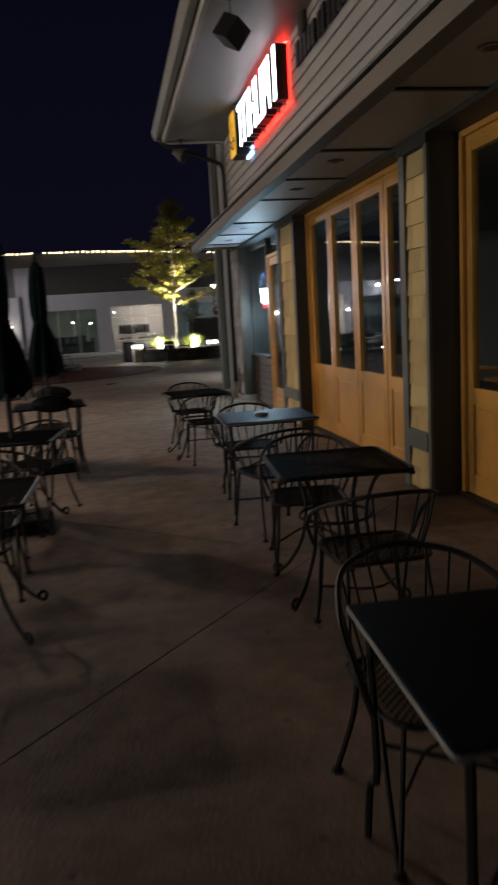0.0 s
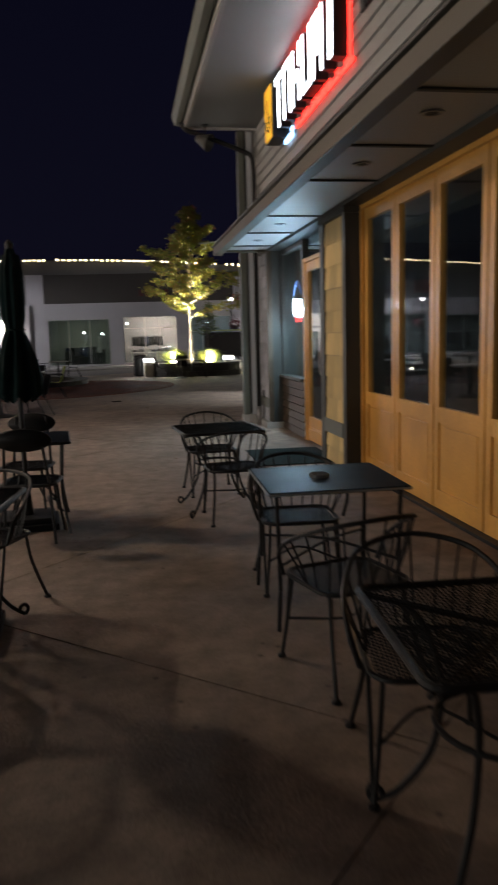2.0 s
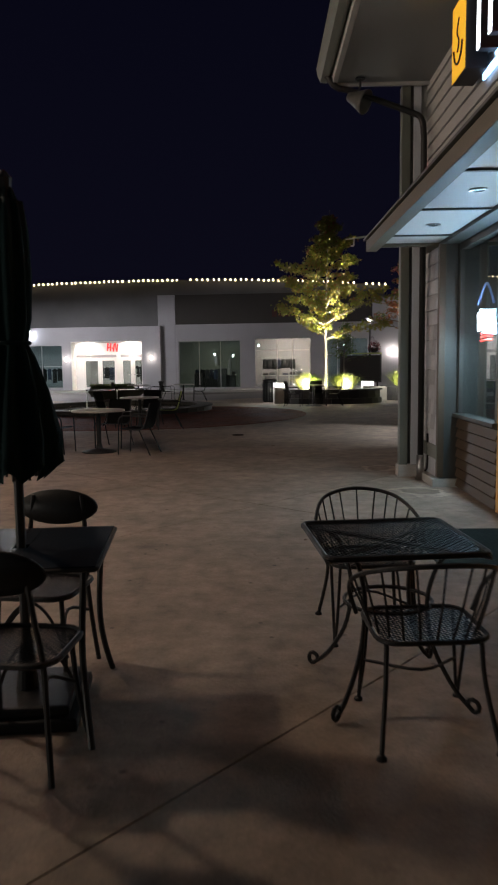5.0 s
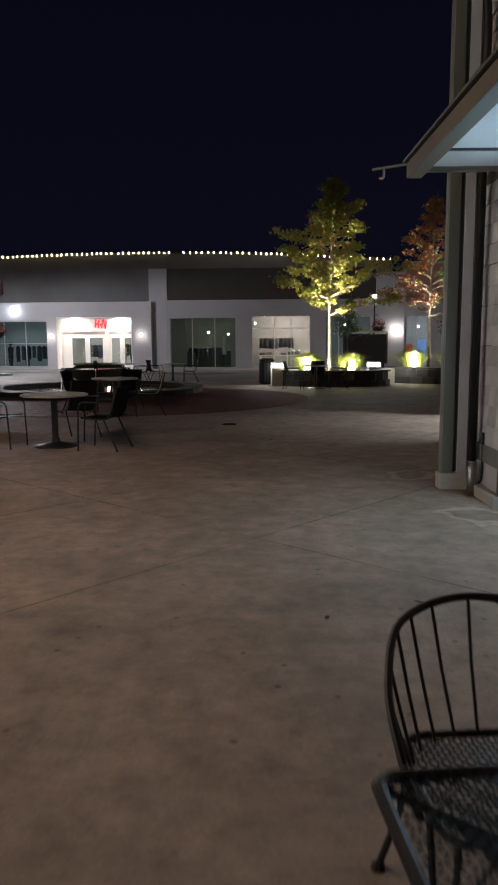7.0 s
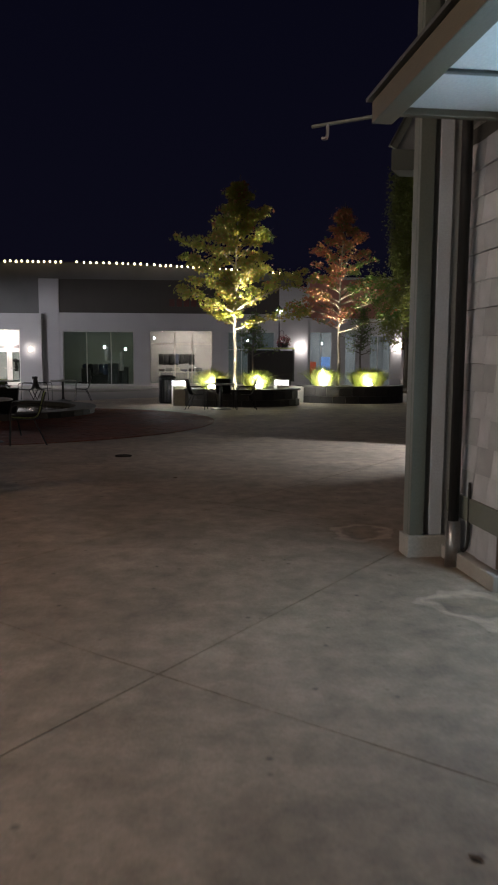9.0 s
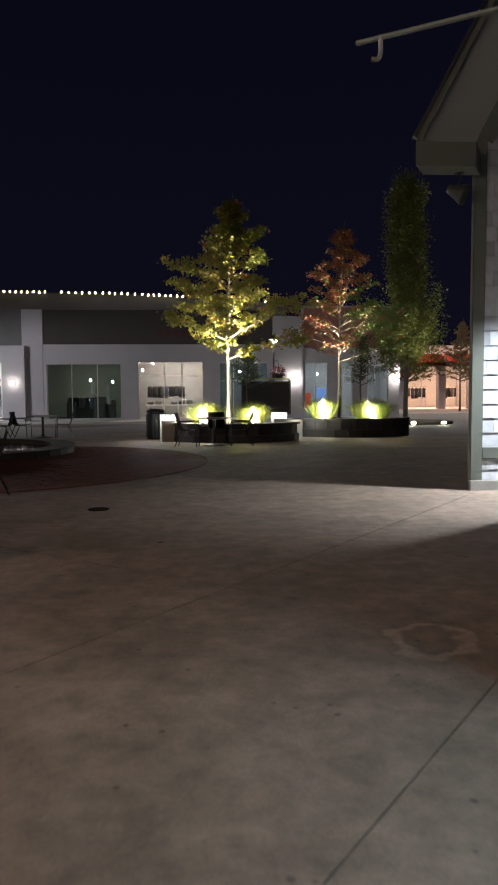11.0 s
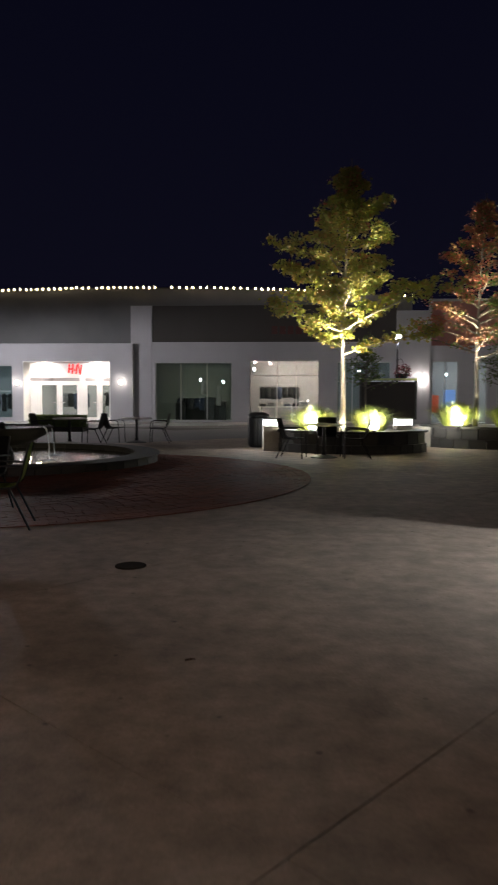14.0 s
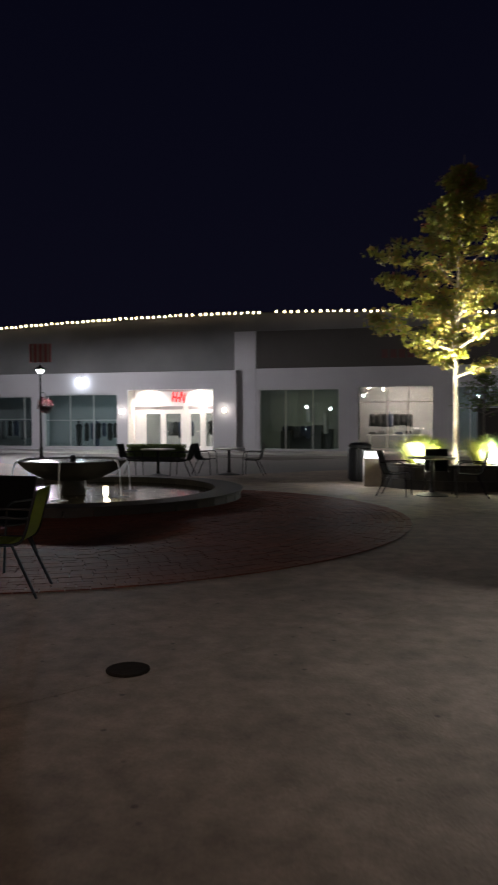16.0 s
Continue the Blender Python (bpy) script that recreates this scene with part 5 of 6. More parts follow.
# ---- lamps of the square ----
def street_lamp(x, y, h, label, basket=False, banner=False):
    z = ground_z(y)
    s = thing("street_lamp", label, "street lamp", pose(x, y, z), "street lamps")
    H = h - z
    part("base", lathe(bmesh.new(), [(0.13, 0), (0.13, 0.08), (0.08, 0.14), (0.075, 0.5), (0.05, 0.56)], 14), DARKMETAL, s)
    part("pole", tube(bmesh.new(), [(0, 0, 0.5), (0, 0, H - 0.05)], [0.05, 0.035], 10), DARKMETAL, s)
    g = part("glass", lathe(bmesh.new(), [(0.07, H - 0.04), (0.14, H + 0.04), (0.15, H + 0.10)], 14), LAMP_GLASS, s, "glowing lamp glass")
    g.visible_shadow = False
    part("hood", lathe(bmesh.new(), [(0.26, H + 0.10), (0.22, H + 0.14), (0.06, H + 0.24), (0.02, H + 0.32)], 16), DARKMETAL, s)
    if banner:
        b = part("banner", boxes((-0.48, 0.52, -0.02, 0.02, H + 0.42, H + 1.2)), BANNER_A, s, "red striped banner panel")
        for k in range(4):
            part("stripe", boxes((-0.38 + 0.24 * k, -0.27 + 0.24 * k, -0.026, 0.026, H + 0.43, H + 1.19)), BANNER_B, b)
        part("bracket", tube(bmesh.new(), [(0, 0, H + 0.3), (0, 0, H + 0.9)], 0.02, 6), DARKMETAL, s)
    if basket:
        rng = random.Random(int(x * 10))
        bm = bmesh.new()
        for k in range(420):
            v = Vector((rng.gauss(0, 1), rng.gauss(0, 1), rng.gauss(0, 1))).normalized() * rng.uniform(0.2, 0.36)
            c = v + Vector((0.22, 0, H - 1.4))
            add_leaf(bm, c, rng, 0.07)
        tagged(part("flowers", bm, FLOWER, s, "hanging basket of dark red flowers"), kind="stuff")
        part("basket", lathe(bmesh.new(), [(0.05, H - 1.72), (0.20, H - 1.6), (0.24, H - 1.45)], 14, (0.22, 0)), DARKMETAL, s)
        part("bracket", tube(bmesh.new(), curve_pts([(0, 0, H - 0.9), (0.15, 0, H - 0.85), (0.22, 0, H - 1.0), (0.22, 0, H - 1.4)], 3), 0.012, 6), DARKMETAL, s)
    return s


def add_leaf(bm, c, rng, size):
    """One small folded leaf in a chance direction."""
    a = Vector((rng.gauss(0, 1), rng.gauss(0, 1), rng.gauss(0, 0.7))).normalized()
    b = a.cross(Vector((rng.gauss(0, 1), rng.gauss(0, 1), rng.gauss(0, 1)))).normalized()
    s = size * rng.uniform(0.6, 1.3)
    vs = [bm.verts.new(c + p) for p in (-a * s * 0.6, b * s * 0.42, a * s * 0.7, -b * s * 0.42)]
    bm.faces.new(vs)


street_lamp(-4.3, 9.75, 4.6, "unseen street lamp added behind the start among the tables")
# two unseen posts that go with the added lamps
street_lamp(-5.6, 13.2, 4.6, "unseen street lamp added beyond the tables to light the floor")
street_lamp(-7.5, -7.0, 4.6, "unseen street lamp added behind the start")
street_lamp(-15.3, 44.9, 3.40, "dark street lamp with a striped banner and a flower basket", True, True)
street_lamp(3.95, 45.0, 3.56, "dark lit street lamp with a basket of red flowers", True)
street_lamp(19.2, 60.0, 5.05, "tall lit street lamp by the lane", True)
street_lamp(14.6, 63.0, 4.1, "lit street lamp at the end of the shop row")
street_lamp(25.0, 79.0, 4.6, "far lit street lamp in the lane")
for x, y, h in ((22.5, 68.0, 4.0), (30, 90, 4.5)):
    street_lamp(x, y, h, "far lit street lamp in the lane")


# ---- unseen building added on the west side, round the side lamps ----
wb = thing("west_building", "low dark building with warm lit windows across the tables", "building", kind="structure")
rows = [(-14.0, -13.0, -16, -10.6, 0, 4.6)]
for oy in (-8.0, -1.5, 4.5):
    rows += [(-14.0, -13.0, oy - 2.6, oy + 2.6, 2.4, 4.6), (-14.0, -13.0, oy - 2.6, oy + 2.6, 0, 0.6), (-14.0, -13.0, oy + 2.6, oy + (3.9 if oy < -5 else 3.4), 0, 4.6)]
part("wall", boxes(*rows), RENDER_BROWN, wb)
part("inner_back", boxes((-16.2, -16.0, -16, 12, 0, 4.6)), WHITE, wb)
# fins added to keep the side lamps' reflection out of the shop glass
for oy in (-8.0, -1.5, 4.5):
    part("pillar", boxes((-13.0, -11.7, oy + 2.75, oy + 3.15, 0, 3.2), bevel=0.02), RENDER_BROWN, wb)
part("roof", boxes((-16.2, -12.7, -16, 12, 4.62, 4.8)), RENDER_BROWN, wb)


# ---- planters, bollards and trees ----
def arc_wall(name, cx, cy, r, a0, a1, z0, z1, thick, label, pieces):
    """A low curved wall of stone blocks with a coping."""
    w = thing(name, label, "planter wall", kind="")
    for k in range(pieces):
        for row in range(2):
            s = 0.5 if row else 0
            b0 = a0 + (a1 - a0) * max(0, (k - s)) / pieces
            b1 = a0 + (a1 - a0) * min(pieces, (k + 1 - s)) / pieces
            zz0, zz1 = z0 + (z1 - z0) * row / 2, z0 + (z1 - z0) * (row + 1) / 2 - 0.008
            bm = bmesh.new()
            vs = []
            for z in (zz0, zz1):
                for a, rr in ((b0 + 0.004, r), (b1 - 0.004, r), (b1 - 0.004, r - thick), (b0 + 0.004, r - thick)):
                    vs.append(bm.verts.new((cx + rr * math.cos(a), cy + rr * math.sin(a), z)))
            for q in ((4, 5, 6, 7), (0, 1, 5, 4), (1, 2, 6, 5), (2, 3, 7, 6), (3, 0, 4, 7), (3, 2, 1, 0)):
                bm.faces.new([vs[i] for i in q])
            bmesh.ops.recalc_face_normals(bm, faces=bm.faces)
            part("stone", bm, STONE, w)
    bm = bmesh.new()
    n = 28
    rows = []
    for k in range(n + 1):
        a = a0 + (a1 - a0) * k / n
        rows.append([bm.verts.new((cx + rr * math.cos(a), cy + rr * math.sin(a), z)) for rr, z in ((r + 0.03, z1), (r + 0.03, z1 + 0.06), (r - thick - 0.03, z1 + 0.06), (r - thick - 0.03, z1))])
    for p, q in zip(rows, rows[1:]):
        for k in range(4):
            bm.faces.new((p[k], p[(k + 1) % 4], q[(k + 1) % 4], q[k]))
    bm.faces.new(rows[0])
    bm.faces.new(rows[-1][::-1])
    bmesh.ops.recalc_face_normals(bm, faces=bm.faces)
    part("coping", bm, STONE, w)
    return w


def planter_bed(cx, cy, rx, ry, z):
    bm = lathe(bmesh.new(), [(1.0, -0.3), (1.0, 0.0), (0.6, 0.05), (0.01, 0.06)], 24)
    for v in bm.verts:
        v.co.x *= rx
        v.co.y *= ry
    solid("planter_soil", bm, SOIL, "dark soil filling the stone planter", "soil", pose(cx, cy, z), kind="stuff")


arc_wall("planter_wall", 1.5, 34.0, 2.05, radians(200), radians(340), -0.12, 0.40, 0.3, "low curved dark stone planter wall", 12)
planter_bed(1.5, 33.9, 1.78, 1.7, 0.36)
arc_wall("planter_wall", 5.55, 36.3, 2.0, radians(195), radians(345), -0.14, 0.42, 0.3, "low curved dark stone planter wall", 12)
planter_bed(5.55, 36.2, 1.75, 1.7, 0.38)
for x0, x1, y, z1 in ((3.15, 3.95, 35.3, 0.44), (-0.15, 0.2, 33.55, 0.38)):
    b = solid("stone_bench_end", boxes((x0, x1, y, y + 0.4, -0.2, z1), bevel=0.02), STONE_PALE, "pale stone block joining the planter walls", "stone block")


def bollard(x, y, watts):
    z = ground_z(y)
    b = thing("light_bollard", "square concrete light pillar with a glowing glass cap", "bollard light", pose(x, y, z, 0, 0, 8), "light pillars")
    part("shaft", boxes((-0.215, 0.215, -0.215, 0.215, 0, 0.62), bevel=0.015), STONE_PALE, b)
    part("cap_glass", boxes((-0.20, 0.20, -0.20, 0.20, 0.622, 0.76)), CAP_GLASS, b, "glowing glass cap")
    for sx in (-1, 1):
        for sy in (-1, 1):
            part("post", boxes((sx * 0.205 - 0.012, sx * 0.205 + 0.012, sy * 0.205 - 0.012, sy * 0.205 + 0.012, 0.62, 0.77)), DARKMETAL, b)
    part("lid", boxes((-0.225, 0.225, -0.225, 0.225, 0.772, 0.795), bevel=0.006), ALU, b)
    for k in range(4):
        part("bar", boxes((-0.006, 0.006, -0.213, -0.205, 0.625, 0.765)), DARKMETAL, b, m=pose(-0.1 + 0.1 * k - 0.05, 0, 0))
    for dx, dy in ((-0.55, -0.15), (0.55, -0.15)):
        point_lamp(x + dx, y + dy, z + 0.72, watts, (0.95, 0.97, 1.0), 0.05)


bollard(-0.42, 33.1, 24)
bollard(3.0, 34.7, 20)
bollard(6.75, 37.3, 20)


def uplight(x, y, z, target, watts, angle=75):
    u = thing("uplight", "small bright garden uplight in the planter, or added at the columnar tree", "uplight", pose(x, y, z), "garden uplights")
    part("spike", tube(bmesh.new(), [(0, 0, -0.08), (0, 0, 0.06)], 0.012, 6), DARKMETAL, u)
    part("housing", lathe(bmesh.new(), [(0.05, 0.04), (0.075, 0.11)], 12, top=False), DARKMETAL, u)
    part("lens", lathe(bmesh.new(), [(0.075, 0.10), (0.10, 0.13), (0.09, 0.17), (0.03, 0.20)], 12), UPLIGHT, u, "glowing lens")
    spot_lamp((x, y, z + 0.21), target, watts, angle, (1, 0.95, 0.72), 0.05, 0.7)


def grass_clump(x, y, z, seed, h=0.66, n=1500):
    rng = random.Random(seed)
    bm = bmesh.new()
    for k in range(n):
        a = rng.uniform(0, 2 * math.pi)
        lean = abs(rng.gauss(0, 0.75))
        hh = h * rng.uniform(0.6, 1.15)
        d = Vector((math.cos(a), math.sin(a), 0))
        side = Vector((-d.y, d.x, 0)) * 0.011
        base = d * rng.uniform(0.0, 0.30)
        p1 = base + d * lean * hh * 0.35 + Vector((0, 0, hh * 0.6))
        p2 = base + d * lean * hh * 1.0 + Vector((0, 0, hh * (1.0 - 0.25 * lean)))
        v = [bm.verts.new(q) for q in (base - side, base + side, p1 + side * 0.8, p1 - side * 0.8, p2)]
        bm.faces.new(v[:4])
        bm.faces.new((v[3], v[2], v[4]))
    return solid("ornamental_grass", bm, GRASS, "tall clump of pale ornamental grass lit from below", "grass", pose(x, y, z), kind="stuff")


for k, (x, y, z) in enumerate(((0.62, 32.85, 0.40), (2.02, 32.85, 0.40), (4.45, 35.15, 0.42), (5.85, 35.1, 0.42), (6.3, 35.4, 0.42))):
    grass_clump(x, y, z, 20 + k, 0.66 if k != 2 else 0.72)
uplight(0.60, 32.20, 0.41, (0.62, 32.85, 0.85), 900, 130)
uplight(2.04, 32.20, 0.41, (2.02, 32.85, 0.85), 900, 130)
uplight(4.42, 34.55, 0.42, (4.45, 35.15, 0.9), 1300, 130)
uplight(5.95, 34.50, 0.42, (5.9, 35.15, 0.9), 650, 130)
# the planter lamps also light the crowns
for x, y, z, tx, ty, watts in ((0.42, 32.2, 0.66, 1.3, 33.1, 2200), (2.05, 32.2, 0.66, 1.4, 33.1, 2200), (4.30, 34.5, 0.68, 5.1, 35.9, 6000), (6.0, 34.5, 0.68, 5.3, 35.9, 4500)):
    spot_lamp((x, y, z), (tx, ty, 4.9), watts, 62, (1, 0.94, 0.70), 0.05, 0.9)
# further spots without fixtures, added to brighten crown tops and trunks
spot_lamp((1.3, 32.15, 0.62), (1.5, 33.0, 6.9), 10500, 38, (1, 0.94, 0.70), 0.05, 0.9)
spot_lamp((5.0, 34.9, 0.62), (5.4, 35.8, 6.6), 6500, 42, (1, 0.92, 0.74), 0.05, 0.9)
spot_lamp((1.15, 32.3, 0.62), (1.32, 32.85, 2.1), 150, 50, (1, 0.95, 0.78), 0.05, 0.8)
spot_lamp((4.95, 35.15, 0.64), (5.1, 35.7, 2.1), 150, 50, (1, 0.95, 0.78), 0.05, 0.8)


def tree(name, label, x, y, z, trunk_h, top, spread, leaf_m, bark_m, seed, leaves, trunk_r=0.075, leaf=0.075, second=None, bare=0.0, rise=0.75, gaps=0.35):
    """A trunk, rising limbs with twigs, and leaves in clumps along the twigs."""
    rng = random.Random(seed)
    t = thing(name, label, "tree", pose(x, y, z))
    H = top
    lean = [(0, 0, 0), (0.02, 0.01, trunk_h * 0.5), (0.0, 0.02, trunk_h), (0.05, 0, (trunk_h + H) * 0.5), (0.16, 0, H)]
    part("trunk", tube(bmesh.new(), curve_pts(lean, 4), [trunk_r * (1 - 0.85 * i / 16) for i in range(17)], 8), bark_m, t, smooth=True)
    limbs, twigs = bmesh.new(), []
    count = 38
    for k in range(count):
        f = (k + rng.random() * 0.7) / count
        zz = trunk_h * 0.92 + (H - trunk_h) * 0.98 * f
        env = spread * (1.0 - 0.88 * f) ** 1.25 * (0.8 if k % 3 == 1 else 1.0) * rng.uniform(0.62, 1.18)
        a = k * 2.4 + rng.uniform(-0.4, 0.4)
        up = rise * (0.30 + 0.75 * f)
        d = Vector((math.cos(a), math.sin(a), up)).normalized()
        p0 = Vector((0.12 * f, 0, zz))
        pts = [p0]
        for s in range(1, 6):
            pts.append(p0 + d * env * s / 5 + Vector((rng.uniform(-0.05, 0.05), rng.uniform(-0.05, 0.05), 0.04 * s * (1 - f) - 0.015 * s * s * 0.4)))
        r0 = trunk_r * (0.48 - 0.3 * f)
        tube(limbs, pts, [r0 * (1 - 0.16 * i) for i in range(6)], 5)
        for i in range(1, 6):
            n = 2 if i < 5 else 3
            for q in range(n):
                b = a + rng.uniform(-1.3, 1.3)
                e = Vector((math.cos(b), math.sin(b), rng.uniform(-0.1, 0.8))).normalized() * env * rng.uniform(0.16, 0.34)
                tube(limbs, [pts[i], pts[i] + e * 0.5 + Vector((0, 0, 0.02)), pts[i] + e], [r0 * 0.3, r0 * 0.22, 0.002], 4)
                twigs.append((pts[i], pts[i] + e, f))
    part("branchwork", limbs, BARK_TWIG if bark_m is BARK else bark_m, t)
    bm, bm2 = bmesh.new(), bmesh.new()
    clumps = []
    for p, q, f in twigs:
        if rng.random() < gaps * 0.5:
            continue
        for _ in range(3):
            clumps.append((p.lerp(q, rng.uniform(0.2, 1.05)), f))
    per = max(1, leaves // len(clumps))
    for c, f in clumps:
        target = bm2 if second and (rng.random() < second[1](c)) else bm
        for _ in range(per):
            o = Vector((rng.gauss(0, 0.09), rng.gauss(0, 0.09), rng.gauss(0, 0.055)))
            add_leaf(target, c + o, rng, leaf)
    part("crown", bm, leaf_m, t)
    if second:
        part("crown", bm2, second[0], t)
    else:
        bm2.free()
    return t


tree("young_tree", "young tree with yellow-green autumn leaves lit from below", 1.32, 32.85, 0.38, 2.05, 6.55, 2.75, LEAF_YELLOW, BARK, 4, 17500, leaf=0.088, gaps=0.5, second=(LEAF_RED, lambda c: max(0.0, min(0.18, 0.05 * (c.z - 3.2)))))
tree("young_tree", "young tree with red-brown leaves, green low down, lit from below", 5.1, 35.7, 0.40, 2.05, 6.4, 2.3, LEAF_RED, BARK, 9, 9500, second=(LEAF_GREEN, lambda c: 0.85 if c.x > 0.25 and c.z < 4.4 else 0.15), gaps=0.8)
tree("small_tree", "small dark green tree beside the planter", 2.3, 39.2, -0.2, 1.8, 3.6, 0.9, LEAF_DARK, BARK_DARK, 12, 1500, trunk_r=0.05)
tree("small_tree", "small dark green tree behind the planter", 6.9, 40.5, -0.2, 1.9, 3.9, 1.0, LEAF_DARK, BARK_DARK, 14, 1500, trunk_r=0.05)


def columnar_tree(x, y, h, r, seed, n, leaf_m, label):
    rng = random.Random(seed)
    z = ground_z(y)
    t = thing("columnar_tree", label, "tree", pose(x, y, z))
    part("trunk", tube(bmesh.new(), [(0, 0, 0), (0.03, 0, 2.0), (0, 0, h * 0.6)], [0.13, 0.11, 0.04], 8), BARK_DARK, t, smooth=True)
    limbs, bm = bmesh.new(), bmesh.new()
    for k in range(60):
        f = (k + rng.random()) / 60
        zz = 1.9 + (h - 3.0) * f
        a = k * 2.4
        rr = r * (1.18 if f < 0.36 else 0.72 - 0.2 * f) * (0.6 if f > 0.93 else 1) * rng.uniform(0.8, 1.2)
        d = Vector((math.cos(a) * rr, math.sin(a) * rr, 1.2 + 0.6 * rng.random()))
        p0 = Vector((0, 0, zz))
        tube(limbs, [p0, p0 + d * 0.6, p0 + d], [0.035, 0.02, 0.005], 4)
        for q in range(n // 60):
            s = rng.uniform(0.35, 1.05)
            c = p0 + d * s + Vector((rng.gauss(0, 0.20), rng.gauss(0, 0.20), rng.gauss(0, 0.28)))
            add_leaf(bm, c, rng, 0.095)
    part("branchwork", limbs, BARK_DARK, t)
    part("crown", bm, leaf_m, t)


columnar_tree(10.9, 48.0, 11.7, 1.35, 3, 36000, LEAF_POPLAR, "tall dark green columnar tree at the corner of the lane")
for k, (x, y, h, w) in enumerate(((20.5, 66.5, 7.0, 2.0), (24.0, 70.0, 7.5, 2.2), (27.5, 76, 8.5, 2.5), (17.0, 69.0, 6.0, 1.6))):
    tree("street_tree", "street tree with brownish leaves before the far shops", x, y, -0.3, 2.4, h, w, LEAF_BROWN, BARK_DARK, 40 + k, 4200, trunk_r=0.1, leaf=0.13)

# made-up uplights on the ground, added to brighten the columnar tree
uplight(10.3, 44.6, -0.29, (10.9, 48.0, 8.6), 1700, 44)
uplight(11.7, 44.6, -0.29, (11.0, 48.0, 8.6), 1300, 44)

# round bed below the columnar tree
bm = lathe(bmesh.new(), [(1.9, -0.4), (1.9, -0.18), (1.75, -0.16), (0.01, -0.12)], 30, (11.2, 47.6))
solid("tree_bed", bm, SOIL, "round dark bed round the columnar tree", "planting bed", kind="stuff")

# directory board with a hedge on top
db = thing("notice_board", "wide brown notice board on legs with pale green edge", "notice board", pose(3.1, 40.0, ground_z(40), 0, 0, 3))
part("panel", boxes((-0.88, 0.9, -0.06, 0.06, 0.72, 1.92), bevel=0.01), RENDER_BROWN, db)
part("frame", boxes((-0.95, -0.88, -0.08, 0.08, 0.66, 1.97), (0.9, 0.97, -0.08, 0.08, 0.66, 1.97), (-0.88, 0.9, -0.08, 0.08, 0.66, 0.72), bevel=0.006), DARKTRIM, db)
part("top_edge", boxes((-0.95, 0.97, -0.10, 0.10, 1.972, 2.04), bevel=0.008), mat("pale_green_trim", (0.28, 0.32, 0.10), 0.6), db)
for x in (-0.8, 0.75):
    part("leg", boxes((x, x + 0.08, -0.04, 0.04, 0, 0.72), bevel=0.006), DARKMETAL, db)


def hedge(x0, x1, y0, y1, z0, z1, seed):
    rng = random.Random(seed)
    h = thing("box_hedge", "clipped dark green box hedge in a low planter", "hedge", pose(x0, y0, z0))
    w, d, t = x1 - x0, y1 - y0, z1 - z0
    part("planter", boxes((0.02, w - 0.02, 0.02, d - 0.02, 0, t * 0.35), bevel=0.02), STONE, h)
    bm = boxes((0.06, w - 0.06, 0.06, d - 0.06, t * 0.3, t - 0.06), bevel=0.06)
    for k in range(2600):
        c = Vector((rng.uniform(0, w), rng.uniform(0, d), rng.uniform(t * 0.3, t)))
        face = rng.randrange(3)
        if face == 0:
            c.y = rng.gauss(0.03, 0.02)
        elif face == 1:
            c.z = t - abs(rng.gauss(0, 0.03))
        else:
            c.x = rng.choice((0.03, w - 0.03)) + rng.gauss(0, 0.02)
        add_leaf(bm, c, rng, 0.05)
    part("foliage", bm, LEAF_DARK, h)


hedge(-10.85, -8.6, 43.6, 44.3, -0.31, 0.40, 5)


def trash_can(x, y, label):
    t = thing("trash_can", label, "trash can", pose(x, y, ground_z(y)))
    part("body", lathe(bmesh.new(), [(0.24, 0.0), (0.27, 0.05), (0.27, 0.78), (0.25, 0.82)], 18), PLASTIC, t)
    part("lid", lathe(bmesh.new(), [(0.285, 0.825), (0.28, 0.88), (0.16, 0.93), (0.12, 0.93)], 18), PLASTIC, t)
    for k in range(14):
        a = 2 * math.pi * k / 14
        part("slat", boxes((-0.008, 0.008, -0.03, 0.03, 0.06, 0.77)), DARKMETAL, t, m=pose(0.276 * math.cos(a), 0.276 * math.sin(a), 0, 0, 0, math.degrees(a)))


trash_can(-0.86, 34.6, "black round trash can beside the light pillar")
trash_can(20.3, 60.6, "black round trash can beside the lamp")

# ---- fountain ----
fo = thing("fountain", "round stone fountain with a dark bowl spilling water", "fountain", pose(FX, FY, 0))
FZ = ground_z(FY)
pool = part("pool_floor", lathe(bmesh.new(), [(FR - 0.3, FZ + 0.004), (FR - 0.3, FZ + 0.012)], 48), STONE_PALE, fo)
n = 44
bm = bmesh.new()
aa = 2 * math.pi / n
vs = []
for z in (FZ - 0.05, FZ + 0.13):
    for a, rr in ((0.004, FR), (aa - 0.004, FR), (aa - 0.004, FR - 0.42), (0.004, FR - 0.42)):
        vs.append(bm.verts.new((rr * math.cos(a), rr * math.sin(a), z)))
for q in ((4, 5, 6, 7), (0, 1, 5, 4), (1, 2, 6, 5), (2, 3, 7, 6), (3, 0, 4, 7)):
    bm.faces.new([vs[i] for i in q])
bmesh.ops.recalc_face_normals(bm, faces=bm.faces)
first = part("stone", bm, STONE, fo)
for k in range(1, n):
    share(first, pose(0, 0, 0, 0, 0, math.degrees(aa * k)))
part("coping", lathe(bmesh.new(), [(FR - 0.46, FZ + 0.132), (FR + 0.03, FZ + 0.132), (FR + 0.04, FZ + 0.175), (FR - 0.47, FZ + 0.18), (FR - 0.46, FZ + 0.132)], 64, top=False, bottom=False), STONE, fo)
part("water", lathe(bmesh.new(), [(FR - 0.44, FZ + 0.06), (0.2, FZ + 0.062)], 64, bottom=False), WATER, fo)
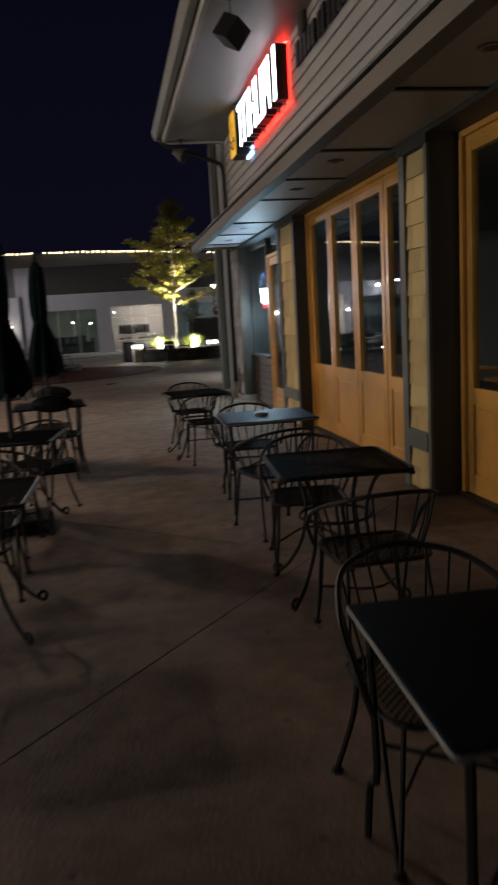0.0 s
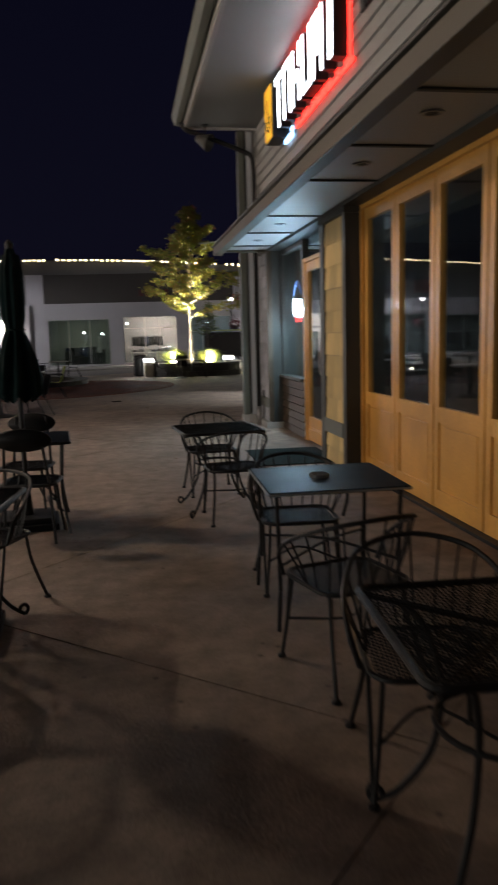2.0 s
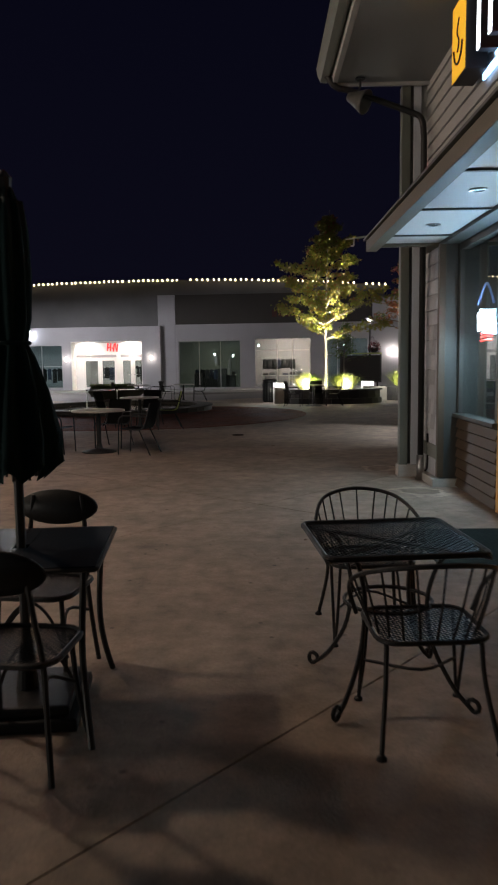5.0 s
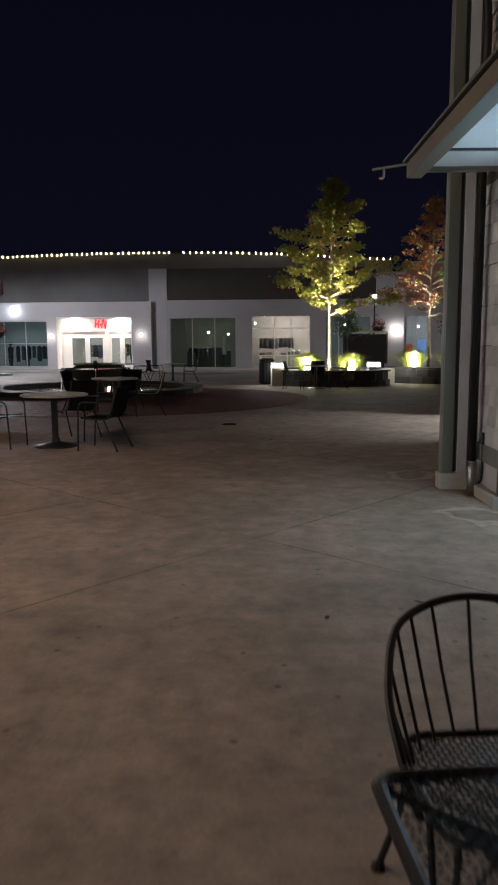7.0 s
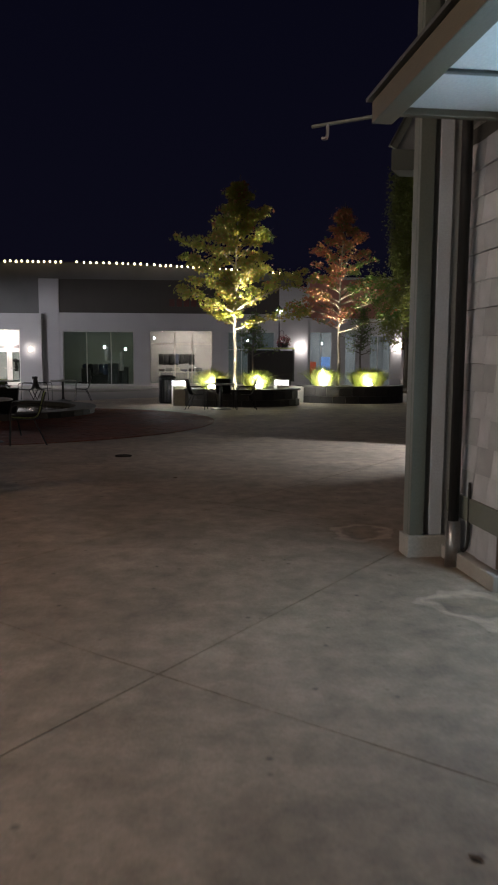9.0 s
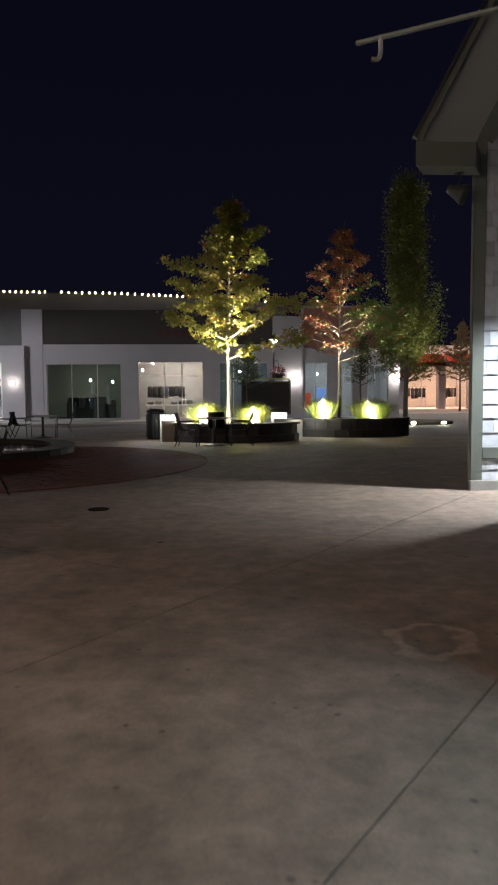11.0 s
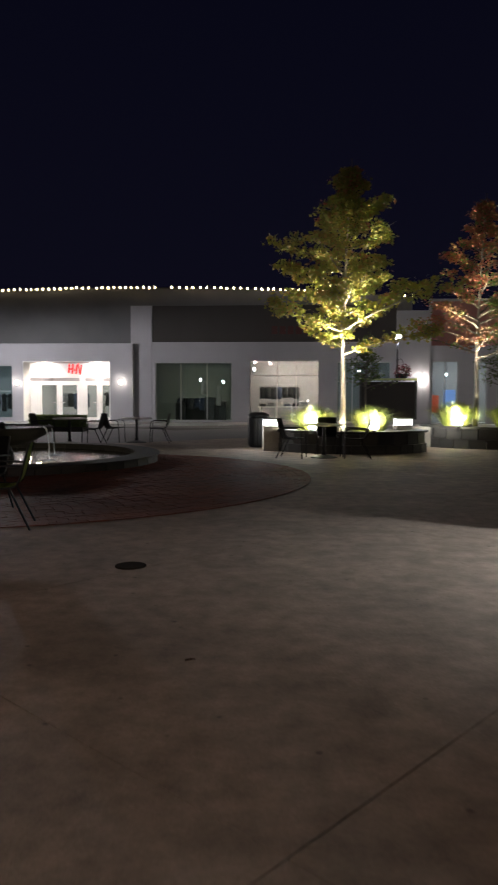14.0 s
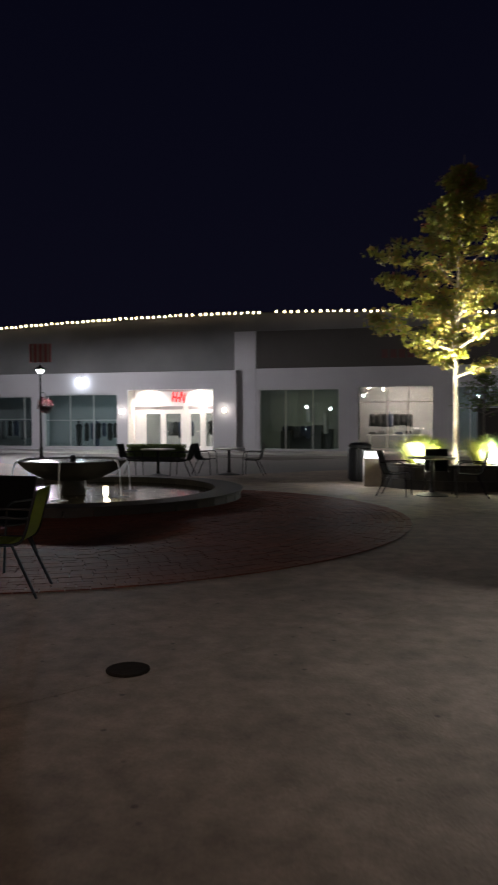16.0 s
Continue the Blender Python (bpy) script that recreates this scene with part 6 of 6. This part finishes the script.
part("pedestal", lathe(bmesh.new(), [(0.24, FZ + 0.01), (0.22, FZ + 0.16), (0.17, FZ + 0.28), (0.20, FZ + 0.36)], 20), BRONZE, fo, smooth=True)
part("bowl", lathe(bmesh.new(), [(0.18, FZ + 0.31), (0.52, FZ + 0.36), (0.83, FZ + 0.52), (0.98, FZ + 0.67), (1.01, FZ + 0.70), (0.98, FZ + 0.705), (0.82, FZ + 0.61), (0.3, FZ + 0.56)], 40), BRONZE, fo, smooth=True)
part("bowl_water", lathe(bmesh.new(), [(0.94, FZ + 0.682), (0.05, FZ + 0.684)], 40, bottom=False), WATER, fo)
part("finial", lathe(bmesh.new(), [(0.06, FZ + 0.60), (0.06, FZ + 0.76), (0.03, FZ + 0.79)], 12), BRONZE, fo)
for k in range(6):
    a = radians(-75 + 60 * k)
    c, s = math.cos(a), math.sin(a)
    bm = tube(bmesh.new(), [(c * r, s * r, FZ + z) for r, z in ((0.99, 0.71), (1.05, 0.68), (1.09, 0.53), (1.11, 0.3), (1.12, 0.06))], [0.022, 0.02, 0.013, 0.011, 0.014], 6)
    part("water_stream", bm, STREAM, fo, "thin falling stream of water", True)
    part("splash", lathe(bmesh.new(), [(0.16, FZ + 0.064), (0.10, FZ + 0.072), (0.02, FZ + 0.082)], 10, (c * 1.12, s * 1.12), bottom=False), STREAM, fo, "white splash")
for dx, dy in ((-0.85, -1.1), (1.1, -0.9), (0.0, 1.4)):
    part("pool_light", lathe(bmesh.new(), [(0.05, FZ + 0.06), (0.04, FZ + 0.075)], 10, (dx, dy)), LAMP_WARM, fo, "small lit pool light")
    point_lamp(FX + dx, FY + dy, FZ + 0.16, 4.5, (1, 0.86, 0.55), 0.04)

# ---- furniture of the square ----


def lattice(bm, hw, hd, z, step, wid, clip=None):
    """An open metal mesh of thin crossing bars."""
    for sgn in (1, -1):
        k = -(hw + hd)
        while k < hw + hd:
            pts = []
            a0, a1 = max(-hw, -hd - k if sgn > 0 else k - hd), min(hw, hd - k if sgn > 0 else k + hd)
            if a1 > a0 + 0.01:
                p, q = Vector((a0, sgn * (a0 + k) if sgn > 0 else k - a0, z)), Vector((a1, sgn * (a1 + k) if sgn > 0 else k - a1, z))
                s = Vector((-(q - p).y, (q - p).x, 0)).normalized() * wid / 2
                t = Vector((0, 0, 0.003 if sgn > 0 else -0.0005))
                v = [bm.verts.new(c) for c in (p - s + t, p + s + t, q + s + t, q - s + t)]
                u = [bm.verts.new(c.co - Vector((0, 0, 0.003))) for c in v]
                bm.faces.new(v)
                bm.faces.new(u[::-1])
                bm.faces.new((v[0], v[3], u[3], u[0]))
                bm.faces.new((v[1], u[1], u[2], v[2]))
            k += step
    return bm


def rounded(hw, hd, r, z, n=4):
    out = []
    for cx, cy, a in ((hw - r, hd - r, 0), (-hw + r, hd - r, 90), (-hw + r, -hd + r, 180), (hw - r, -hd + r, 270)):
        for k in range(n + 1):
            b = radians(a + 90 * k / n)
            out.append((cx + r * math.cos(b), cy + r * math.sin(b), z))
    return out


def wire_table(m, label, hw=0.36):
    t = thing("mesh_table", label, "table", m, "black iron patio tables")
    part("rim", tube(bmesh.new(), rounded(hw, hw, 0.045, 0.722), 0.013, 8, True), IRON, t)
    part("mesh_top", lattice(bmesh.new(), hw - 0.005, hw - 0.005, 0.727, 0.030, 0.0030), IRONTOP, t, "open metal mesh top")
    bm = tube(bmesh.new(), [(-hw, -hw, 0.708), (hw, hw, 0.708)], 0.010, 6)
    tube(bm, [(-hw, hw, 0.708), (hw, -hw, 0.708)], 0.010, 6)
    part("brace", bm, IRON, t)
    part("ring", tube(bmesh.new(), [(0.20 * math.cos(radians(15 * k)), 0.20 * math.sin(radians(15 * k)), 0.43) for k in range(24)], 0.010, 6, True), IRON, t)
    for k in range(4):
        a = radians(45 + 90 * k)
        c, s = math.cos(a), math.sin(a)
        line = [(r * c, r * s, z) for r, z in ((0.34, 0.71), (0.26, 0.66), (0.205, 0.52), (0.20, 0.40), (0.235, 0.25), (0.33, 0.10), (0.42, 0.02))]
        pts = curve_pts(line, 4)
        curl = [((0.42 + 0.028 * math.sin(radians(q))) * c, (0.42 + 0.028 * math.sin(radians(q))) * s, 0.043 - 0.028 * math.cos(radians(q))) for q in range(20, 300, 40)]
        part("leg", tube(bmesh.new(), pts + curl, 0.011, 6), IRON, t)
    return t


def wire_chair(m, label):
    """Iron chair with a barrel back of thin rods; it faces -y."""
    ch = thing("wire_chair", label, "chair", m, "black iron patio chairs")
    hw, sz = 0.225, 0.43
    seat = rounded(hw, 0.215, 0.09, sz, 5)
    part("seat_frame", tube(bmesh.new(), seat, 0.0105, 7, True), IRON, ch)
    part("seat_mesh", lattice(bmesh.new(), hw - 0.02, 0.195, sz - 0.002, 0.030, 0.0058), IRONTOP, ch, "open metal mesh seat")
    hoop = curve_pts([(-0.255, -0.13, sz + 0.01), (-0.29, -0.10, sz + 0.13), (-0.285, 0.04, sz + 0.225), (-0.20, 0.235, sz + 0.305), (0, 0.315, sz + 0.335), (0.20, 0.235, sz + 0.305), (0.285, 0.04, sz + 0.225), (0.29, -0.10, sz + 0.13), (0.255, -0.13, sz + 0.01)], 6)
    part("back_hoop", tube(bmesh.new(), hoop, 0.0105, 7), IRON, ch)
    for k in range(13):
        a = radians(-12 + (180 + 24) * k / 12)
        top = hoop[9 + round((len(hoop) - 19) * (12 - k) / 12)]
        foot = Vector((math.cos(a) * (hw - 0.005), 0.02 + max(-0.06, math.sin(a)) * 0.19, sz))
        mid = foot.lerp(top, 0.5) + Vector((0, 0.012, 0))
        part("spindle", tube(bmesh.new(), [foot, mid, top], 0.0048, 5), IRON, ch)
    for s in (-1, 1):
        bm = tube(bmesh.new(), curve_pts([(s * 0.19, -0.19, sz), (s * 0.205, -0.20, 0.2), (s * 0.225, -0.225, 0.006)], 3), 0.0085, 6)
        tube(bm, curve_pts([(s * 0.225, -0.10, sz), (s * 0.225, -0.16, 0.2), (s * 0.226, -0.218, 0.006)], 3), 0.0085, 6)
        lg = part("front_leg", bm, IRON, ch)
        part("foot", lathe(bmesh.new(), [(0.020, 0.0), (0.020, 0.012), (0.010, 0.02)], 8, (s * 0.226, -0.222)), IRON, lg)
        lg = part("rear_leg", tube(bmesh.new(), curve_pts([(s * 0.19, 0.17, sz), (s * 0.20, 0.20, 0.25), (s * 0.235, 0.29, 0.006)], 4), 0.0105, 6), IRON, ch)
        part("foot", lathe(bmesh.new(), [(0.022, 0.0), (0.020, 0.012), (0.010, 0.02)], 8, (s * 0.235, 0.29)), IRON, lg)
    part("stretcher", tube(bmesh.new(), curve_pts([(-0.205, -0.19, 0.2), (0, 0.0, 0.23), (0.205, -0.19, 0.2)], 4), 0.007, 5), IRON, ch)
    return ch


tabA = wire_table(pose(0.985, 8.46, 0, 0, 0, 9), "black iron mesh patio table near the restaurant door", 0.345)
TABLES = [(1.53, 3.87, 0), (-0.57, 5.80, -3), (-0.43, 3.77, 2)]
for x, y, r in TABLES:
    copy_thing(tabA, pose(x, y, 0, 0, 0, r))["label"] = "black iron mesh patio table beside the wooden folding doors" if x > 0 else "black iron mesh patio table in the outer row"
chA = wire_chair(pose(0.955, 9.22, 0, 0, 0, 8), "black iron patio chair with a rod back")
CHAIRS = [(1.095, 8.15, 187), (1.35, 6.38, 0), (1.38, 5.20, 199), (1.47, 4.35, -6), (1.56, 3.22, 185), (1.38, 1.92, 5), (-0.50, 6.20, -20), (-0.60, 5.28, 176), (-0.52, 4.33, 6)]
for x, y, r in CHAIRS:
    copy_thing(chA, pose(x, y, 0, 0, 0, r))["label"] = "black iron patio chair with a rod back, by a table"
puck = solid("ashtray", lathe(bmesh.new(), [(0.052, 0.0), (0.055, 0.018), (0.048, 0.022), (0.03, 0.012)], 20), ALU, "small round metal ashtray on the mesh table", "ashtray", pose(1.42, 6.02, 0.7325))


def oval_chair(m, label):
    """Cafe chair with an oval back plate; it faces -y."""
    ch = thing("oval_back_chair", label, "chair", m, "oval-backed cafe chairs")
    bm = lathe(bmesh.new(), [(0.02, -0.013), (0.205, -0.012), (0.216, 0.0), (0.205, 0.012), (0.02, 0.013)], 24)
    for v in bm.verts:
        v.co.y *= 0.42
    bmesh.ops.transform(bm, matrix=pose(0, 0.225, 0.80, 80, 0, 0), verts=bm.verts)
    part("back_plate", bm, PLASTIC, ch, smooth=True)
    part("seat_frame", tube(bmesh.new(), rounded(0.205, 0.205, 0.10, 0.45, 5), 0.013, 7, True), DARKMETAL, ch)
    part("seat_mesh", lattice(bmesh.new(), 0.185, 0.185, 0.45, 0.026, 0.006), DARKMETAL, ch, "open metal mesh seat")
    for s in (-1, 1):
        part("rear_leg", tube(bmesh.new(), curve_pts([(s * 0.13, 0.225, 0.86), (s * 0.15, 0.21, 0.66), (s * 0.165, 0.17, 0.45), (s * 0.18, 0.19, 0.2), (s * 0.195, 0.215, 0.0)], 3), 0.012, 7), DARKMETAL, ch)
        part("front_leg", tube(bmesh.new(), curve_pts([(s * 0.155, -0.14, 0.44), (s * 0.17, -0.16, 0.2), (s * 0.19, -0.2, 0.0)], 3), 0.012, 7), DARKMETAL, ch)
        part("side_rail", tube(bmesh.new(), curve_pts([(s * 0.165, -0.15, 0.24), (s * 0.12, 0.02, 0.33), (s * 0.175, 0.19, 0.27)], 4), 0.008, 6), DARKMETAL, ch)
    part("arch", tube(bmesh.new(), curve_pts([(-0.19, -0.17, 0.16), (-0.1, -0.15, 0.34), (0, -0.14, 0.41), (0.1, -0.15, 0.34), (0.19, -0.17, 0.16)], 4), 0.008, 6), DARKMETAL, ch)
    return ch


oc = oval_chair(pose(-0.50, 7.80, 0, 0, 0, 178), "dark cafe chair with a solid oval back at the umbrella table")
copy_thing(oc, pose(-0.68, 8.55, 0, 0, 0, -4))
ut = thing("umbrella_table", "square dark table with a hole for the umbrella pole", "table", pose(-0.63, 8.19, 0, 0, 0, 9))
bm = boxes((-0.365, -0.03, -0.365, 0.365, 0.715, 0.74), (0.03, 0.365, -0.365, 0.365, 0.715, 0.74), (-0.03, 0.03, -0.365, -0.03, 0.715, 0.74), (-0.03, 0.03, 0.03, 0.365, 0.715, 0.74), bevel=0.004)
part("tabletop", bm, GLOSSTOP, ut)
part("edge", tube(bmesh.new(), rounded(0.37, 0.37, 0.02, 0.727), 0.010, 6, True), DARKMETAL, ut, "worn metal edge band")
for sx in (-1, 1):
    for sy in (-1, 1):
        part("leg", tube(bmesh.new(), curve_pts([(sx * 0.31, sy * 0.31, 0.715), (sx * 0.29, sy * 0.29, 0.4), (sx * 0.30, sy * 0.31, 0.2), (sx * 0.33, sy * 0.40, 0.0)], 3), 0.014, 7), DARKMETAL, ut)


def solid_table(m, label):
    t = thing("solid_top_table", label, "table", m, "solid-topped patio tables")
    part("tabletop", boxes((-0.375, 0.375, -0.37, 0.37, 0.712, 0.732), bevel=0.006), GLOSSTOP, t)
    part("edge", tube(bmesh.new(), rounded(0.378, 0.373, 0.02, 0.722), 0.006, 6, True), FRAME_GREY, t, "worn metal edge band")
    for sx in (-1, 1):
        for sy in (-1, 1):
            part("leg", tube(bmesh.new(), curve_pts([(sx * 0.33, sy * 0.33, 0.712), (sx * 0.32, sy * 0.32, 0.25), (sx * 0.33, sy * 0.36, 0.18), (sx * 0.34, sy * 0.37, 0.0)], 3), 0.012, 7), IRON, t)
    part("stretcher", tube(bmesh.new(), curve_pts([(-0.32, -0.32, 0.33), (0, 0.0, 0.36), (0.32, 0.32, 0.33)], 4), 0.009, 6), IRON, t)
    part("stretcher", tube(bmesh.new(), curve_pts([(0.32, -0.32, 0.33), (0, 0.0, 0.375), (-0.32, 0.32, 0.33)], 4), 0.009, 6), IRON, t)
    return t


tb = solid_table(pose(1.45, 6.02, 0, 0, 0, 2), "glossy dark solid patio table with a metal edge")
copy_thing(tb, pose(1.48, 1.49, 0, 0, 0, 1))


def umbrella(m, label, h=2.30, low=1.06):
    u = thing("closed_umbrella", label, "umbrella", m, "closed market umbrellas")
    part("pole", tube(bmesh.new(), [(0, 0, 0.06), (0, 0, h - 0.05)], 0.021, 10), DARKMETAL, u)
    n, rows = 48, 16
    bm = bmesh.new()
    prof = [(low, 0.135), (low + 0.05, 0.155), (low + 0.16, 0.148), (low + 0.36, 0.115), (low + 0.50, 0.078), (low + 0.56, 0.062), (low + 0.66, 0.080), (low + 0.85, 0.086), (low + 1.02, 0.078), (low + 1.15, 0.060), (h - 0.10, 0.045), (h - 0.04, 0.03)]
    rings = []
    for i, (z, r) in enumerate(prof):
        ring = []
        for k in range(n):
            a = 2 * math.pi * k / n
            f = 1 + (0.26 if i < 5 else 0.16) * math.cos(8 * a + 0.5 * i) + 0.07 * math.sin(3 * a + i)
            zz = z + (0.03 * math.cos(8 * a) if i == 0 else 0)
            ring.append(bm.verts.new((r * f * math.cos(a + 0.09 * i), r * f * math.sin(a + 0.09 * i), zz)))
        rings.append(ring)
    for p, q in zip(rings, rings[1:]):
        for k in range(n):
            bm.faces.new((p[k], p[(k + 1) % n], q[(k + 1) % n], q[k]))
    bm.faces.new(rings[-1])
    part("canopy", bm, CLOTH, u, "folded dark green cloth", True)
    part("strap", tube(bmesh.new(), [(0.074 * math.cos(radians(15 * k)), 0.074 * math.sin(radians(15 * k)), low + 0.56) for k in range(24)], 0.010, 5, True), CLOTH, u)
    part("finial", lathe(bmesh.new(), [(0.03, h - 0.05), (0.034, h), (0.01, h + 0.03)], 10), DARKMETAL, u)
    for k in range(8):
        a = 2 * math.pi * k / 8
        part("rib", tube(bmesh.new(), [(0.09 * math.cos(a), 0.09 * math.sin(a), low - 0.02), (0.03 * math.cos(a), 0.03 * math.sin(a), low + 0.6)], 0.006, 4), DARKMETAL, u)
    part("base", boxes((-0.25, 0.25, -0.25, 0.25, 0.0, 0.055), (-0.215, 0.215, -0.215, 0.215, 0.055, 0.10), bevel=0.015), PLASTIC, u, "square black weighted base")
    part("socket", lathe(bmesh.new(), [(0.05, 0.10), (0.04, 0.20), (0.03, 0.30)], 16), PLASTIC, u)
    return u


um = umbrella(pose(-0.63, 8.19, 0, 0, 0, 9), "closed dark green market umbrella through the square table")
copy_thing(um, pose(-0.57, 5.80, 0, 0, 0, 8))["label"] = "closed dark green market umbrella at the mesh table"


def sling_chair(m, label, lime=False):
    """Metal armchair with a fabric sling; it faces -y."""
    ch = thing("sling_chair", label, "chair", m, "sling chairs of the square")
    cloth = LIME if lime else DARKMETAL
    bm = bmesh.new()
    pts = curve_pts([(0, -0.23, 0.44), (0, -0.05, 0.425), (0, 0.13, 0.43), (0, 0.2, 0.50), (0, 0.25, 0.68), (0, 0.30, 0.86)], 3)
    a = [(bm.verts.new((-0.21, p.y, p.z)), bm.verts.new((0.21, p.y, p.z))) for p in pts]
    for p, q in zip(a, a[1:]):
        bm.faces.new((p[0], p[1], q[1], q[0]))
    bmesh.ops.solidify(bm, geom=bm.faces[:], thickness=0.014)
    part("sling", bm, cloth, ch, "lime green sling" if lime else "dark fabric sling", True)
    for s in (-1, 1):
        part("side_frame", tube(bmesh.new(), [p + Vector((s * 0.22, 0, 0)) for p in pts], 0.012, 6), DARKMETAL, ch)
        part("front_leg", tube(bmesh.new(), curve_pts([(s * 0.25, 0.24, 0.64), (s * 0.27, 0.0, 0.65), (s * 0.27, -0.22, 0.63), (s * 0.26, -0.25, 0.4), (s * 0.25, -0.27, 0.0)], 3), 0.012, 6), DARKMETAL, ch)
        part("rear_leg", tube(bmesh.new(), [(s * 0.23, 0.10, 0.43), (s * 0.25, 0.30, 0.0)], 0.012, 6), DARKMETAL, ch)
    return ch


def round_table(m, label):
    t = thing("round_table", label, "table", m, "round tables of the square")
    part("tabletop", lathe(bmesh.new(), [(0.44, 0.70), (0.46, 0.71), (0.46, 0.725), (0.44, 0.735)], 30), TABLE_GLARE, t)
    part("pedestal", tube(bmesh.new(), [(0, 0, 0.04), (0, 0, 0.70)], 0.04, 10), DARKMETAL, t)
    part("base", lathe(bmesh.new(), [(0.30, 0.0), (0.29, 0.02), (0.06, 0.07), (0.045, 0.14)], 18), DARKMETAL, t)
    return t


rt = round_table(pose(-2.97, 17.6, 0), "round metal cafe table on a pedestal in the square")
sc = sling_chair(pose(-2.22, 17.38, 0, 0, 0, -100), "dark sling armchair at a round table")
for x, y in ((-3.27, 22.1), (-6.3, 19.6), (-6.6, 24.0), (-6.3, 35.2), (0.85, 30.9), (-4.6, 36.2)):
    copy_thing(rt, pose(x, y, ground_z(y)))
for x, y, r in ((-3.72, 17.5, 85), (-2.9, 18.35, -10), (-4.05, 22.3, 80), (-3.2, 22.85, -5), (-5.5, 19.6, -85), (-7.0, 19.4, 95), (-7.3, 24, 90), (-5.6, 35.2, -90), (-7.1, 35.2, 90), (0.16, 30.75, 80), (1.55, 30.8, -88), (0.95, 31.55, 5), (-3.9, 36.2, -85), (-5.3, 36.2, 85)):
    copy_thing(sc, pose(x, y, ground_z(y), 0, 0, r))
sling_chair(pose(-2.55, 21.95, 0, 0, 0, -75), "lime green sling armchair at a round table by the fountain", True)
